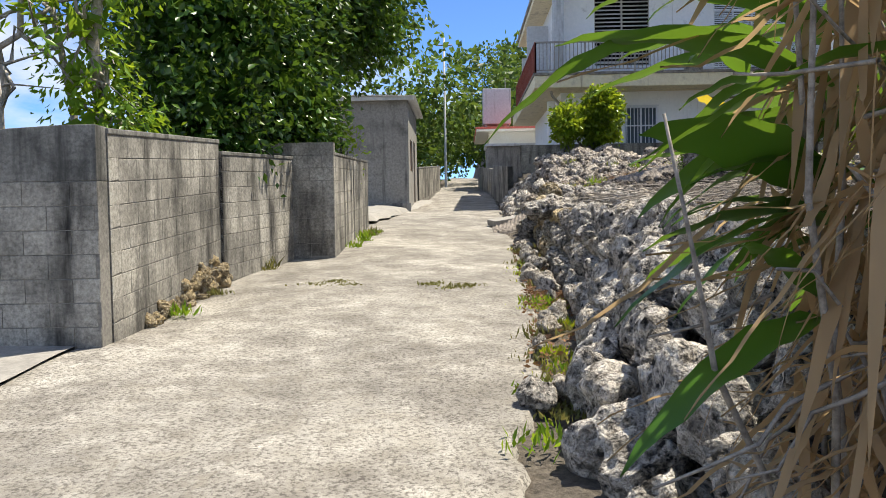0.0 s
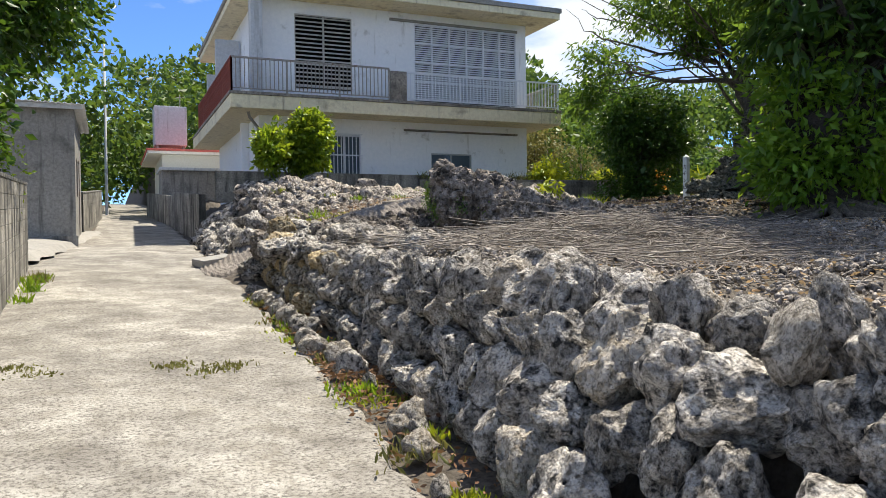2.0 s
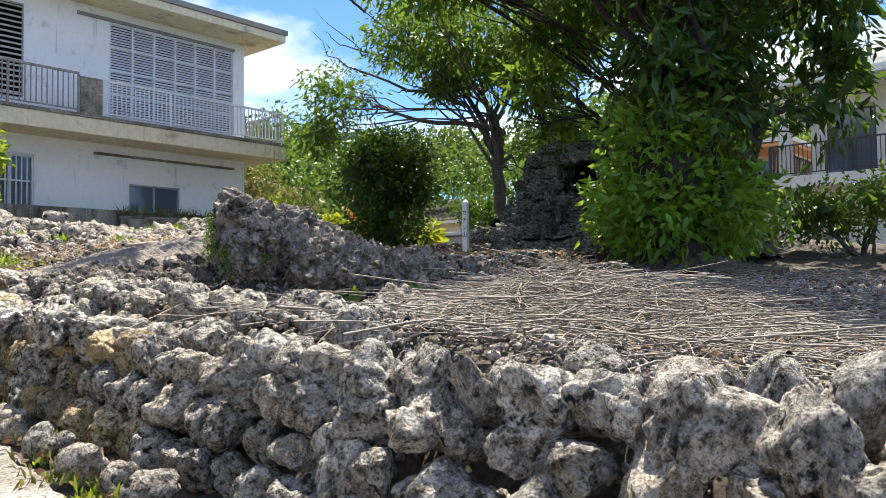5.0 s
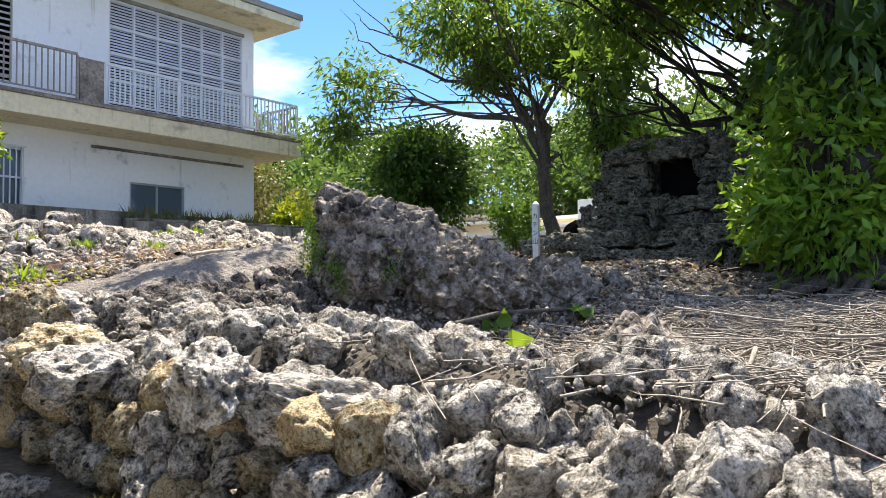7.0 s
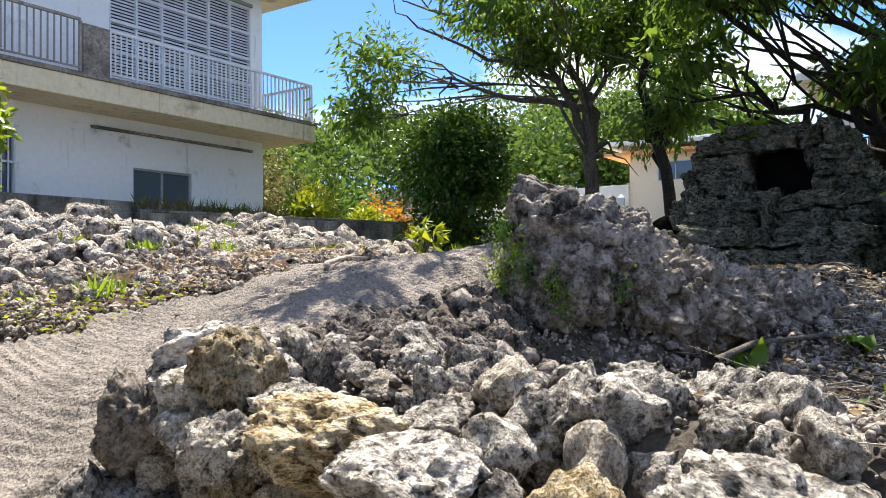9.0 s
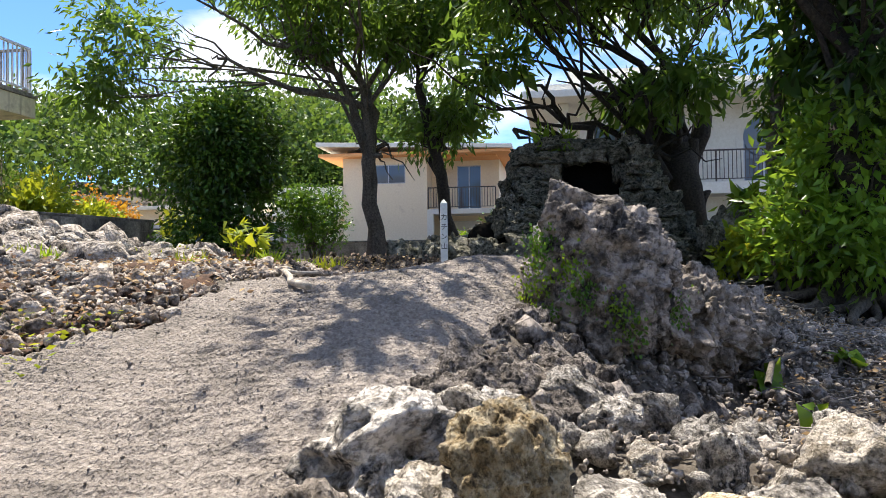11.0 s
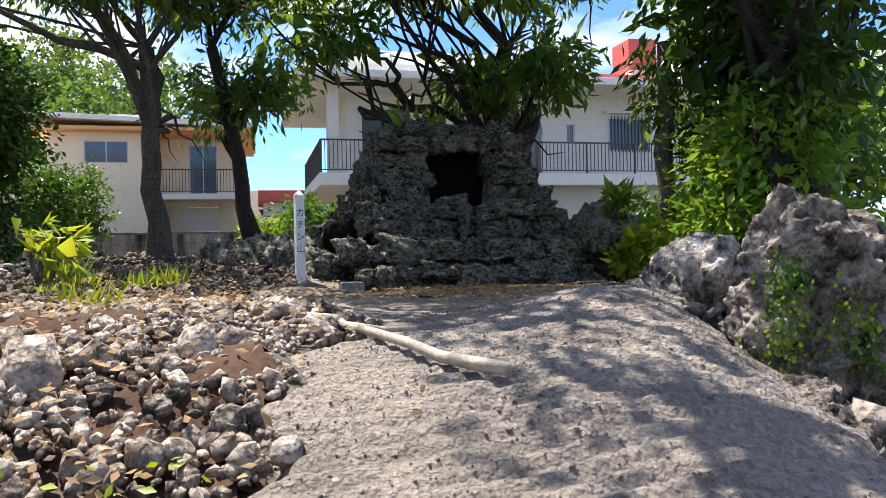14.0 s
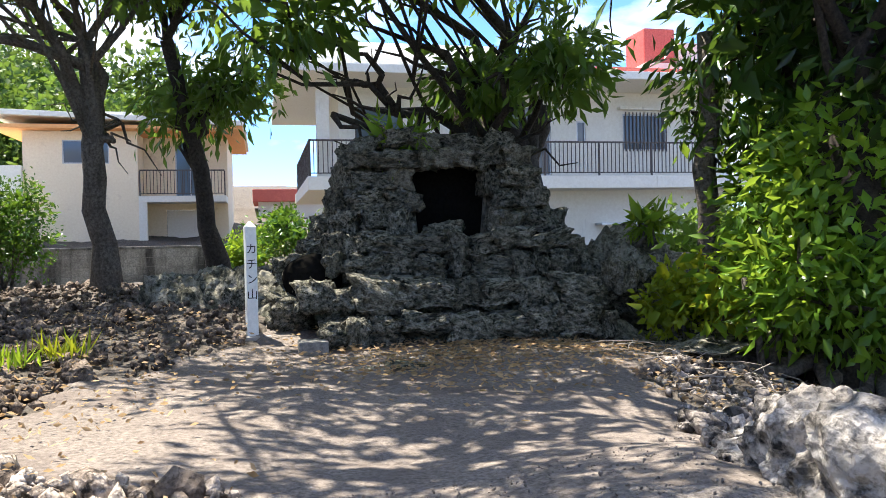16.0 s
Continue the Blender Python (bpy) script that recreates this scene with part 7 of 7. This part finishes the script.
rng = np.random.default_rng(81)
for k in range(48):
    y = rng.uniform(4.0, 13.5)
    x = float(lane_edge(y)) + rng.uniform(0.0, 0.28)
    grass_tuft("weed_tuft", x, y, gz(x, y), 60, rng.uniform(0.05, 0.13), [L_BRIGHT, L_LIME, L_OLIVE, L_OLIVE][k % 4], 200 + k, "small weeds growing between lane and stones", rng.uniform(0.05, 0.14))
for k in range(14):
    y = rng.uniform(6.8, 18.0)
    x = -2.85 if y < 12 else -1.95
    grass_tuft("weed_tuft", x + rng.uniform(0, 0.1), y, float(lane_z(y)), 50, rng.uniform(0.08, 0.25), [L_BRIGHT, L_OLIVE][k % 2], 260 + k, "small weeds at the foot of the block wall", 0.07)
for k, (x, y) in enumerate(((0.05, 9.35), (-0.1, 9.2), (-1.85, 9.6), (-1.6, 9.8), (-1.4, 9.5), (-0.35, 9.5))):
    grass_tuft("crack_grass", x, y, float(lane_z(y)) + 0.0, 90, 0.05, L_OLIVE, 290 + k, "flat dry grass growing in a lane crack", 0.10)
for k, (x, y) in enumerate(((3.9, 12.6), (5.2, 13.6), (4.6, 13.4), (5.6, 12.9))):
    bush("green_sprout", (x, y), 0.10, 14, 0.09, 0.08, L_BRIGHT, 320 + k, "bright broad-leaved sprout on the dark soil", 0.16)
for k in range(26):
    x, y = rng.uniform(3.0, 11.5), rng.uniform(18.3, 24.2)
    grass_tuft("bank_weed", x, y, gz(x, y) + 0.05, 45, rng.uniform(0.12, 0.3), [L_LIME, L_BRIGHT][k % 2], 340 + k, "yellow-green weed on the rubble bank", 0.1)
for k, (dx, dy, z) in enumerate(((4.2, 15.35, 2.62), (4.05, 15.4, 2.45), (3.95, 15.3, 2.2), (4.3, 15.45, 2.2), (4.5, 14.3, 2.2), (5.1, 14.2, 2.1), (4.1, 14.9, 2.35), (4.15, 14.7, 2.25), (4.2, 15.2, 2.75), (4.1, 15.05, 2.5), (4.2, 14.6, 2.15))):
    rock = bpy.data.objects["great_rock"]
    at = min((rock.matrix_world @ v.co for v in rock.data.vertices), key=lambda q: (q - Vector((dx, dy, z))).length)
    grass_tuft("rock_fern", at.x, at.y, at.z, 150, 0.034, [L_GINGER, L_BRIGHT][k % 2], 380 + k, "small fern tuft on the great rock", 0.055, 0.07)
for k in range(16):
    x = 8.2 + k * 0.28
    grass_tuft("spiky_weed", x, 25.15, 3.65, 26, 0.35, L_OLIVE, 400 + k, "spiky succulent on the low garden wall", 0.06)

# litter and small things
verge_slab = part("paving_slab", boxed(-0.36, -0.24, -0.07, 0.36, 0.24, 0.07, bevel=0.015), M_PAD)
verge_slab.matrix_world = pose(1.02, 18.15, 1.37, 5, -7, 20)
tagged(verge_slab, "tilted grey concrete slab lying beside the lane", "slab")
for nm, at, m, lab in (("plastic_wrapper", (3.05, 12.1, 1.50), M_CYAN, "crumpled blue-green plastic wrapper"), ("plastic_wrapper", (3.1, 12.35, 1.50), M_LITTER, "crumpled orange plastic scrap")):
    bm = bmesh.new()
    bmesh.ops.create_grid(bm, x_segments=8, y_segments=6, size=0.08)
    for v in bm.verts:
        v.co.z = 0.035 * noise.noise(v.co * 28 + Vector(at)) + 0.02
    bmesh.ops.solidify(bm, geom=bm.faces[:], thickness=0.002)
    ob = part(nm, bm, m)
    ob.location = at
    tagged(ob, lab, "litter")
lot_post = thing("fence_post", (20.5, 22.5, 2.4), "thin grey wooden stake at the lot's edge", "stake")
s = Soup()
s.tube([(0, 0, 0), (0, 0, 2.4)], [0.05, 0.045], 8)
s.done("stake", M_PAD, lot_post)
